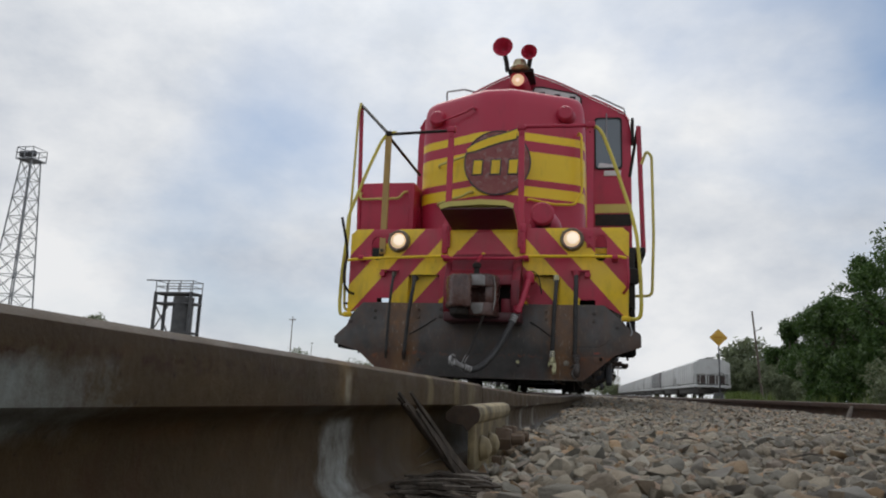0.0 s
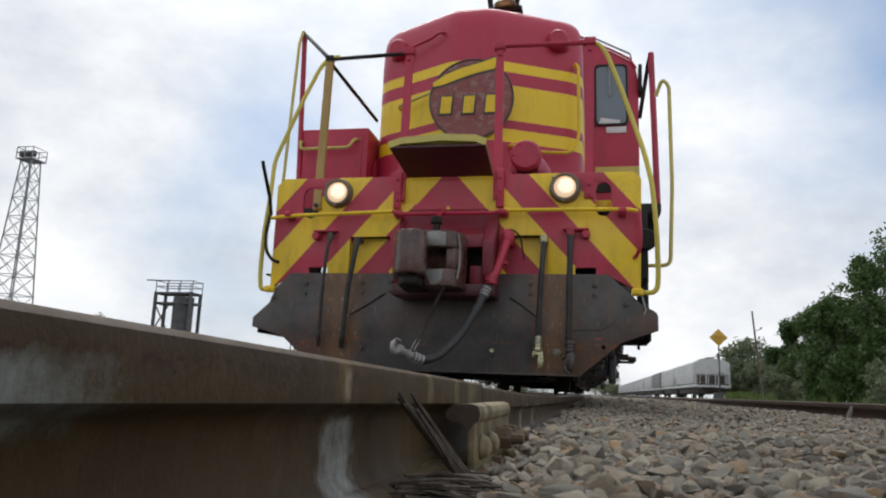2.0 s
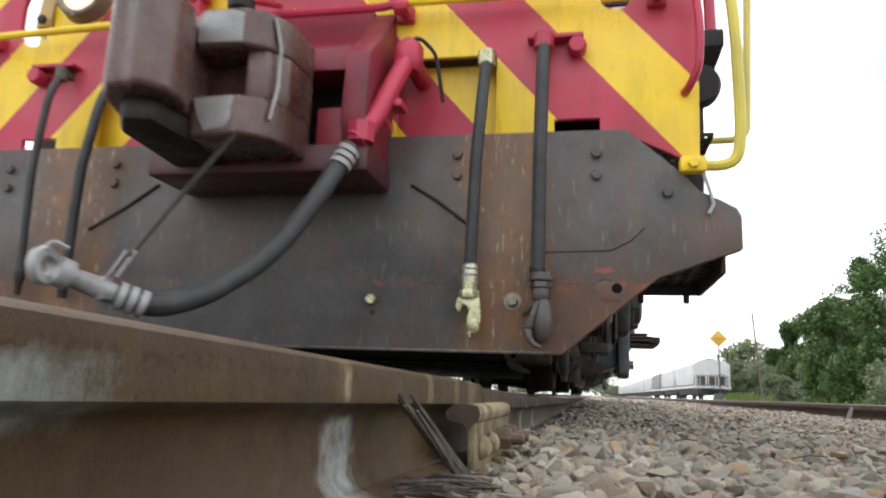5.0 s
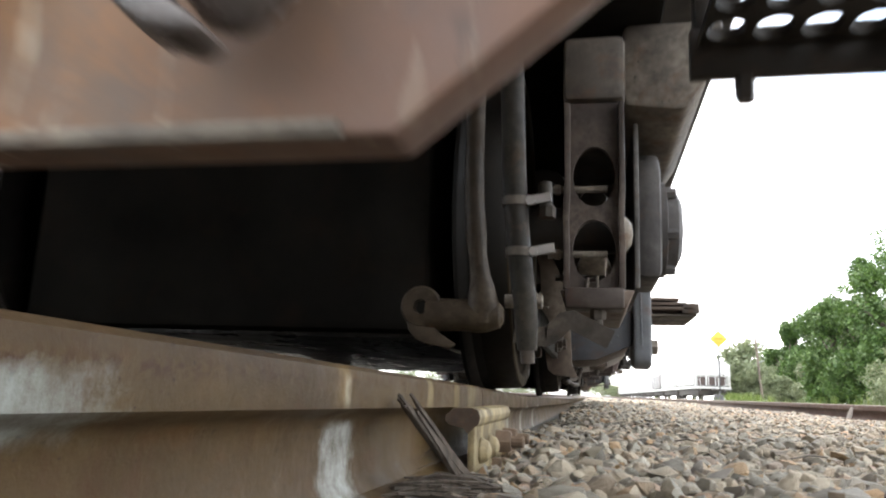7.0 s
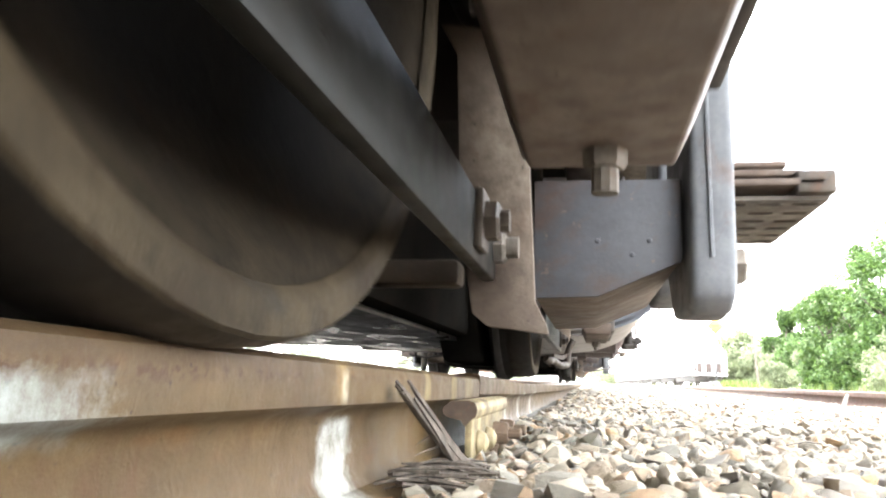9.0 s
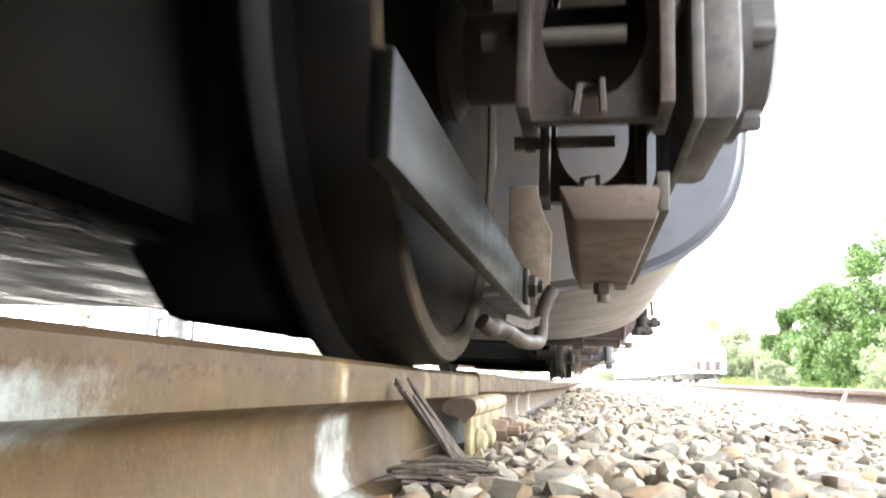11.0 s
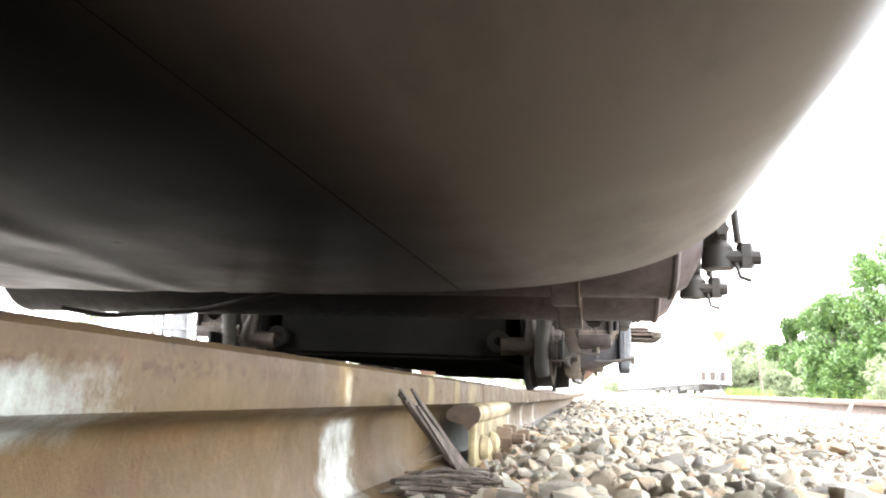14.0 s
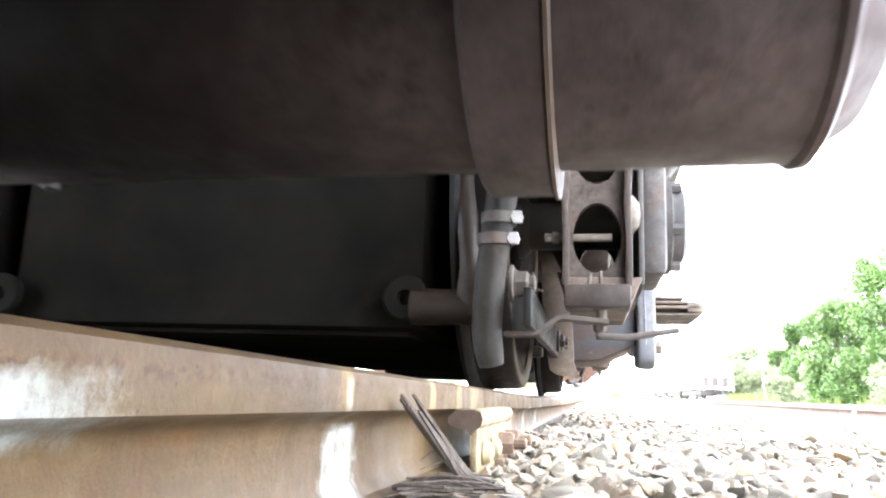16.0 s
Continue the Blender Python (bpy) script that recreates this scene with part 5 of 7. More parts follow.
        part("window_paper", prism([(sx * 1.25 - .13, 3.25), (sx * 1.25 + .13, 3.25), (sx * 1.25 + .13, 3.285), (sx * 1.25 - .10, 3.325)], "xz", 3.562, 3.568), board_white, w, "pale paper behind the glass")
        part("cab_band", box(sx * 1.34 - .26, sx * 1.34 + .255, 3.572, 3.581, 2.57, 2.70), pale_yellow, cab, "yellow band")
        part("cab_vent", box(sx * 1.34 - .255, sx * 1.34 + .25, 3.566, 3.582, 2.38, 2.55), black, cab, "dark louvre panel")
    board = [(.15, 4.45), (.19, 4.535), (.30, 4.53), (.80, 4.40), (.875, 4.335), (.885, 4.24), (.86, 4.16), (.15, 4.30)]
    brow = part("number_board", prism([(x, z) for x, z in board], "xz", 3.53, 3.582, .01), board_white, cab, "white number board with dark bars")
    part("board_edge", tube([(x, 3.53, z) for x, z in board + board[:1]], .012, 6), black, brow, "dark edge of the number board")
    for x in (.30, .53, .755):
        part("number_bar", box(x - .045, x + .045, 3.522, 3.532, 4.33 - (x - .3) * .20, 4.45 - (x - .3) * .20, .003), black, brow)
    lampc = part("cab_headlight", lathe([(0, 3.60), (.17, 3.60), (.15, 3.30), (.125, 3.14), (.115, 3.12), (.098, 3.15), (0, 3.17)], "y", (-.028, 0, 4.50), 24), red, cab, "maroon headlight housing")
    part("lens", lathe([(0, 3.128), (.04, 3.132), (.075, 3.14), (.096, 3.152)], "y", (-.028, 0, 4.50), 24, None, False), lamp_lens, lampc, "lit lamp lens")
    part("lamp_core", lathe([(0, 3.122), (.02, 3.124), (.03, 3.127)], "y", (-.028, 0, 4.49), 16), lamp_core, lampc)
    part("horn_bracket", box(-.17, .20, 3.12, 3.60, 4.60, 4.66, .012), dark_steel, cab, "dark horn bracket")
    for x, z, r, y in ((-.235, 4.93, .148, 3.0), (.145, 4.855, .118, 3.06)):
        bm = lathe([(0, .22), (r * .22, .22), (r * .26, .10), (r * .45, .02), (r * .75, -.04), (r, -.07), (r * .95, -.072), (r * .66, -.02), (r * .3, .05), (0, .08)], "y", (x, y, z), 28)
        horn = part("horn", bm, red, cab, "maroon trumpet horn")
        part("horn_post", tube([(x, y + .14, z), (x * .86, y + .15, z - .14), (x * .78, y + .15, 4.64)], .034, 8), dark_steel, horn)
    bm = lathe([(0, 4.64), (.13, 4.64), (.145, 4.66), (.12, 4.69), (.10, 4.74), (.085, 4.78), (.04, 4.80), (0, 4.81)], "z", (.0, 3.12, 0), 18)
    part("bell", bm, brass, cab, "tarnished brass bell")
    part("roof_edge", tube([(1.04, 3.55, 4.37), (1.10, 3.55, 4.36), (1.50, 3.55, 4.14), (1.52, 3.56, 4.07)], .012, 6), galv, cab, "pale roof grab rail")
    part("roof_grab", tube(arc([(-1.17, 3.6, 4.24), (-1.17, 3.55, 4.53), (-.90, 3.55, 4.56), (-.70, 3.6, 4.52)], .03), .014, 6), galv, cab, "grey roof grab rail")
    part("mirror", box(1.60, 1.64, 3.5, 3.72, 3.62, 3.98, .01), black, cab)
    # long hood
    part("long_hood", loft([smooth_ring(.95, 1.5, 4.3, .3, .45, y) for y in (5.6, LENGTH - .9)]), red, loco, "maroon long hood")


def steps():
    for sx in (-1, 1):
        us = np.linspace(sx * 1.17, sx * 1.42, 6)
        s = part("step_tread", holed(sorted(us), np.linspace(.02, .50, 8), .026, .0215, "xy", .397, .409), dark_steel, loco, "dark perforated step tread")
        part("tread_edge", box(min(sx * 1.16, sx * 1.435), max(sx * 1.16, sx * 1.435), .50, .515, .357, .42, .003), dark_steel, s)
        part("tread_edge", box(min(sx * 1.42, sx * 1.435), max(sx * 1.42, sx * 1.435), .0, .515, .357, .45, .003), black, s)
        for x in (1.24, 1.40):
            part("bolt", nut((sx * (x - .02), .507, .358), "z", .022, -.03), dark_steel, s)
        us2 = np.linspace(sx * 1.19, sx * 1.42, 5)
        part("step_tread", holed(sorted(us2), np.linspace(.04, .46, 7), .026, .0215, "xy", .80, .812), dark_steel, loco, "dark perforated step tread")
        part("step_side", prism([(.52, .40), (.56, .40), (.56, 1.42), (.52, 1.42)], "yz", sx * 1.18 - .01, sx * 1.18 + .01, .003), dark_steel, loco)
        if sx > 0:
            part("step_well_panel", box(1.375, 1.46, .52, .60, .50, 1.40, .02), black, loco, "dark step well panel")
            part("step_well_cap", lathe([(0, .46), (.075, .46), (.085, .48), (.085, .52), (0, .52)], "y", (1.44, 0, 1.16), 18), black, loco)
        part("step_riser", box(sx * 1.32 - .14, sx * 1.32 + .14, .50, .512, .83, 1.4, .003), dark_steel, loco)


def wheelset(y, name="wheelset"):
    """One axle with two wheels; it turns about its own middle."""
    ws = new(name)
    ws.parent = loco
    ws.location = (0, y, .508)
    tagged(ws, "dusty steel wheelset")
    part("axle", lathe([(0, -1.2), (.075, -1.2), (.075, -.85), (.1, -.83), (.1, .83), (.075, .85), (.075, 1.2), (0, 1.2)], "x", (0, 0, 0), 24), dark_steel, ws)
    for sx in (-1, 1):
        prof = [(.12, .655), (.14, .66), (.30, .70), (.40, .695), (.43, .68), (.532, .678), (.536, .69), (.530, .702), (.514, .712), (.508, .735)]
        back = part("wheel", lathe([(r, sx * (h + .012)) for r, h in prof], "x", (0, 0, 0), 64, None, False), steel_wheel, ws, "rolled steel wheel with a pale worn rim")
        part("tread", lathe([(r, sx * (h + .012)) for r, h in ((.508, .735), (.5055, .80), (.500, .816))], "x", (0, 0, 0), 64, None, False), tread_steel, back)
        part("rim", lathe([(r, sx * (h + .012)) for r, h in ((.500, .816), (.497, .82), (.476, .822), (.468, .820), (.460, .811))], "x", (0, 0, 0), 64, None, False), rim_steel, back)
        part("plate", lathe([(r, sx * (h + .012)) for r, h in ((.468, .812), (.455, .803), (.44, .797), (.43, .79), (.405, .775), (.34, .748), (.24, .745), (.16, .79), (.12, .80), (0, .80))], "x", (0, 0, 0), 64, None, False), wheel_plate, back, "dark wheel plate with painted shade")
        part("chalk_mark", box(min(sx * .8315, sx * .8345), max(sx * .8315, sx * .8345), -.025, .025, -.496, -.482, .001), dusty, ws)
    return ws


def set_back(bm, sx, y_from, y_to, k):
    """Moves a piece of the running gear along the truck and resizes it."""
    c = Vector((sx * 1.047, 0, -.012))
    bm.transform(Matrix.Translation((c.x, y_to, c.z)) @ Matrix.Diagonal((k, k, k, 1)) @ Matrix.Translation((-c.x, -y_from, -c.z)))
    return bm


def truck(cy):
    """Side frames, boxes, brake rigging and spring gear about the truck's middle cy."""
    rest = part("truck_bolster", box(-1.0, 1.0, cy - .2, cy + .2, .55, .95, .03), dark_steel, loco)
    for yy in (cy - 1.28, cy + 1.28):
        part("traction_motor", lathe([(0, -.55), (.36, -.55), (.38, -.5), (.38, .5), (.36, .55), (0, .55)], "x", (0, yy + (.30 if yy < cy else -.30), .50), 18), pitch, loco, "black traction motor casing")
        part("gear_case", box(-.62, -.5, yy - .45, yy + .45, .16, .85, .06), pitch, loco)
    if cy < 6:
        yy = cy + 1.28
        # low filler shaped as a gear case, added to close a bright gap
        part("gear_case", prism([(yy - .42, .85), (yy - .42, .16), (yy - .27, .046), (yy + .22, .046), (yy + .42, .16), (yy + .42, .85)], "yz", .50, .655, .02), pitch, loco, "black filler added beside the trailing wheel")
    # dark filler added between the wheels to close off bright gaps
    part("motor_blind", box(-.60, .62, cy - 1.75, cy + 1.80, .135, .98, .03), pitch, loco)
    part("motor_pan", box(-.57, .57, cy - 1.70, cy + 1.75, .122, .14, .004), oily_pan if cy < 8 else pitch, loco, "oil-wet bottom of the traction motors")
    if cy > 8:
        # invented dark box that shuts out the brightness past the rear truck
        part("rear_gap_filler", box(-.50, .56, cy + 1.80, cy + 2.75, .085, .40, .02), pitch, loco, "black filler added behind the truck")
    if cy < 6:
        # made-up box that darkens a gap of sky left of the truck
        part("far_side_box", box(-1.45, -.63, cy + 1.3, cy + 2.1, .27, 1.0, .03), pitch, loco, "black filler box added on the far side")
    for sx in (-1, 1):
        # unseen box, added to keep sky light off the wheels
        part("deck_light_block", box(min(sx * .64, sx * 1.24), max(sx * .64, sx * 1.24), cy - 1.9, cy + 1.9, 1.0, 1.41, .03), pitch, loco, "black box added under the deck to block light")
        part("frame_web", prism([(cy - .92, .90), (cy + .92, .90), (cy + .92, .62), (cy + .60, .46), (cy - .60, .46), (cy - .92, .62)], "yz", sx * .99, sx * 1.10, .012), dusty, loco)
        part("brake_cylinder", lathe([(0, cy - .5), (.10, cy - .5), (.11, cy - .46), (.11, cy + .1), (.06, cy + .14), (0, cy + .14)], "y", (sx * .84, 0, .86), 18), dark_steel, loco)
        x0, x1 = sx * .972, sx * 1.131
        lo, hi = min(x0, x1), max(x0, x1)
        frame_ = part("side_frame", box(lo, hi, cy - 1.80, cy + 1.80, .74, .92, .02), dusty, loco, "dusty cast truck side frame")
        for end in (-1, 1):
            ya = cy + end * 1.28
            # pedestal legs with lightening holes seen from the ends
            for yo, zl in ((end * .34 if end < 0 else .12, .29 if cy < 6 else .265), (-end * .29, .29)):
                yl = ya + yo
                fore = cy < 6 and end < 0 and yo < 0

                def at(bm):
                    return set_back(bm, sx, yl, ya - .51, .84) if fore else bm
                leg = part("pedestal_leg", at(join(holed(np.array((lo, hi)), np.array((zl, .53, .745)), .094, .063, "xz", yl - .012, yl + .012, None, 20), box(lo, hi, yl - .012, yl + .012, .745, .87))), leg_brown, frame_, "ribbed pedestal leg with round holes")
                for px in (lo, hi):
                    part("leg_flange", at(prism([(px - .009, zl), (px + .008, zl), (px + .009, zl + .12), (px + .006, zl + .2), (px + .010, zl + .3), (px + .009, .86), (px - .009, .86), (px - .006, zl + .35), (px - .011, zl + .22), (px - .008, zl + .1)], "xz", yl - .055, yl + .055, .003)), leg_brown, frame_)
                if end < 0:
                    part("leg_foot", at(box(lo - .003, hi + .004, yl - .06, yl + .06, zl - .056, zl + .004, .007)), leg_brown, frame_)
                for zb in (.40, .60):
                    bm = tube([(sx * .93, yl, zb), (sx * 1.09, yl, zb)], .0105, 10)
                    nut((sx * .935, yl, zb), "x", .034, sx * .018, bm)
                    nut((sx * .915, yl, zb), "x", .026, sx * .018, bm)
                    part("leg_bolt", at(bm), dusty, frame_)
                part("cast_lug", at(lathe([(0, 0), (.055, 0), (.05, sx * .012), (.03, sx * .026), (0, sx * .03)], "x", (sx * 1.134, yl, .46), 14)), dusty, frame_)
                part("leg_clip", at(tube([(sx * 1.03, yl - .03, zl + .0), (sx * 1.035, yl - .03, zl + .035), (sx * 1.06, yl - .03, zl + .04), (sx * 1.062, yl - .03, zl)], .005, 6)), dusty, frame_)
                bm = nut((sx * 1.062, yl, .236), "z", .046, -.03)
                lathe([(0, 0), (.014, 0), (.014, -.03), (0, -.03)], "z", (sx * 1.062, yl, .21), 10, bm)
                if end < 0:
                    part("pedestal_bolt", at(bm), dusty, frame_)
            if end > 0:
                tie = prism([(sx * 1.03, .160), (sx * 1.118, .160), (sx * 1.130, .20), (sx * 1.012, .20)], "xz", ya - .34, ya + .30, .005)
                bm = nut((sx * 1.072, ya + .20, .160), "z", .036, -.02)
                lathe([(0, 0), (.011, 0), (.011, -.016), (0, -.016)], "z", (sx * 1.072, ya + .20, .142), 10, bm)
                part("pedestal_bolt", bm, dusty, frame_)
                part("tie_lip", box(min(sx * 1.118, sx * 1.132), max(sx * 1.118, sx * 1.132), ya - .34, ya + .29, .17, .215, .003), dusty, frame_)
            else:
                ends = ((ya - .54, .84), (ya + .36, .97)) if cy < 6 else ((ya - .37, 1.0), (ya + .37, 1.0))
                tie = loft([[Vector((sx * (1.047 + dx * k), yy, -.012 + dz * k)) for dx, dz in ((-.071, .248), (.094, .248), (.119, .302), (-.095, .302))] for yy, k in ends])
                bmesh.ops.bevel(tie, geom=list(tie.edges), offset=.005, segments=2, affect="EDGES", profile=.5)
            part("pedestal_tie", tie, brown_steel, frame_, "heavy bolted pedestal tie bar")
            part("spring_pocket", prism([(sx * 1.13, .76), (sx * 1.29, .74), (sx * 1.345, .82), (sx * 1.40, 1.0), (sx * 1.13, 1.0)], "xz", ya - .42, ya + .42, .02), dusty, frame_, "cast spring pocket over the journal box")
            jb = part("journal_box", prism([(ya - .17, .33), (ya + .17, .33), (ya + .19, .40), (ya + .19, .66), (ya + .12, .72), (ya - .12, .72), (ya - .19, .66), (ya - .19, .40)], "yz", sx * 1.176, sx * 1.245, .02), journal_grey, loco, "weathered journal box with a round cover")
            part("journal_cover", lathe([(0, sx * 1.24), (.15, sx * 1.24), (.15, sx * 1.265), (.125, sx * 1.27), (.12, sx * 1.30), (.09, sx * 1.315), (0, sx * 1.315)], "x", (0, ya, .508), 28), journal_grey, jb)
            for k in range(6):
                an = k * math.tau / 6 + .3
                part("cover_bolt", nut((sx * 1.265, ya + math.cos(an) * .135, .508 + math.sin(an) * .135), "x", .034, sx * .03), journal_grey, jb)
            part("wear_plate", box(min(sx * 1.158, sx * 1.172), max(sx * 1.158, sx * 1.172), ya - .335, ya + (.26 if end < 0 else .12), .275, .74, .004), journal_grey, frame_)
            # brake rigging outside the wheel
            yb0, yb1 = ya - .66, ya + .57
            bar = prism([(yb0, .135), (yb1 + .03, .129), (yb1 + .04, .19), (yb1 + .025, .205), (yb1 - .12, .216), (yb0, .222)], "yz", sx * .89, sx * .91, .004)
            rod = part("brake_strap", bar, strap_grey, loco, "flat grey brake strap beside the wheel")
            for yb in (yb1 - .15,):
                bm = box(min(sx * .908, sx * .921), max(sx * .908, sx * .921), yb - .026, yb + .026, .143, .218, .004)
                nut((sx * .921, yb, .18), "x", .052, sx * .018, bm)
                lathe([(0, sx * .90), (.014, sx * .90), (.014, sx * .95), (0, sx * .95)], "x", (0, yb, .18), 10, bm)
                part("strap_bolt", bm, pipe_brown, rod)
            yh = ya + .64
            if end < 0:
                outline = ((.805, .56), (.835, .506), (.845, .30), (.862, .139), (.872, .085), (.895, .066), (.988, .055), (.984, .07), (.967, .104), (.961, .216), (.951, .381), (.93, .44), (.906, .495), (.878, .547))
            else:
                outline = ((.85, .46), (.852, .26), (.872, .19), (.90, .165), (.945, .185), (.953, .21), (.957, .34), (.93, .40), (.92, .46))
            hang = prism([(sx * px, pz) for px, pz in outline], "xz", yh - .006, yh + .006, .003)
            hg = part("brake_hanger", hang, tan_plate, loco, "rust stained brake hanger plate")
            bm = nut((sx * .905, yh - .05, .178), "x", .05, sx * .022)
            lathe([(0, sx * .90), (.016, sx * .90), (.016, sx * .945), (0, sx * .945)], "x", (0, yh - .05, .178), 12, bm)
            part("hanger_pin", bm, dusty, hg)
            if end < 0:
                part("brake_beam", box(-.84, .84, yh + .05, yh + .11, .135, .178, .01) if sx > 0 else box(-.5, .5, yh + .06, yh + .10, .19, .22, .008), lever_brown, loco, "brown brake beam")
        # swing hanger, spring plank, elliptic spring
        for ya, yb in ((cy - .48, cy - .10), (cy + .48, cy + .10)):
            d = 1 if yb > ya else -1
            up = 0 if d > 0 else .09
            pts = [(ya, .78), (yb, .78), (yb, .21 + up), (yb - d * .09, .118 + up), (ya + d * .13, .106 + up), (ya + d * .05, .112 + up), (ya + d * .012, .135 + up), (ya, .17 + up)]
            bm = prism(pts, "yz", sx * 1.212, sx * 1.286, .014, None, 3)
            hb = part("swing_hanger", bm, hanger_grey, loco, "stout blue grey swing hanger with a rounded foot")
            part("hanger_seam", tube([(sx * 1.238, ya - d * .002, .72), (sx * 1.245, ya - d * .002, .2)], .004, 6), hanger_grey, hb)
            part("hanger_nut", nut((sx * 1.286, ya + d * .10, .20), "x", .07, sx * .03), dusty, hb)
        sp_ = part("spring_plank", prism([(sx * .947, .351), (sx * 1.205, .351), (sx * 1.205, .205), (sx * 1.06, .142), (sx * .947, .137)], "xz", cy - .405, cy + .405, .006), brown_steel, loco, "rusty spring plank")
        part("plank_end", prism([(sx * .945, .353), (sx * 1.206, .353), (sx * 1.206, .203), (sx * 1.06, .139), (sx * .945, .134)], "xz", cy - .418, cy - .404, .004), plank_mix, sp_, "rust bitten blue grey end plate")
        for px, pz in ((1.06, .24), (1.12, .215), (1.15, .24)):
            part("plank_rivet", lathe([(0, 0), (.005, 0), (.004, -.003), (0, -.004)], "y", (sx * px, cy - .418, pz), 8), plank_mix, sp_)
        sp = part("leaf_spring", box(min(sx * 1.26, sx * 1.30), max(sx * 1.26, sx * 1.30), cy - .30, cy + .25, .345, .365, .004), brown_steel, loco, "rusty stacked leaf spring")
        for k in range(3):
            w = .20 - k * .03
            part("leaf", box(min(sx * 1.26, sx * (1.28 + w)), max(sx * 1.26, sx * (1.28 + w)), cy - .30 + k * .015, cy - .02, .37 + k * .022, .383 + k * .022, .003), brown_steel, sp)
        part("step_end", box(min(sx * 1.43, sx * 1.50), max(sx * 1.43, sx * 1.50), cy - .30, cy + .2, .355, .40, .006), dusty, sp)
        us = np.linspace(1.29, 1.49, 4) * sx
        part("slotted_tread", holed(sorted(us), np.linspace(cy - .28, cy + .18, 7), .012, .026, "xy", .345, .353, None, 12), dusty, sp)
    # gear ahead of the leading wheels: sand pipe, brake head, bent strap
    for sx in (-1, 1):
        for end in (-1,):
            yw = cy + end * 1.28
            def pull(bm, y_from, ahead, k):
                return set_back(bm, sx, y_from, yw - .5 - ahead + .02, k) if cy < 6 else bm
            yg = yw + end * .62
            pts = [(sx * .79, yg, 1.6), (sx * .80, yg, 1.0), (sx * .815, yg, .60), (sx * .834, yg, .376), (sx * .854, yg + .01, .236), (sx * .858, yg + .02, .112)]
            if cy > 6:
                pts = [(sx * .86, yg, 1.0), (sx * .85, yg, .60), (sx * .826, yg, .376), (sx * .808, yg, .236), (sx * .804, yg + .005, .11), (sx * .815, yg + .02, .05)]
            line = arc(pts, .1)
            rad = [.038 - .004 * k / (len(line) - 1) for k in range(len(line))]
            rad[-1] = .029
            h = part("sand_pipe", pull(tube(line, rad, 16), yg, .40, .68), hose_dusty, loco, "dust caked rubber sand hose ahead of the wheel")
            if cy < 6:
                part("pipe_stub", pull(tube([(sx * .858, yg + .02, .12), (sx * .86, yg + .024, .075)], .021, 12), yg, .40, .68), pipe_brown, h, "rusty pipe end in the hose")
            for z, xo in ((.555, .82), (.40, .832)) if cy < 6 else ((.385, .827), (.335, .82)):
                part("hose_clamp", pull(lathe([(.037, -.013), (.042, -.013), (.042, .013), (.037, .013)], "z", (sx * xo, yg, z), 18), yg, .40, .68), dusty, h)
                bm = tube([(sx * (xo + .03), yg - .012, z), (sx * (xo + (.105 if cy < 6 else .055)), yg - .016, z + (.012 if cy < 6 else .002))], 0, 4, None, (.012, .026))
                nut((sx * (xo + .045), yg - .03, z), "y", .03, .02, bm)
                part("clamp_screw", pull(bm, yg, .40, .68), bare, h)
            part("hose_coupling", pull(join(tube([(sx * .905, yg + .03, .62), (sx * .91, yg + .02, .545)], [.022, .018], 12), lathe([(.012, -.02), (.028, -.02), (.028, .012), (.02, .02)], "z", (sx * .91, yg + .02, .53), 8)), yg, .40, .68), hose_dusty, h)
            yl = yw + (end * .64 if cy < 6 else end * .50)
            lev = part("brake_lever", pull(tube([(sx * .718, yl, 1.4), (sx * .719, yl, .62), (sx * .722, yl, .50), (sx * .729, yl, .42), (sx * .736, yl - .004, .36), (sx * .744, yl, .30), (sx * .75, yl - .01, .265), (sx * .754, yl - .012, .22), (sx * .755, yl - .008, .175), (sx * .755, yl, .155)], [.027, .027, .028, .030, .025, .028, .036, .044, .036, .014], 12), yl, .30, .79), lever_brown, loco, "dusty brown cast brake lever")
            bm = lathe([(0, sx * .60), (.046, sx * .60), (.044, sx * .72), (.048, sx * .735), (.046, sx * .765), (.034, sx * .80), (.02, sx * .81), (0, sx * .81)], "x", (0, yl, .193), 20)
            part("brake_beam_end", pull(bm, yl, .30, .79), lever_brown, loco, "rust brown brake beam end")
            bm = lathe([(.020, yl - .03), (.052, yl - .03), (.058, yl - .022), (.056, yl - .004), (.020, yl - .004), (.020, yl - .03)], "y", (sx * .585, 0, .212), 20, None, False)
            if cy < 6 and sx > 0:
                prism([(sx * .545, .19), (sx * .55, .15), (sx * .575, .12), (sx * .61, .108), (sx * .67, .10), (sx * .685, .112), (sx * .64, .14), (sx * .615, .168)], "xz", yl - .027, yl - .007, .006, bm)
            # rear truck's flange takes the near-black colour in place of shade
            part("beam_flange", pull(bm, yl, .30, .79), lever_brown if cy < 6 else pitch, lev, "worn ring flange with a hole")
            sb = yw + end * .50
            if cy < 6:
                part("bent_strap", pull(tube([(sx * .832, sb, .152), (sx * .922, sb, .143), (sx * .934, sb, .15), (sx * .975, sb, .192), (sx * .985, sb, .194), (sx * 1.095, sb + .01, .140)], 0, 4, None, (.012, .053)), sb, .20, .81), bent_brown, loco, "bent flat strap bracket", smooth=0)
            else:
                part("bent_strap", tube([(sx * .832, sb, .128), (sx * .90, sb, .130), (sx * .915, sb, .133), (sx * .96, sb, .168), (sx * .975, sb, .170), (sx * 1.075, sb + .01, .162)], 0, 4, None, (.06, .011)), dusty, loco, "bent flat strap bracket", smooth=0)
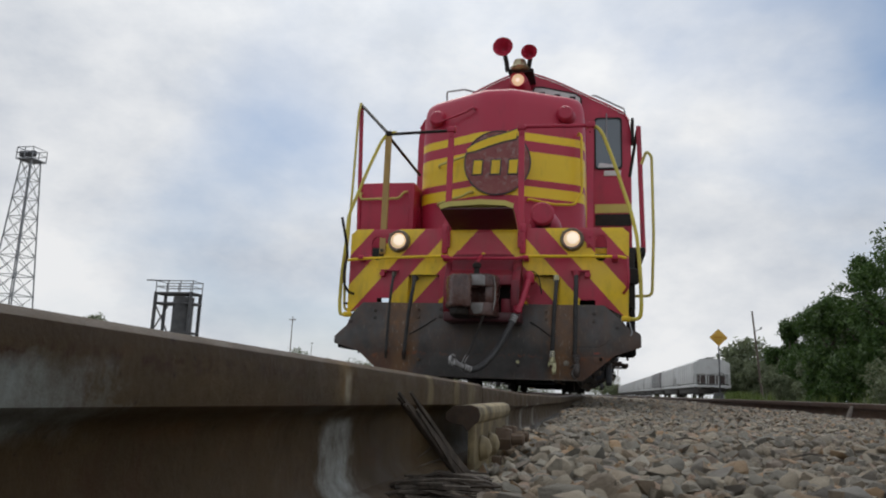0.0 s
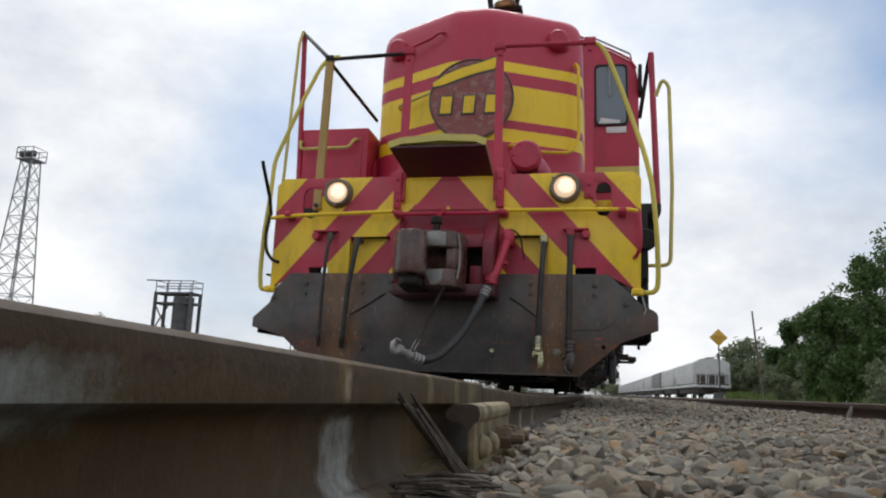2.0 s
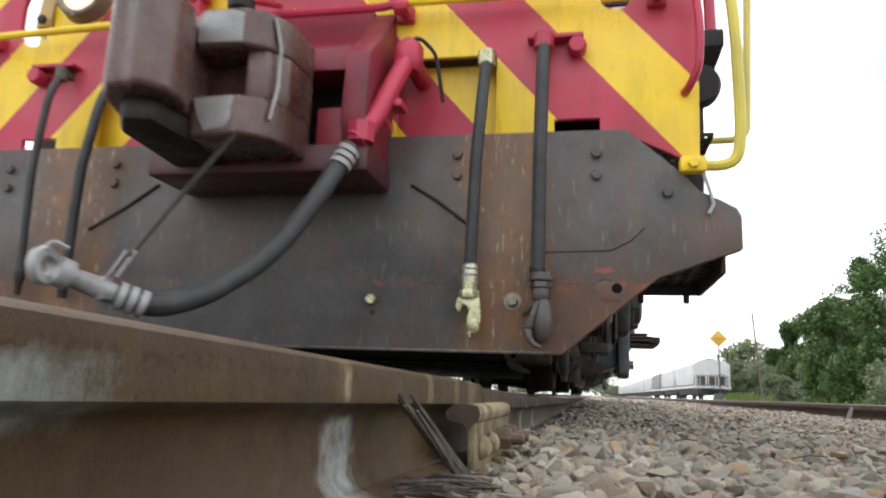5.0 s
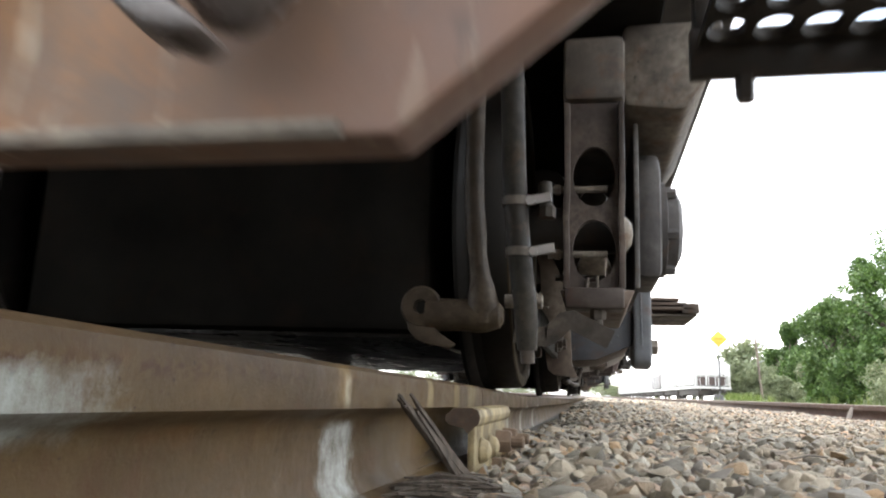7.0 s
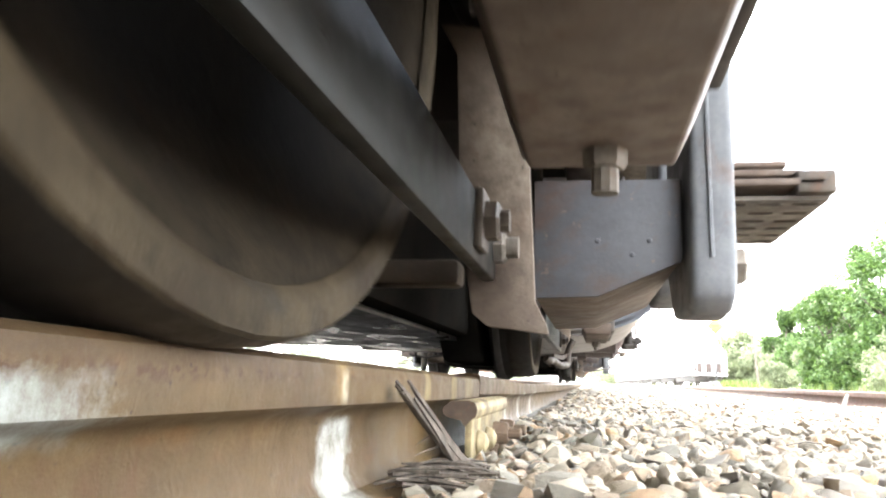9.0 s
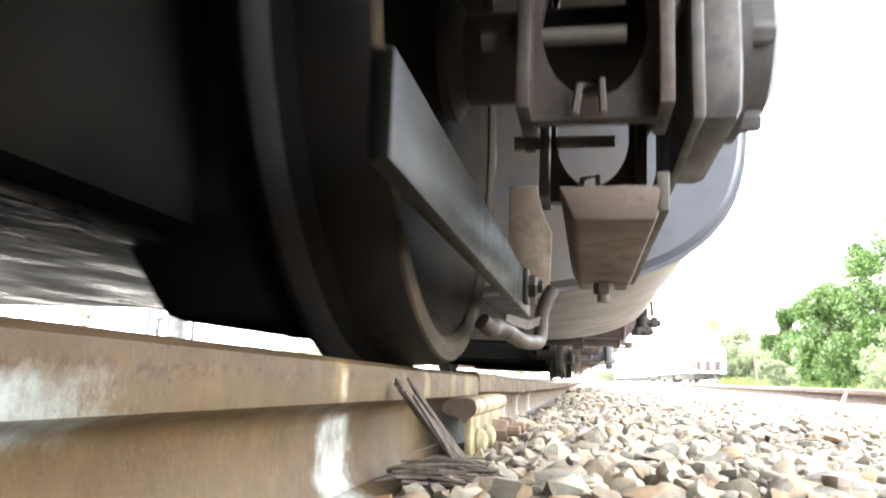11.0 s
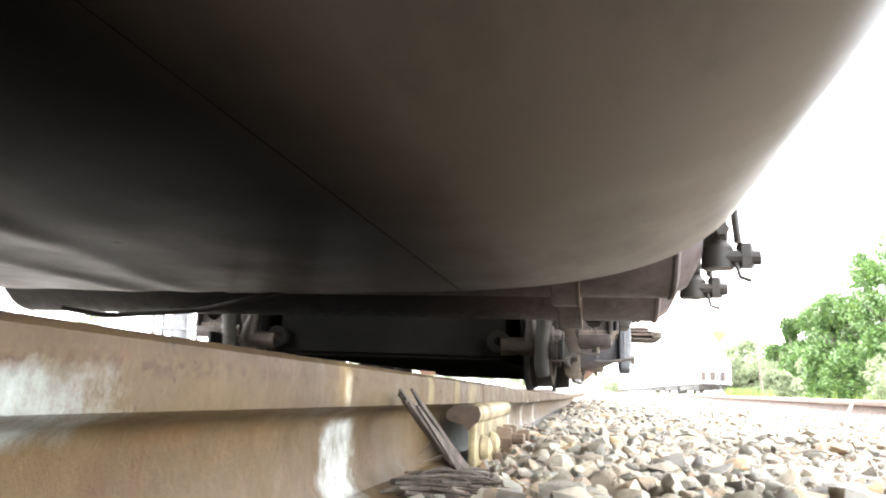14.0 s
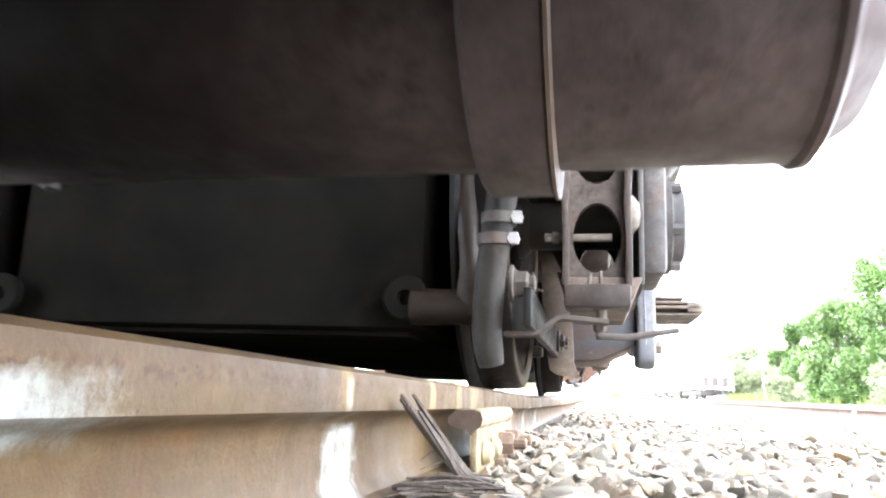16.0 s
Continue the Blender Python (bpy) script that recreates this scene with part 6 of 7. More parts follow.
                part("cross_rod", tube([(sx * 1.05, sb + .02, .13), (sx * 1.12, sb + .02, .128), (sx * 1.24, sb + .05, .15)], .008, 8), dusty, loco)
            bm = lathe([(0, sx * .80), (.02, sx * .80), (.02, sx * .848), (.046, sx * .848), (.046, sx * .855), (.036, sx * .858), (.036, sx * .862), (0, sx * .862)], "x", (0, yw + end * .53, .247), 20)
            nut((sx * .862, yw + end * .53, .247), "x", .066, sx * .03, bm)
            lathe([(0, sx * .89), (.022, sx * .89), (.022, sx * .905), (.016, sx * .908), (0, sx * .908)], "x", (0, yw + end * .53, .247), 12, bm)
            tube([(sx * .90, yw + end * .53, .275), (sx * .90, yw + end * .53, .235), (sx * .925, yw + end * .54, .23)], .003, 6, bm)
            part("bracket_bolt", pull(bm, yw + end * .53, .27, .76), dusty, loco, "dusty castle nut with a split pin")
    # bent pipe behind the trailing wheel
    pts = [(.955, cy + 1.85, .215), (.94, cy + 1.84, .185), (.927, cy + 1.84, .15), (.926, cy + 1.84, .078), (.89, cy + 1.70, .072), (.866, cy + 1.60, .092), (.85, cy + 1.53, .096), (.846, cy + 1.48, .085), (.83, cy + 1.46, .10)]
    part("bent_pipe", set_back(tube(arc(pts, .06, 8), .0185, 14), 1, cy + 1.84, cy + 1.72, .84), pipe_brown, loco, "bent brown pipe behind the wheel")
    part("pipe_strap", set_back(tube([(.93, cy + 1.90, .20), (.935, cy + 1.86, .14), (.90, cy + 1.75, .115), (.86, cy + 1.62, .12)], 0, 4, None, (.006, .022)), 1, cy + 1.84, cy + 1.72, .84), pipe_brown, loco, smooth=0)


def superellipse(a, b, zc, n, y, half=48):
    pts = []
    for k in range(half):
        t = math.pi + k / (half - 1) * math.pi
        c, s = math.cos(t), math.sin(t)
        pts.append(Vector((math.copysign(abs(c) ** (2 / n), c) * a, y, zc + math.copysign(abs(s) ** (2 / n), s) * b)))
    return pts + [Vector((a, y, 1.15)), Vector((-a, y, 1.15))]


def superellipse_z(x):
    return .915 - .70 * (1 - (abs(x) / 1.455) ** 4.4) ** (1 / 4.4)


def creased_belly(y):
    """One ring of the tank, with two long creases pressed into its bottom sheet."""
    side = [p for p in superellipse(1.455, .70, .915, 4.4, y) if p.x > 1.1]
    grow = max(0, min(1, (y - 6.1) / .5))
    deep = grow * (.0045 + .0015 * math.sin(y * 9) + .0008 * math.sin(y * 31))
    first, second = .16 - .12 * (y - 6.7) + .012 * math.sin(y * 7), -.15 - .05 * (y - 7.05) + .010 * math.sin(y * 8 + 1)
    low = []
    for x in np.linspace(-1.1, 1.1, 89):
        dent = deep * math.exp(-((x - first) / .05) ** 2) + 1.2 * deep * math.exp(-((x - second) / .055) ** 2)
        if x < second - .05:
            dent += grow * .0015 * math.sin(x * 24 + y * 5)
        low.append(Vector((x, y, superellipse_z(x) - dent)))
    outer = side[:-2] if side[-1].z > 1.1 and side[-2].z > 1.1 else side
    left = [Vector((-p.x, y, p.z)) for p in outer[::-1]]
    return left + low + outer


def reservoir_coat():
    """Brown road dust on the outer end; shade over the middle of the vessel is painted as black oil."""
    s = Stuff("dusty brown reservoir with painted shade", (.08, .06, .055), .5)
    x = s.xyz()[0]
    s.colour(s.mix(s.ramp(s.noise(5, 8, .65, None, .4), .32, .66), (.03, .022, .021), (.068, .052, .050)))
    s.over(s.math("MULTIPLY", s.ramp(s.noise(2.3, 6, .6), .42, .62), s.ramp(s.noise(30, 6, .7), .3, .6)), (.105, .084, .080))
    s.over(s.math("MULTIPLY", s.ramp(s.noise(11, 8, .7, None, .8), .56, .7), .5), (.075, .036, .026))
    s.over(s.math("MULTIPLY", s.ramp(s.noise(26, 7, .7, (1, 1, .2)), .60, .72), .6), (.022, .016, .015))
    # shade in the colour: blackens towards the inboard end, broken by noise
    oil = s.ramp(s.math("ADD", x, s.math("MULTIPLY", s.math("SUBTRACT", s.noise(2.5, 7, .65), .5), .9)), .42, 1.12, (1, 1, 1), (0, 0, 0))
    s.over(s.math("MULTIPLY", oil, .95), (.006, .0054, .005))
    s.rough(s.ramp(s.noise(22, 6), .25, .8, (.35,) * 3, (.7,) * 3))
    s.b.inputs["Specular IOR Level"].default_value = .2
    return s.bump(s.math("ADD", s.math("MULTIPLY", s.noise(7, 4), .6), s.math("MULTIPLY", s.noise(70, 7, .7), .4)), .005, .6).m


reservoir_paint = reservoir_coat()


def tank_and_reservoirs():
    y0, y1 = 5.43, 8.04
    t = part("fuel_tank", loft([creased_belly(y) for y in [y0 + .06] + list(np.linspace(y0 + .09, y1, 40))]), tank_black, loco, "big road-dirty black fuel tank with painted belly shade")
    part("tank_flange", loft([superellipse(1.472, .715, .915, 4.4, y) for y in (y0 + .03, y0 + .055)]), tank_head_paint, t, "rim of the tank head")
    part("tank_head", loft([superellipse(1.445, .69, .915, 4.4, y0), superellipse(1.462, .705, .915, 4.4, y0 + .03)]), tank_head_paint, t, "blue grey tank head sheet with brown stains")
    part("tank_seam", tube([(.722, y0 + .1, superellipse_z(.722) + .0009), (.722, y1, superellipse_z(.722) + .0009)], .0014, 6), pitch, t)
    for yc, zc, x0, x1 in ((8.42, .462, -.12, 1.265), (8.89, .436, -1.25, 1.255)):
        prof = [(0, x0 - .09), (.10, x0 - .075), (.17, x0 - .04), (.20, x0), (.203, x0 + .001), (.203, x1), (.198, x1 + .004), (.17, x1 + .045), (.10, x1 + .08), (0, x1 + .09)]
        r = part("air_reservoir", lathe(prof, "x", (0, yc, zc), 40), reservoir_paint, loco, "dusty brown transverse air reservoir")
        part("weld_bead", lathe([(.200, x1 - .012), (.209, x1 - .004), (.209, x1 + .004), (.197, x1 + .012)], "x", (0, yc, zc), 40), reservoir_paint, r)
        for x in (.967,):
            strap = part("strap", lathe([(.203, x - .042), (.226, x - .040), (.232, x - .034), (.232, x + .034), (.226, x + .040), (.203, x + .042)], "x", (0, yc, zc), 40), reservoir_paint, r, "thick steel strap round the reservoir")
            part("strap_edge", lathe([(.222, x + .036), (.236, x + .037), (.236, x + .041), (.222, x + .042)], "x", (0, yc, zc), 40), brown_steel, strap)
        valve = part("drain_valve", join(tube([(x1 + .06, yc, zc - .02), (x1 + .15, yc, zc - .02)], .035, 12), lathe([(0, -.12), (.045, -.12), (.045, -.06), (.03, -.04), (.03, .16), (0, .16)], "z", (x1 + .13, yc, zc), 12)), dark_steel, r, "dark drain valve")
        part("valve_outlet", join(tube([(x1 + .13, yc - .02, zc - .09), (x1 + .24, yc - .02, zc - .09)], .022, 10), nut((x1 + .2, yc - .02, zc - .12), "z", .05, .07)), dark_steel, valve)
        part("valve_pipe", tube(arc([(x1 + .10, yc + .03, zc + .12), (x1 + .18, yc + .03, zc + .10), (x1 + .19, yc + .02, zc - .04)], .03), .012, 8), dark_steel, valve)
        part("valve_stem", join(tube([(x1 + .13, yc - .06, zc - .02), (x1 + .13, yc + .06, zc - .02)], .018, 8), nut((x1 + .13, yc - .07, zc - .02), "-y", .045, .02)), dark_steel, valve)
        part("valve_handle", tube([(x1 + .17, yc - .02, zc - .09), (x1 + .18, yc - .05, zc - .15), (x1 + .21, yc - .05, zc - .16)], .007, 6), dark_steel, valve)
    part("cross_pipe", tube(arc([(-.62, 8.3, .19), (-.5, 8.35, .17), (-.2, 8.42, .20), (.1, 8.42, .27)], .05), .009, 8), dark_steel, loco)
    for x in (-.55, .2):
        part("hanger_rod", tube([(x, 9.1, .9), (x, 9.1, .28)], .014, 8), dark_steel, loco)


loco_front()
hoses()
railings()
headlights()
hood_and_cab()
steps()
wheels = [wheelset(y) for y in AXLES]
truck(3.28)
truck(11.68)
tank_and_reservoirs()

# ================= the yard around =================


def warning_sign():
    t = thing("warning_sign", "yellow diamond warning sign on a thin steel post", "sign", (6.43, 34, -.2))
    part("post", box(-.03, .03, -.02, .02, -.2, 2.7, .005), tower_dark, t)
    part("sign_face", prism([(0, 2.46), (.38, 2.84), (0, 3.22), (-.38, 2.84)], "xz", -.03, -.02, .002), sign_yellow, t, "yellow diamond face")
    part("sign_bar", box(-.16, .16, -.036, -.029, 2.82, 2.88), painted("darker amber", (.55, .25, .01)).m, t)
    part("base_box", box(-.25, .12, -.1, .25, -.15, .45, .02), tower_dark, t)


def hopper_car(y0, length, name_dark=False):
    """A covered hopper: sloped ends, curved sides, roof, running gear."""
    t = thing("hopper_car", "dull dark grey covered hopper car standing on the storage track" if name_dark else "pale grey covered hopper car standing on the storage track", "freight car", (10.95, y0, 0), "standing hopper cars")
    def ring(y, z0, hw=1.5):
        return [Vector((-.5 * hw, y, z0)), Vector((.5 * hw, y, z0)), Vector((hw * .97, y, max(z0, 1.3))), Vector((hw, y, 2.2)), Vector((hw * .97, y, 3.0)), Vector((hw * .6, y, 3.32)), Vector((0, y, 3.4)),
                Vector((-hw * .6, y, 3.32)), Vector((-hw * .97, y, 3.0)), Vector((-hw, y, 2.2)), Vector((-hw * .97, y, max(z0, 1.3)))]
    part("body", loft([ring(.6, 2.1), ring(1.3, 1.2), ring(length * .5, .9), ring(length - 1.3, 1.2), ring(length - .6, 2.1)]), hopper_dull if name_dark else hopper_paint, t, smooth=25)
    part("end_sheet", prism([(-1.15, 1.25), (1.15, 1.25), (1.15, 2.05), (-1.15, 2.05)], "xz", .7, .75), rust_brown, t, "rust brown end slope sheet")
    part("sill", box(-1.45, 1.45, 0, length, .95, 1.15, .02), hopper_paint, t)
    for x in (-1.35, -.5, .5, 1.35):
        part("end_post", box(x - .06, x + .06, .25, .35, 1.1, 2.2, .01), hopper_paint, t)
    for x in (-1.4, -1.0, 1.0, 1.4):
        part("ladder_rail", box(x - .02, x + .02, .15, .19, .8, 3.0, .004), hopper_paint, t)
    for x in (-1.2, 1.2):
        for k in range(6):
            part("ladder_rung", box(x - .2, x + .2, .16, .18, .9 + k * .38, .93 + k * .38, .004), hopper_paint, t)
    for x in (-.3, .25):
        part("end_pipe", tube([(x, .3, 1.1), (x, .3, 2.1)], .04, 6), hopper_paint, t)
    part("brake_wheel", lathe([(.20, -.015), (.24, -.015), (.24, .015), (.20, .015), (.20, -.015)], "y", (.7, .12, 2.0), 16, None, False), hopper_dark, t)
    part("end_walk", box(-1.3, 1.3, -.02, .45, 1.15, 1.2, .01), hopper_dark, t)
    part("coupler", box(-.15, .15, -.5, .1, .75, .98, .04), hopper_dark, t)
    for yc in (1.9, length - 1.9):
        for dy in (-.85, .85):
            for x in (-.754, .754):
                part("wheel", lathe([(0, x - .06), (.42, x - .06), (.44, x), (.42, x + .06), (0, x + .06)], "x", (0, yc + dy, .41), 20), hopper_dark, t)
        for x in (-1.0, 1.0):
            part("side_frame", box(x - .06, x + .06, yc - 1.1, yc + 1.1, .3, .68, .08), hopper_dark, t)
    # one wide dark box fills in the shade between the trucks
    part("underframe", box(-1.15, 1.15, .4, length - .4, .42, .96, .03), hopper_dark, t, "dark box for the shade under the car")
    for k in range(3):
        yy = length * (.28 + .22 * k)
        part("hopper_bay", loft([[Vector((a * .9, yy + b * 1.0, 1.1)) for a, b in ((-1, -1), (1, -1), (1, 1), (-1, 1))], [Vector((a * .35, yy + b * .3, .35)) for a, b in ((-1, -1), (1, -1), (1, 1), (-1, 1))]]), hopper_paint, t)
    for k in range(1, 9):
        part("side_rib", box(-1.53, -1.49, k * length / 9 - .05, k * length / 9 + .05, 1.2, 3.0, .01), hopper_paint, t)
    part("running_board", box(-.35, .35, .5, length - .5, 3.45, 3.5, .01), hopper_paint, t)
    return t


def lattice_tower(x, y, h, half0, half1):
    t = thing("flood_light_tower", "galvanised lattice steel yard light tower", "tower", (x, y, GROUND))
    n = 11
    def corner(k, i):
        f = k / n
        w = half0 + (half1 - half0) * f
        return Vector(((-w, w, w, -w)[i], (-w, -w, w, w)[i], h * f))
    for i in range(4):
        part("leg", tube([corner(0, i), corner(n, i)], .075, 6), galv, t)
    for k in range(n):
        for i in range(4):
            j = (i + 1) % 4
            part("strut", tube([corner(k + 1, i), corner(k + 1, j)], .04, 4), galv, t)
            part("brace", tube([corner(k, i), corner(k + 1, j)], .035, 4), galv, t)
            part("brace", tube([corner(k, j), corner(k + 1, i)], .035, 4), galv, t)
    part("platform", box(-.95, .95, -.95, .95, h, h + .15, .02), galv, t)
    for z in (h + .7, h + 1.25):
        part("guard_rail", tube([(-.95, -.95, z), (.95, -.95, z), (.95, .95, z), (-.95, .95, z), (-.95, -.95, z)], .05, 5), galv, t)
    for a in (-.95, 0, .95):
        for b in (-.95, .95):
            part("rail_post", tube([(a, b, h), (a, b, h + 1.25)], .05, 5), galv, t)
    for a in (-.65, 0, .6):
        part("flood_lamp", box(a - .26, a + .26, -.7, -.3, h + .35, h + .95, .05), tower_dark, t, "dark flood lamp head")


def sand_tower():
    t = thing("sanding_tower", "dark steel sanding tower with railed platform", "tower", (-35.6, 60, GROUND))
    for x in (-1.9, 1.6):
        for y in (-.8, .8):
            part("leg", box(x - .12, x + .12, y - .12, y + .12, 0, 8.0, .02), tower_dark, t)
    for z in (2.0, 4.4, 7.0, 7.9):
        part("platform", box(-2.0, 1.75, -.9, .9, z - .1, z + .08, .02), tower_dark, t)
    part("sand_bin", lathe([(0, 1.5), (.9, 2.2), (.9, 7.6), (0, 7.7)], "z", (.45, 0, 0), 20), tower_dark, t, "dark round sand bin")
    for a, b in ((2.0, 4.4), (4.4, 7.0)):
        part("brace", tube([(-1.9, -.85, a), (-.4, -.85, b)], .07, 5), tower_dark, t)
        part("brace", tube([(-.4, -.85, a), (-1.9, -.85, b)], .07, 5), tower_dark, t)
    for z in (8.5, 9.0):
        part("guard_rail", tube([(-1.9, -.85, z), (1.7, -.85, z), (1.7, .85, z), (-1.9, .85, z), (-1.9, -.85, z)], .05, 5), galv, t)
    for a in (-1.9, -.7, .5, 1.7):
        for b in (-.85, .85):
            part("rail_post", tube([(a, b, 7.9), (a, b, 9.0)], .05, 5), galv, t)
    part("spout", tube([(-2.9, -.85, 9.05), (-.5, -.85, 9.0)], .06, 6), tower_dark, t)


def utility_pole(x, y, h, arms=1, lean=0.0):
    t = thing("utility_pole", "weathered timber utility pole with crossarm", "utility pole", (x, y, GROUND), "utility poles")
    part("pole", tube([(0, 0, 0), (lean * h, 0, h)], [.10, .07], 8), pole_wood, t)
    if arms == 3:
        for z in (h - 1.6, h - 2.9, h - 4.1):
            part("insulator_arm", tube([(lean * z, 0, z - .12), (.55 + lean * z, 0, z + .12)], .035, 6), galv, t)
            part("insulator", lathe([(0, 0), (.07, 0), (.08, .1), (.07, .16), (0, .17)], "z", (.55 + lean * z, 0, z + .1), 8), galv, t)
        return
    for k in range(arms):
        z = h - .5 - k * 1.1
        part("crossarm", box(-.55 + lean * z, .55 + lean * z, -.06, .06, z - .06, z + .06, .01), pole_wood, t)
        for a in (-.5, -.25, .25, .5):
            part("insulator", lathe([(0, 0), (.05, 0), (.06, .08), (.03, .14), (0, .15)], "z", (a + lean * z, 0, z + .06), 8), galv, t)


def leaves(n, shape, size, rng, seed):
    """Clumps of small leaf blades filling lobes: shape is a list of (centre, radii)."""
    vs, fs = [], []
    weight = np.array([r[0] * r[1] * r[2] for c, r in shape]) ** .7
    weight = weight / weight.sum()
    pick = rng.choice(len(shape), n, p=weight)
    for k in pick:
        c, r = shape[k]
        d = rng.normal(size=3)
        d /= np.linalg.norm(d)
        rad = rng.uniform(.45, 1.08) ** .6
        p = np.array(c) + d * np.array(r) * rad * (1 + .22 * noise.noise(Vector(d * 2.3) + Vector((seed + k, 0, 0))))
        for _ in range(3):
            q = p + rng.normal(size=3) * size * .9
            u, v = rng.normal(size=3), rng.normal(size=3)
            u /= np.linalg.norm(u)
            v -= u * v.dot(u)
            v /= np.linalg.norm(v)
            s = size * rng.uniform(.6, 1.25)
            i = len(vs)
            vs += [q - u * s, q + v * s * .42, q + u * s, q - v * s * .42]
            fs.append((i, i + 1, i + 2, i + 3))
    return np.array(vs), fs


def tree(x, y, h, spread, seed, mat, label, n=2600, leafy=.16, low=.12):
    rng = np.random.default_rng(seed)
    t = thing("tree", label, "tree", (x, y, GROUND), "trees along the yard")
    bm = tube([(0, 0, 0), (.08, .05, h * .3), (.02, -.1, h * .6), (.1, 0, h * .9)], [h * .028, h * .022, h * .013, .02], 8)
    lobes = []
    for k in range(15):
        a, f = rng.uniform(0, math.tau), rng.uniform(low, .92)
        out = spread * (1 - abs(f - .42) * .95) * rng.uniform(.35, .95)
        c = (math.cos(a) * out, math.sin(a) * out, h * f)
        s = spread * rng.uniform(.22, .44)
        lobes.append((c, (s, s, s * rng.uniform(.6, .95))))
        tube([(0, 0, h * f * .55), (c[0] * .5, c[1] * .5, h * f * .8), c], [h * .012, h * .008, .015], 5, bm)
    lobes.append(((0, 0, h * .88), (spread * .3, spread * .3, h * .12)))
    part("trunk", bm, bark, t, "grey trunk and limbs")
    vs, fs = leaves(n, lobes, leafy, rng, seed)
    me = bpy.data.meshes.new("crown")
    me.from_pydata(vs.tolist(), [], fs)
    me.materials.append(mat)
    crown = new("crown", me)
    crown.parent = t
    tagged(crown, kind="stuff")
    return t


def yard():
    warning_sign()
    y = 66.0
    for k in range(12):
        hopper_car(y, 15.2, k == 2)
        y += 16.2
    lattice_tower(-55.1, 62, 21.6, 1.75, .62)
    sand_tower()
    utility_pole(14.85, 66, 7.75, 3, -.075)
    for x, y, h in ((-46, 110, 10.8), (-78, 200, 12.3), (-20, 130, 5), (4, 260, 12), (8, 220, 9)):
        utility_pole(x, y, h, 1, .01)
    bright, dull = "leafy fresh green tree beside the siding", "dull olive shrub beside the siding"
    k = 20
    for x, y, h, s, m in ((17.0, 42, 9.9, 4.4, leaf_a), (20.5, 38, 9.6, 4.6, leaf_a), (14.6, 46, 6.2, 2.5, leaf_a), (16.5, 38, 5.8, 3.0, leaf_a), (14.4, 49, 2.8, 1.8, leaf_b), (15.7, 44, 8.4, 2.0, leaf_a),
                          (14.3, 73, 4.0, 2.0, leaf_b), (15.6, 70, 3.8, 1.8, leaf_b), (13.6, 55, 2.0, 1.3, leaf_b), (15.6, 60, 6.4, 2.0, leaf_a), (17.2, 58, 7.4, 2.6, leaf_a), (19.0, 33, 6.6, 3.2, leaf_a), (23.5, 46, 10.5, 5.0, leaf_a), (15.2, 41, 3.6, 2.4, leaf_a), (14.4, 36, 3.2, 2.2, leaf_b),
                          (17.6, 30, 4.6, 2.8, leaf_a), (21, 28, 7.5, 3.4, leaf_a), (24, 34, 9, 4, leaf_a)):
        tree(x, y, h, s, k, m, bright if m is leaf_a else dull, 5200 if h > 5 else 3000, .125 if h > 5 else .095, .06)
        k += 1
    for x, y, h, s in ((26, 105, 7, 5), (31, 130, 8, 6), (20.5, 88, 4.5, 3), (6, 330, 10, 9), (2, 350, 9, 8), (7.2, 300, 4.6, 4.5), (9.0, 290, 4.0, 4), (-113, 150, 14.3, 5), (-55, 140, 6, 6), (-14, 190, 6, 6), (-26, 200, 6, 7), (-38, 195, 7, 7), (-50, 200, 6, 7), (-64, 205, 7, 8), (-78, 200, 6, 8), (-20, 240, 8, 8), (-5, 260, 7, 8), (-95, 200, 7, 8), (16, 75, 6, 3.5), (20, 58, 8, 4.5)):
        tree(x, y, h, s, k, leaf_b, "hazy distant tree behind the yard", 1100, .3, .1)
        k += 1


def weeds():
    rng = np.random.default_rng(3)
    vs, fs = [], []
    for k in range(900):
        zone = rng.random()
        if zone < .35:
            x, y, h = rng.normal(7.3, .38), rng.normal(34, .8), rng.uniform(.2, .75)
        elif zone < .7:
            x, y, h = rng.uniform(5.6, 9), rng.uniform(18, 60), rng.uniform(.1, .4)
        else:
            x, y, h = rng.uniform(11, 22), rng.uniform(22, 50), rng.uniform(.3, .9)
        for _ in range(5):
            a, w = rng.uniform(0, math.tau), .03
            d = np.array((math.cos(a), math.sin(a), 0))
            b = np.array((x, y, GROUND if x > 6 else -.17)) + rng.normal(size=3) * (.08, .08, 0)
            i = len(vs)
            vs += [b - d * w, b + d * w, b + np.array((rng.normal() * .1, rng.normal() * .1, h))]
            fs.append((i, i + 1, i + 2))
    me = bpy.data.meshes.new("weeds")
    me.from_pydata([tuple(v) for v in vs], [], fs)
    me.materials.append(grass_mat)
    tagged(new("weeds", me), "green weeds and grass tufts along the sidings", "weeds", kind="stuff")


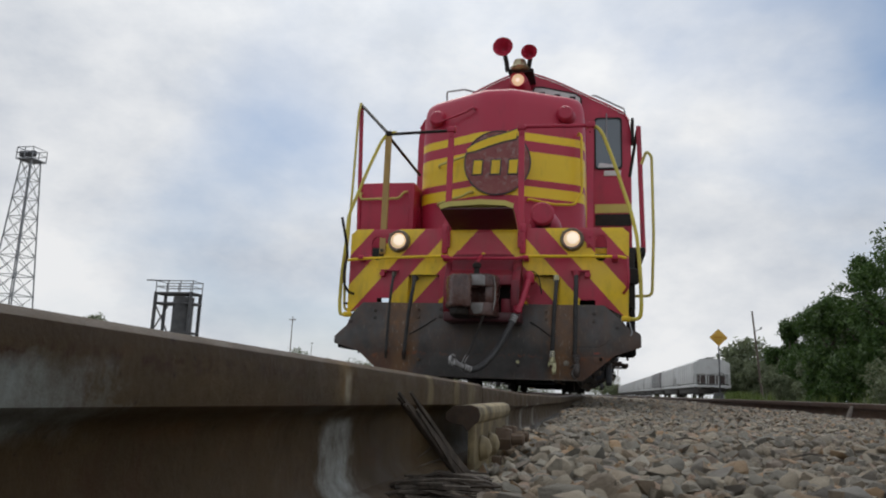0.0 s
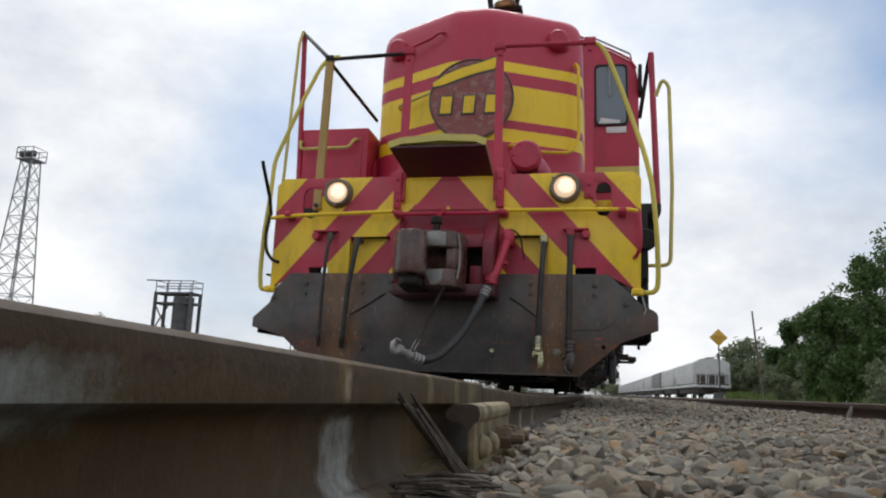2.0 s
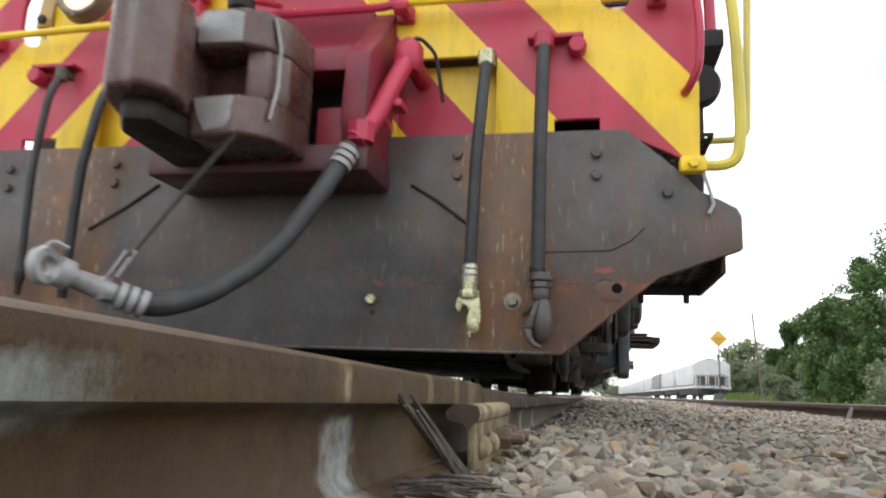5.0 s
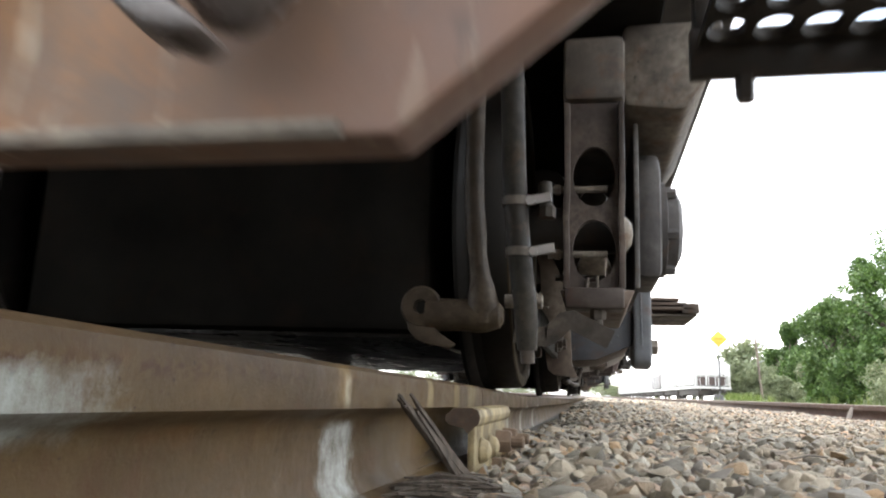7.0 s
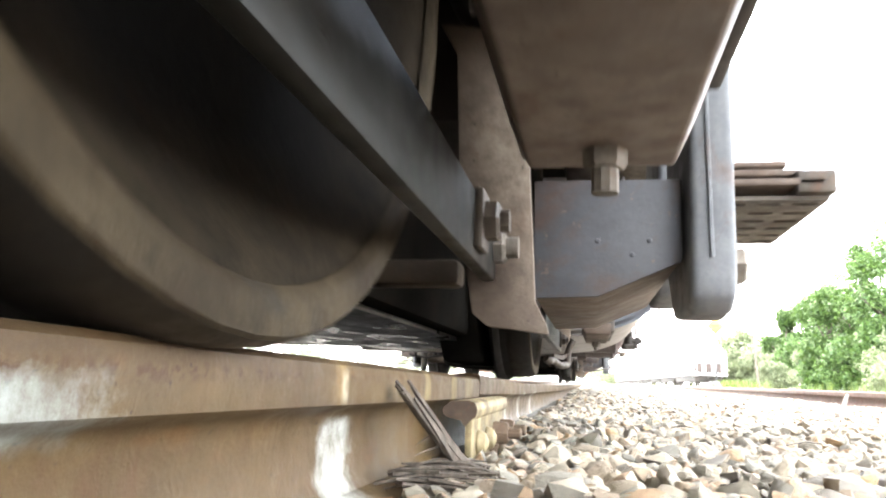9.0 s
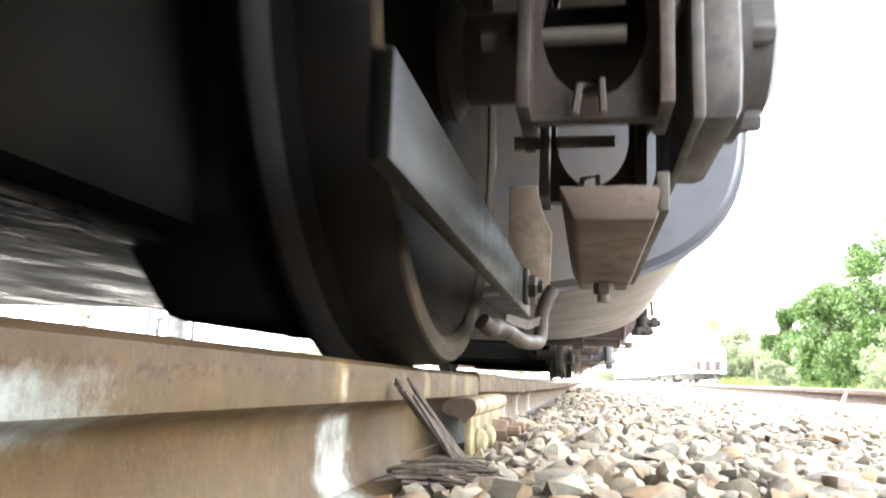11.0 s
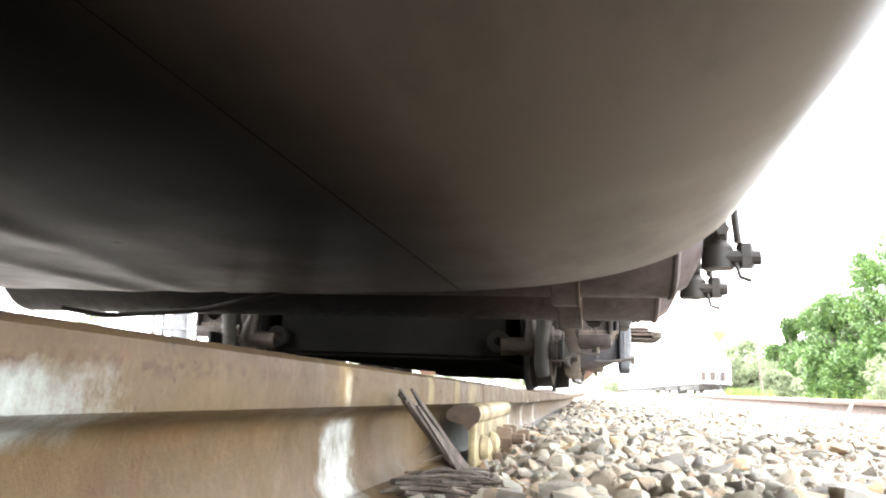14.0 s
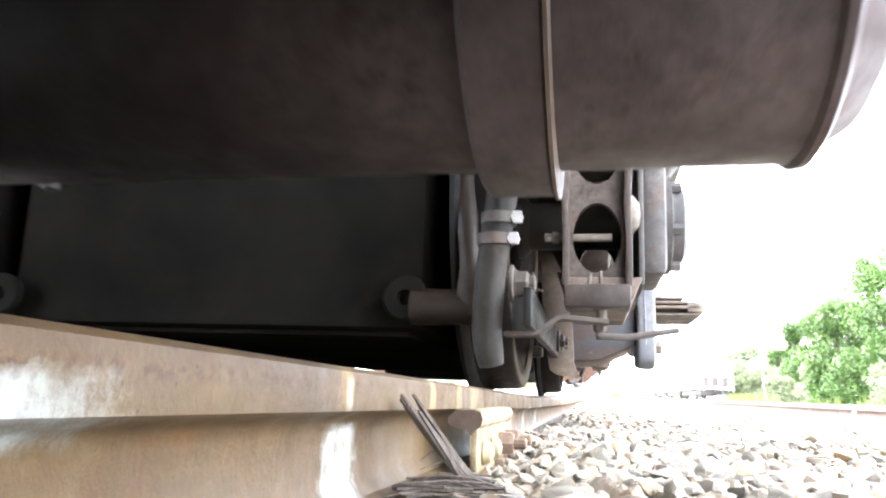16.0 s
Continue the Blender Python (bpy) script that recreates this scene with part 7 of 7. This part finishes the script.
def loose_bits():
    """A bent pale stick and two broken slats lying on the stones."""
    whole("stick", tube([(3.05, 6.6, -.16), (3.12, 6.75, -.10), (3.19, 6.9, -.035)], [.018, .02, .014], 6), splinter, "pale broken stick lying on the ballast", "stick")
    rng = np.random.default_rng(11)
    for k in range(9):
        x, y, a = rng.uniform(1.15, 2.1), rng.uniform(.95, 2.2), rng.uniform(0, 3.1)
        c, s, n = math.cos(a), math.sin(a), rng.uniform(.025, .07)
        whole("twig", tube([(x - c * n, y - s * n, -.122), (x, y, -.116), (x + c * n, y + s * n, -.121)], [.0018, .0026, .0014], 5), splinter, "thin dry twig lying on the ballast", "twig", "dry twigs on the stones")
    whole("plank_scrap", box(1.40, 1.60, .965, .985, -.127, -.118, .002), splinter, "grey broken slat lying on the ballast", "wood debris")
    whole("plank_scrap", box(1.36, 1.52, 1.04, 1.075, -.128, -.118, .002), splinter, "grey broken slat lying on the ballast", "wood debris")


yard()
weeds()
loose_bits()

# ================= what moves =================
SPEED = 0.941


# how far it runs ahead of an even pace: seconds, metres
AHEAD = [(0, .042), (.5, .028), (1, .005), (1.5, -.019), (2, -.024), (2.5, -.019), (3, -.014), (3.5, .005), (4, .018), (5, .05), (6, .083), (6.5, .09), (16, .09)]


def front_at(t):
    return SPEED * (7.46 - t) - float(np.interp(t, [a for a, b in AHEAD], [b for a, b in AHEAD]))


# the near rail sinks under the wheels and springs back: seconds, millimetres
GIVE = [(0, 2), (2, 4), (3, 6), (4.2, 7), (5.3, 4.5), (6.5, .5), (7.0, 0), (7.5, -.5), (8.0, -7), (8.5, -9.5), (9.0, -10), (10.2, -9), (11.5, -11), (12.0, -8.5), (12.5, -7), (13.0, -6.5), (13.5, -5), (14.0, -3), (14.5, -1), (15.0, .5), (15.5, -1), (16.0, -2)]


def motions():
    ts = [k * .5 for k in range(33)]
    walk(loco, [(t, pose(0, front_at(t), 0)) for t in ts])
    for ws, y in zip(wheels, AXLES):
        walk(ws, [(t, pose(0, y, .508, math.degrees(SPEED * t / .508), 0, 0)) for t in ts])
    walk(near_rail, [(t, pose(.754, 0, mm / 1000)) for t, mm in GIVE])


motions()
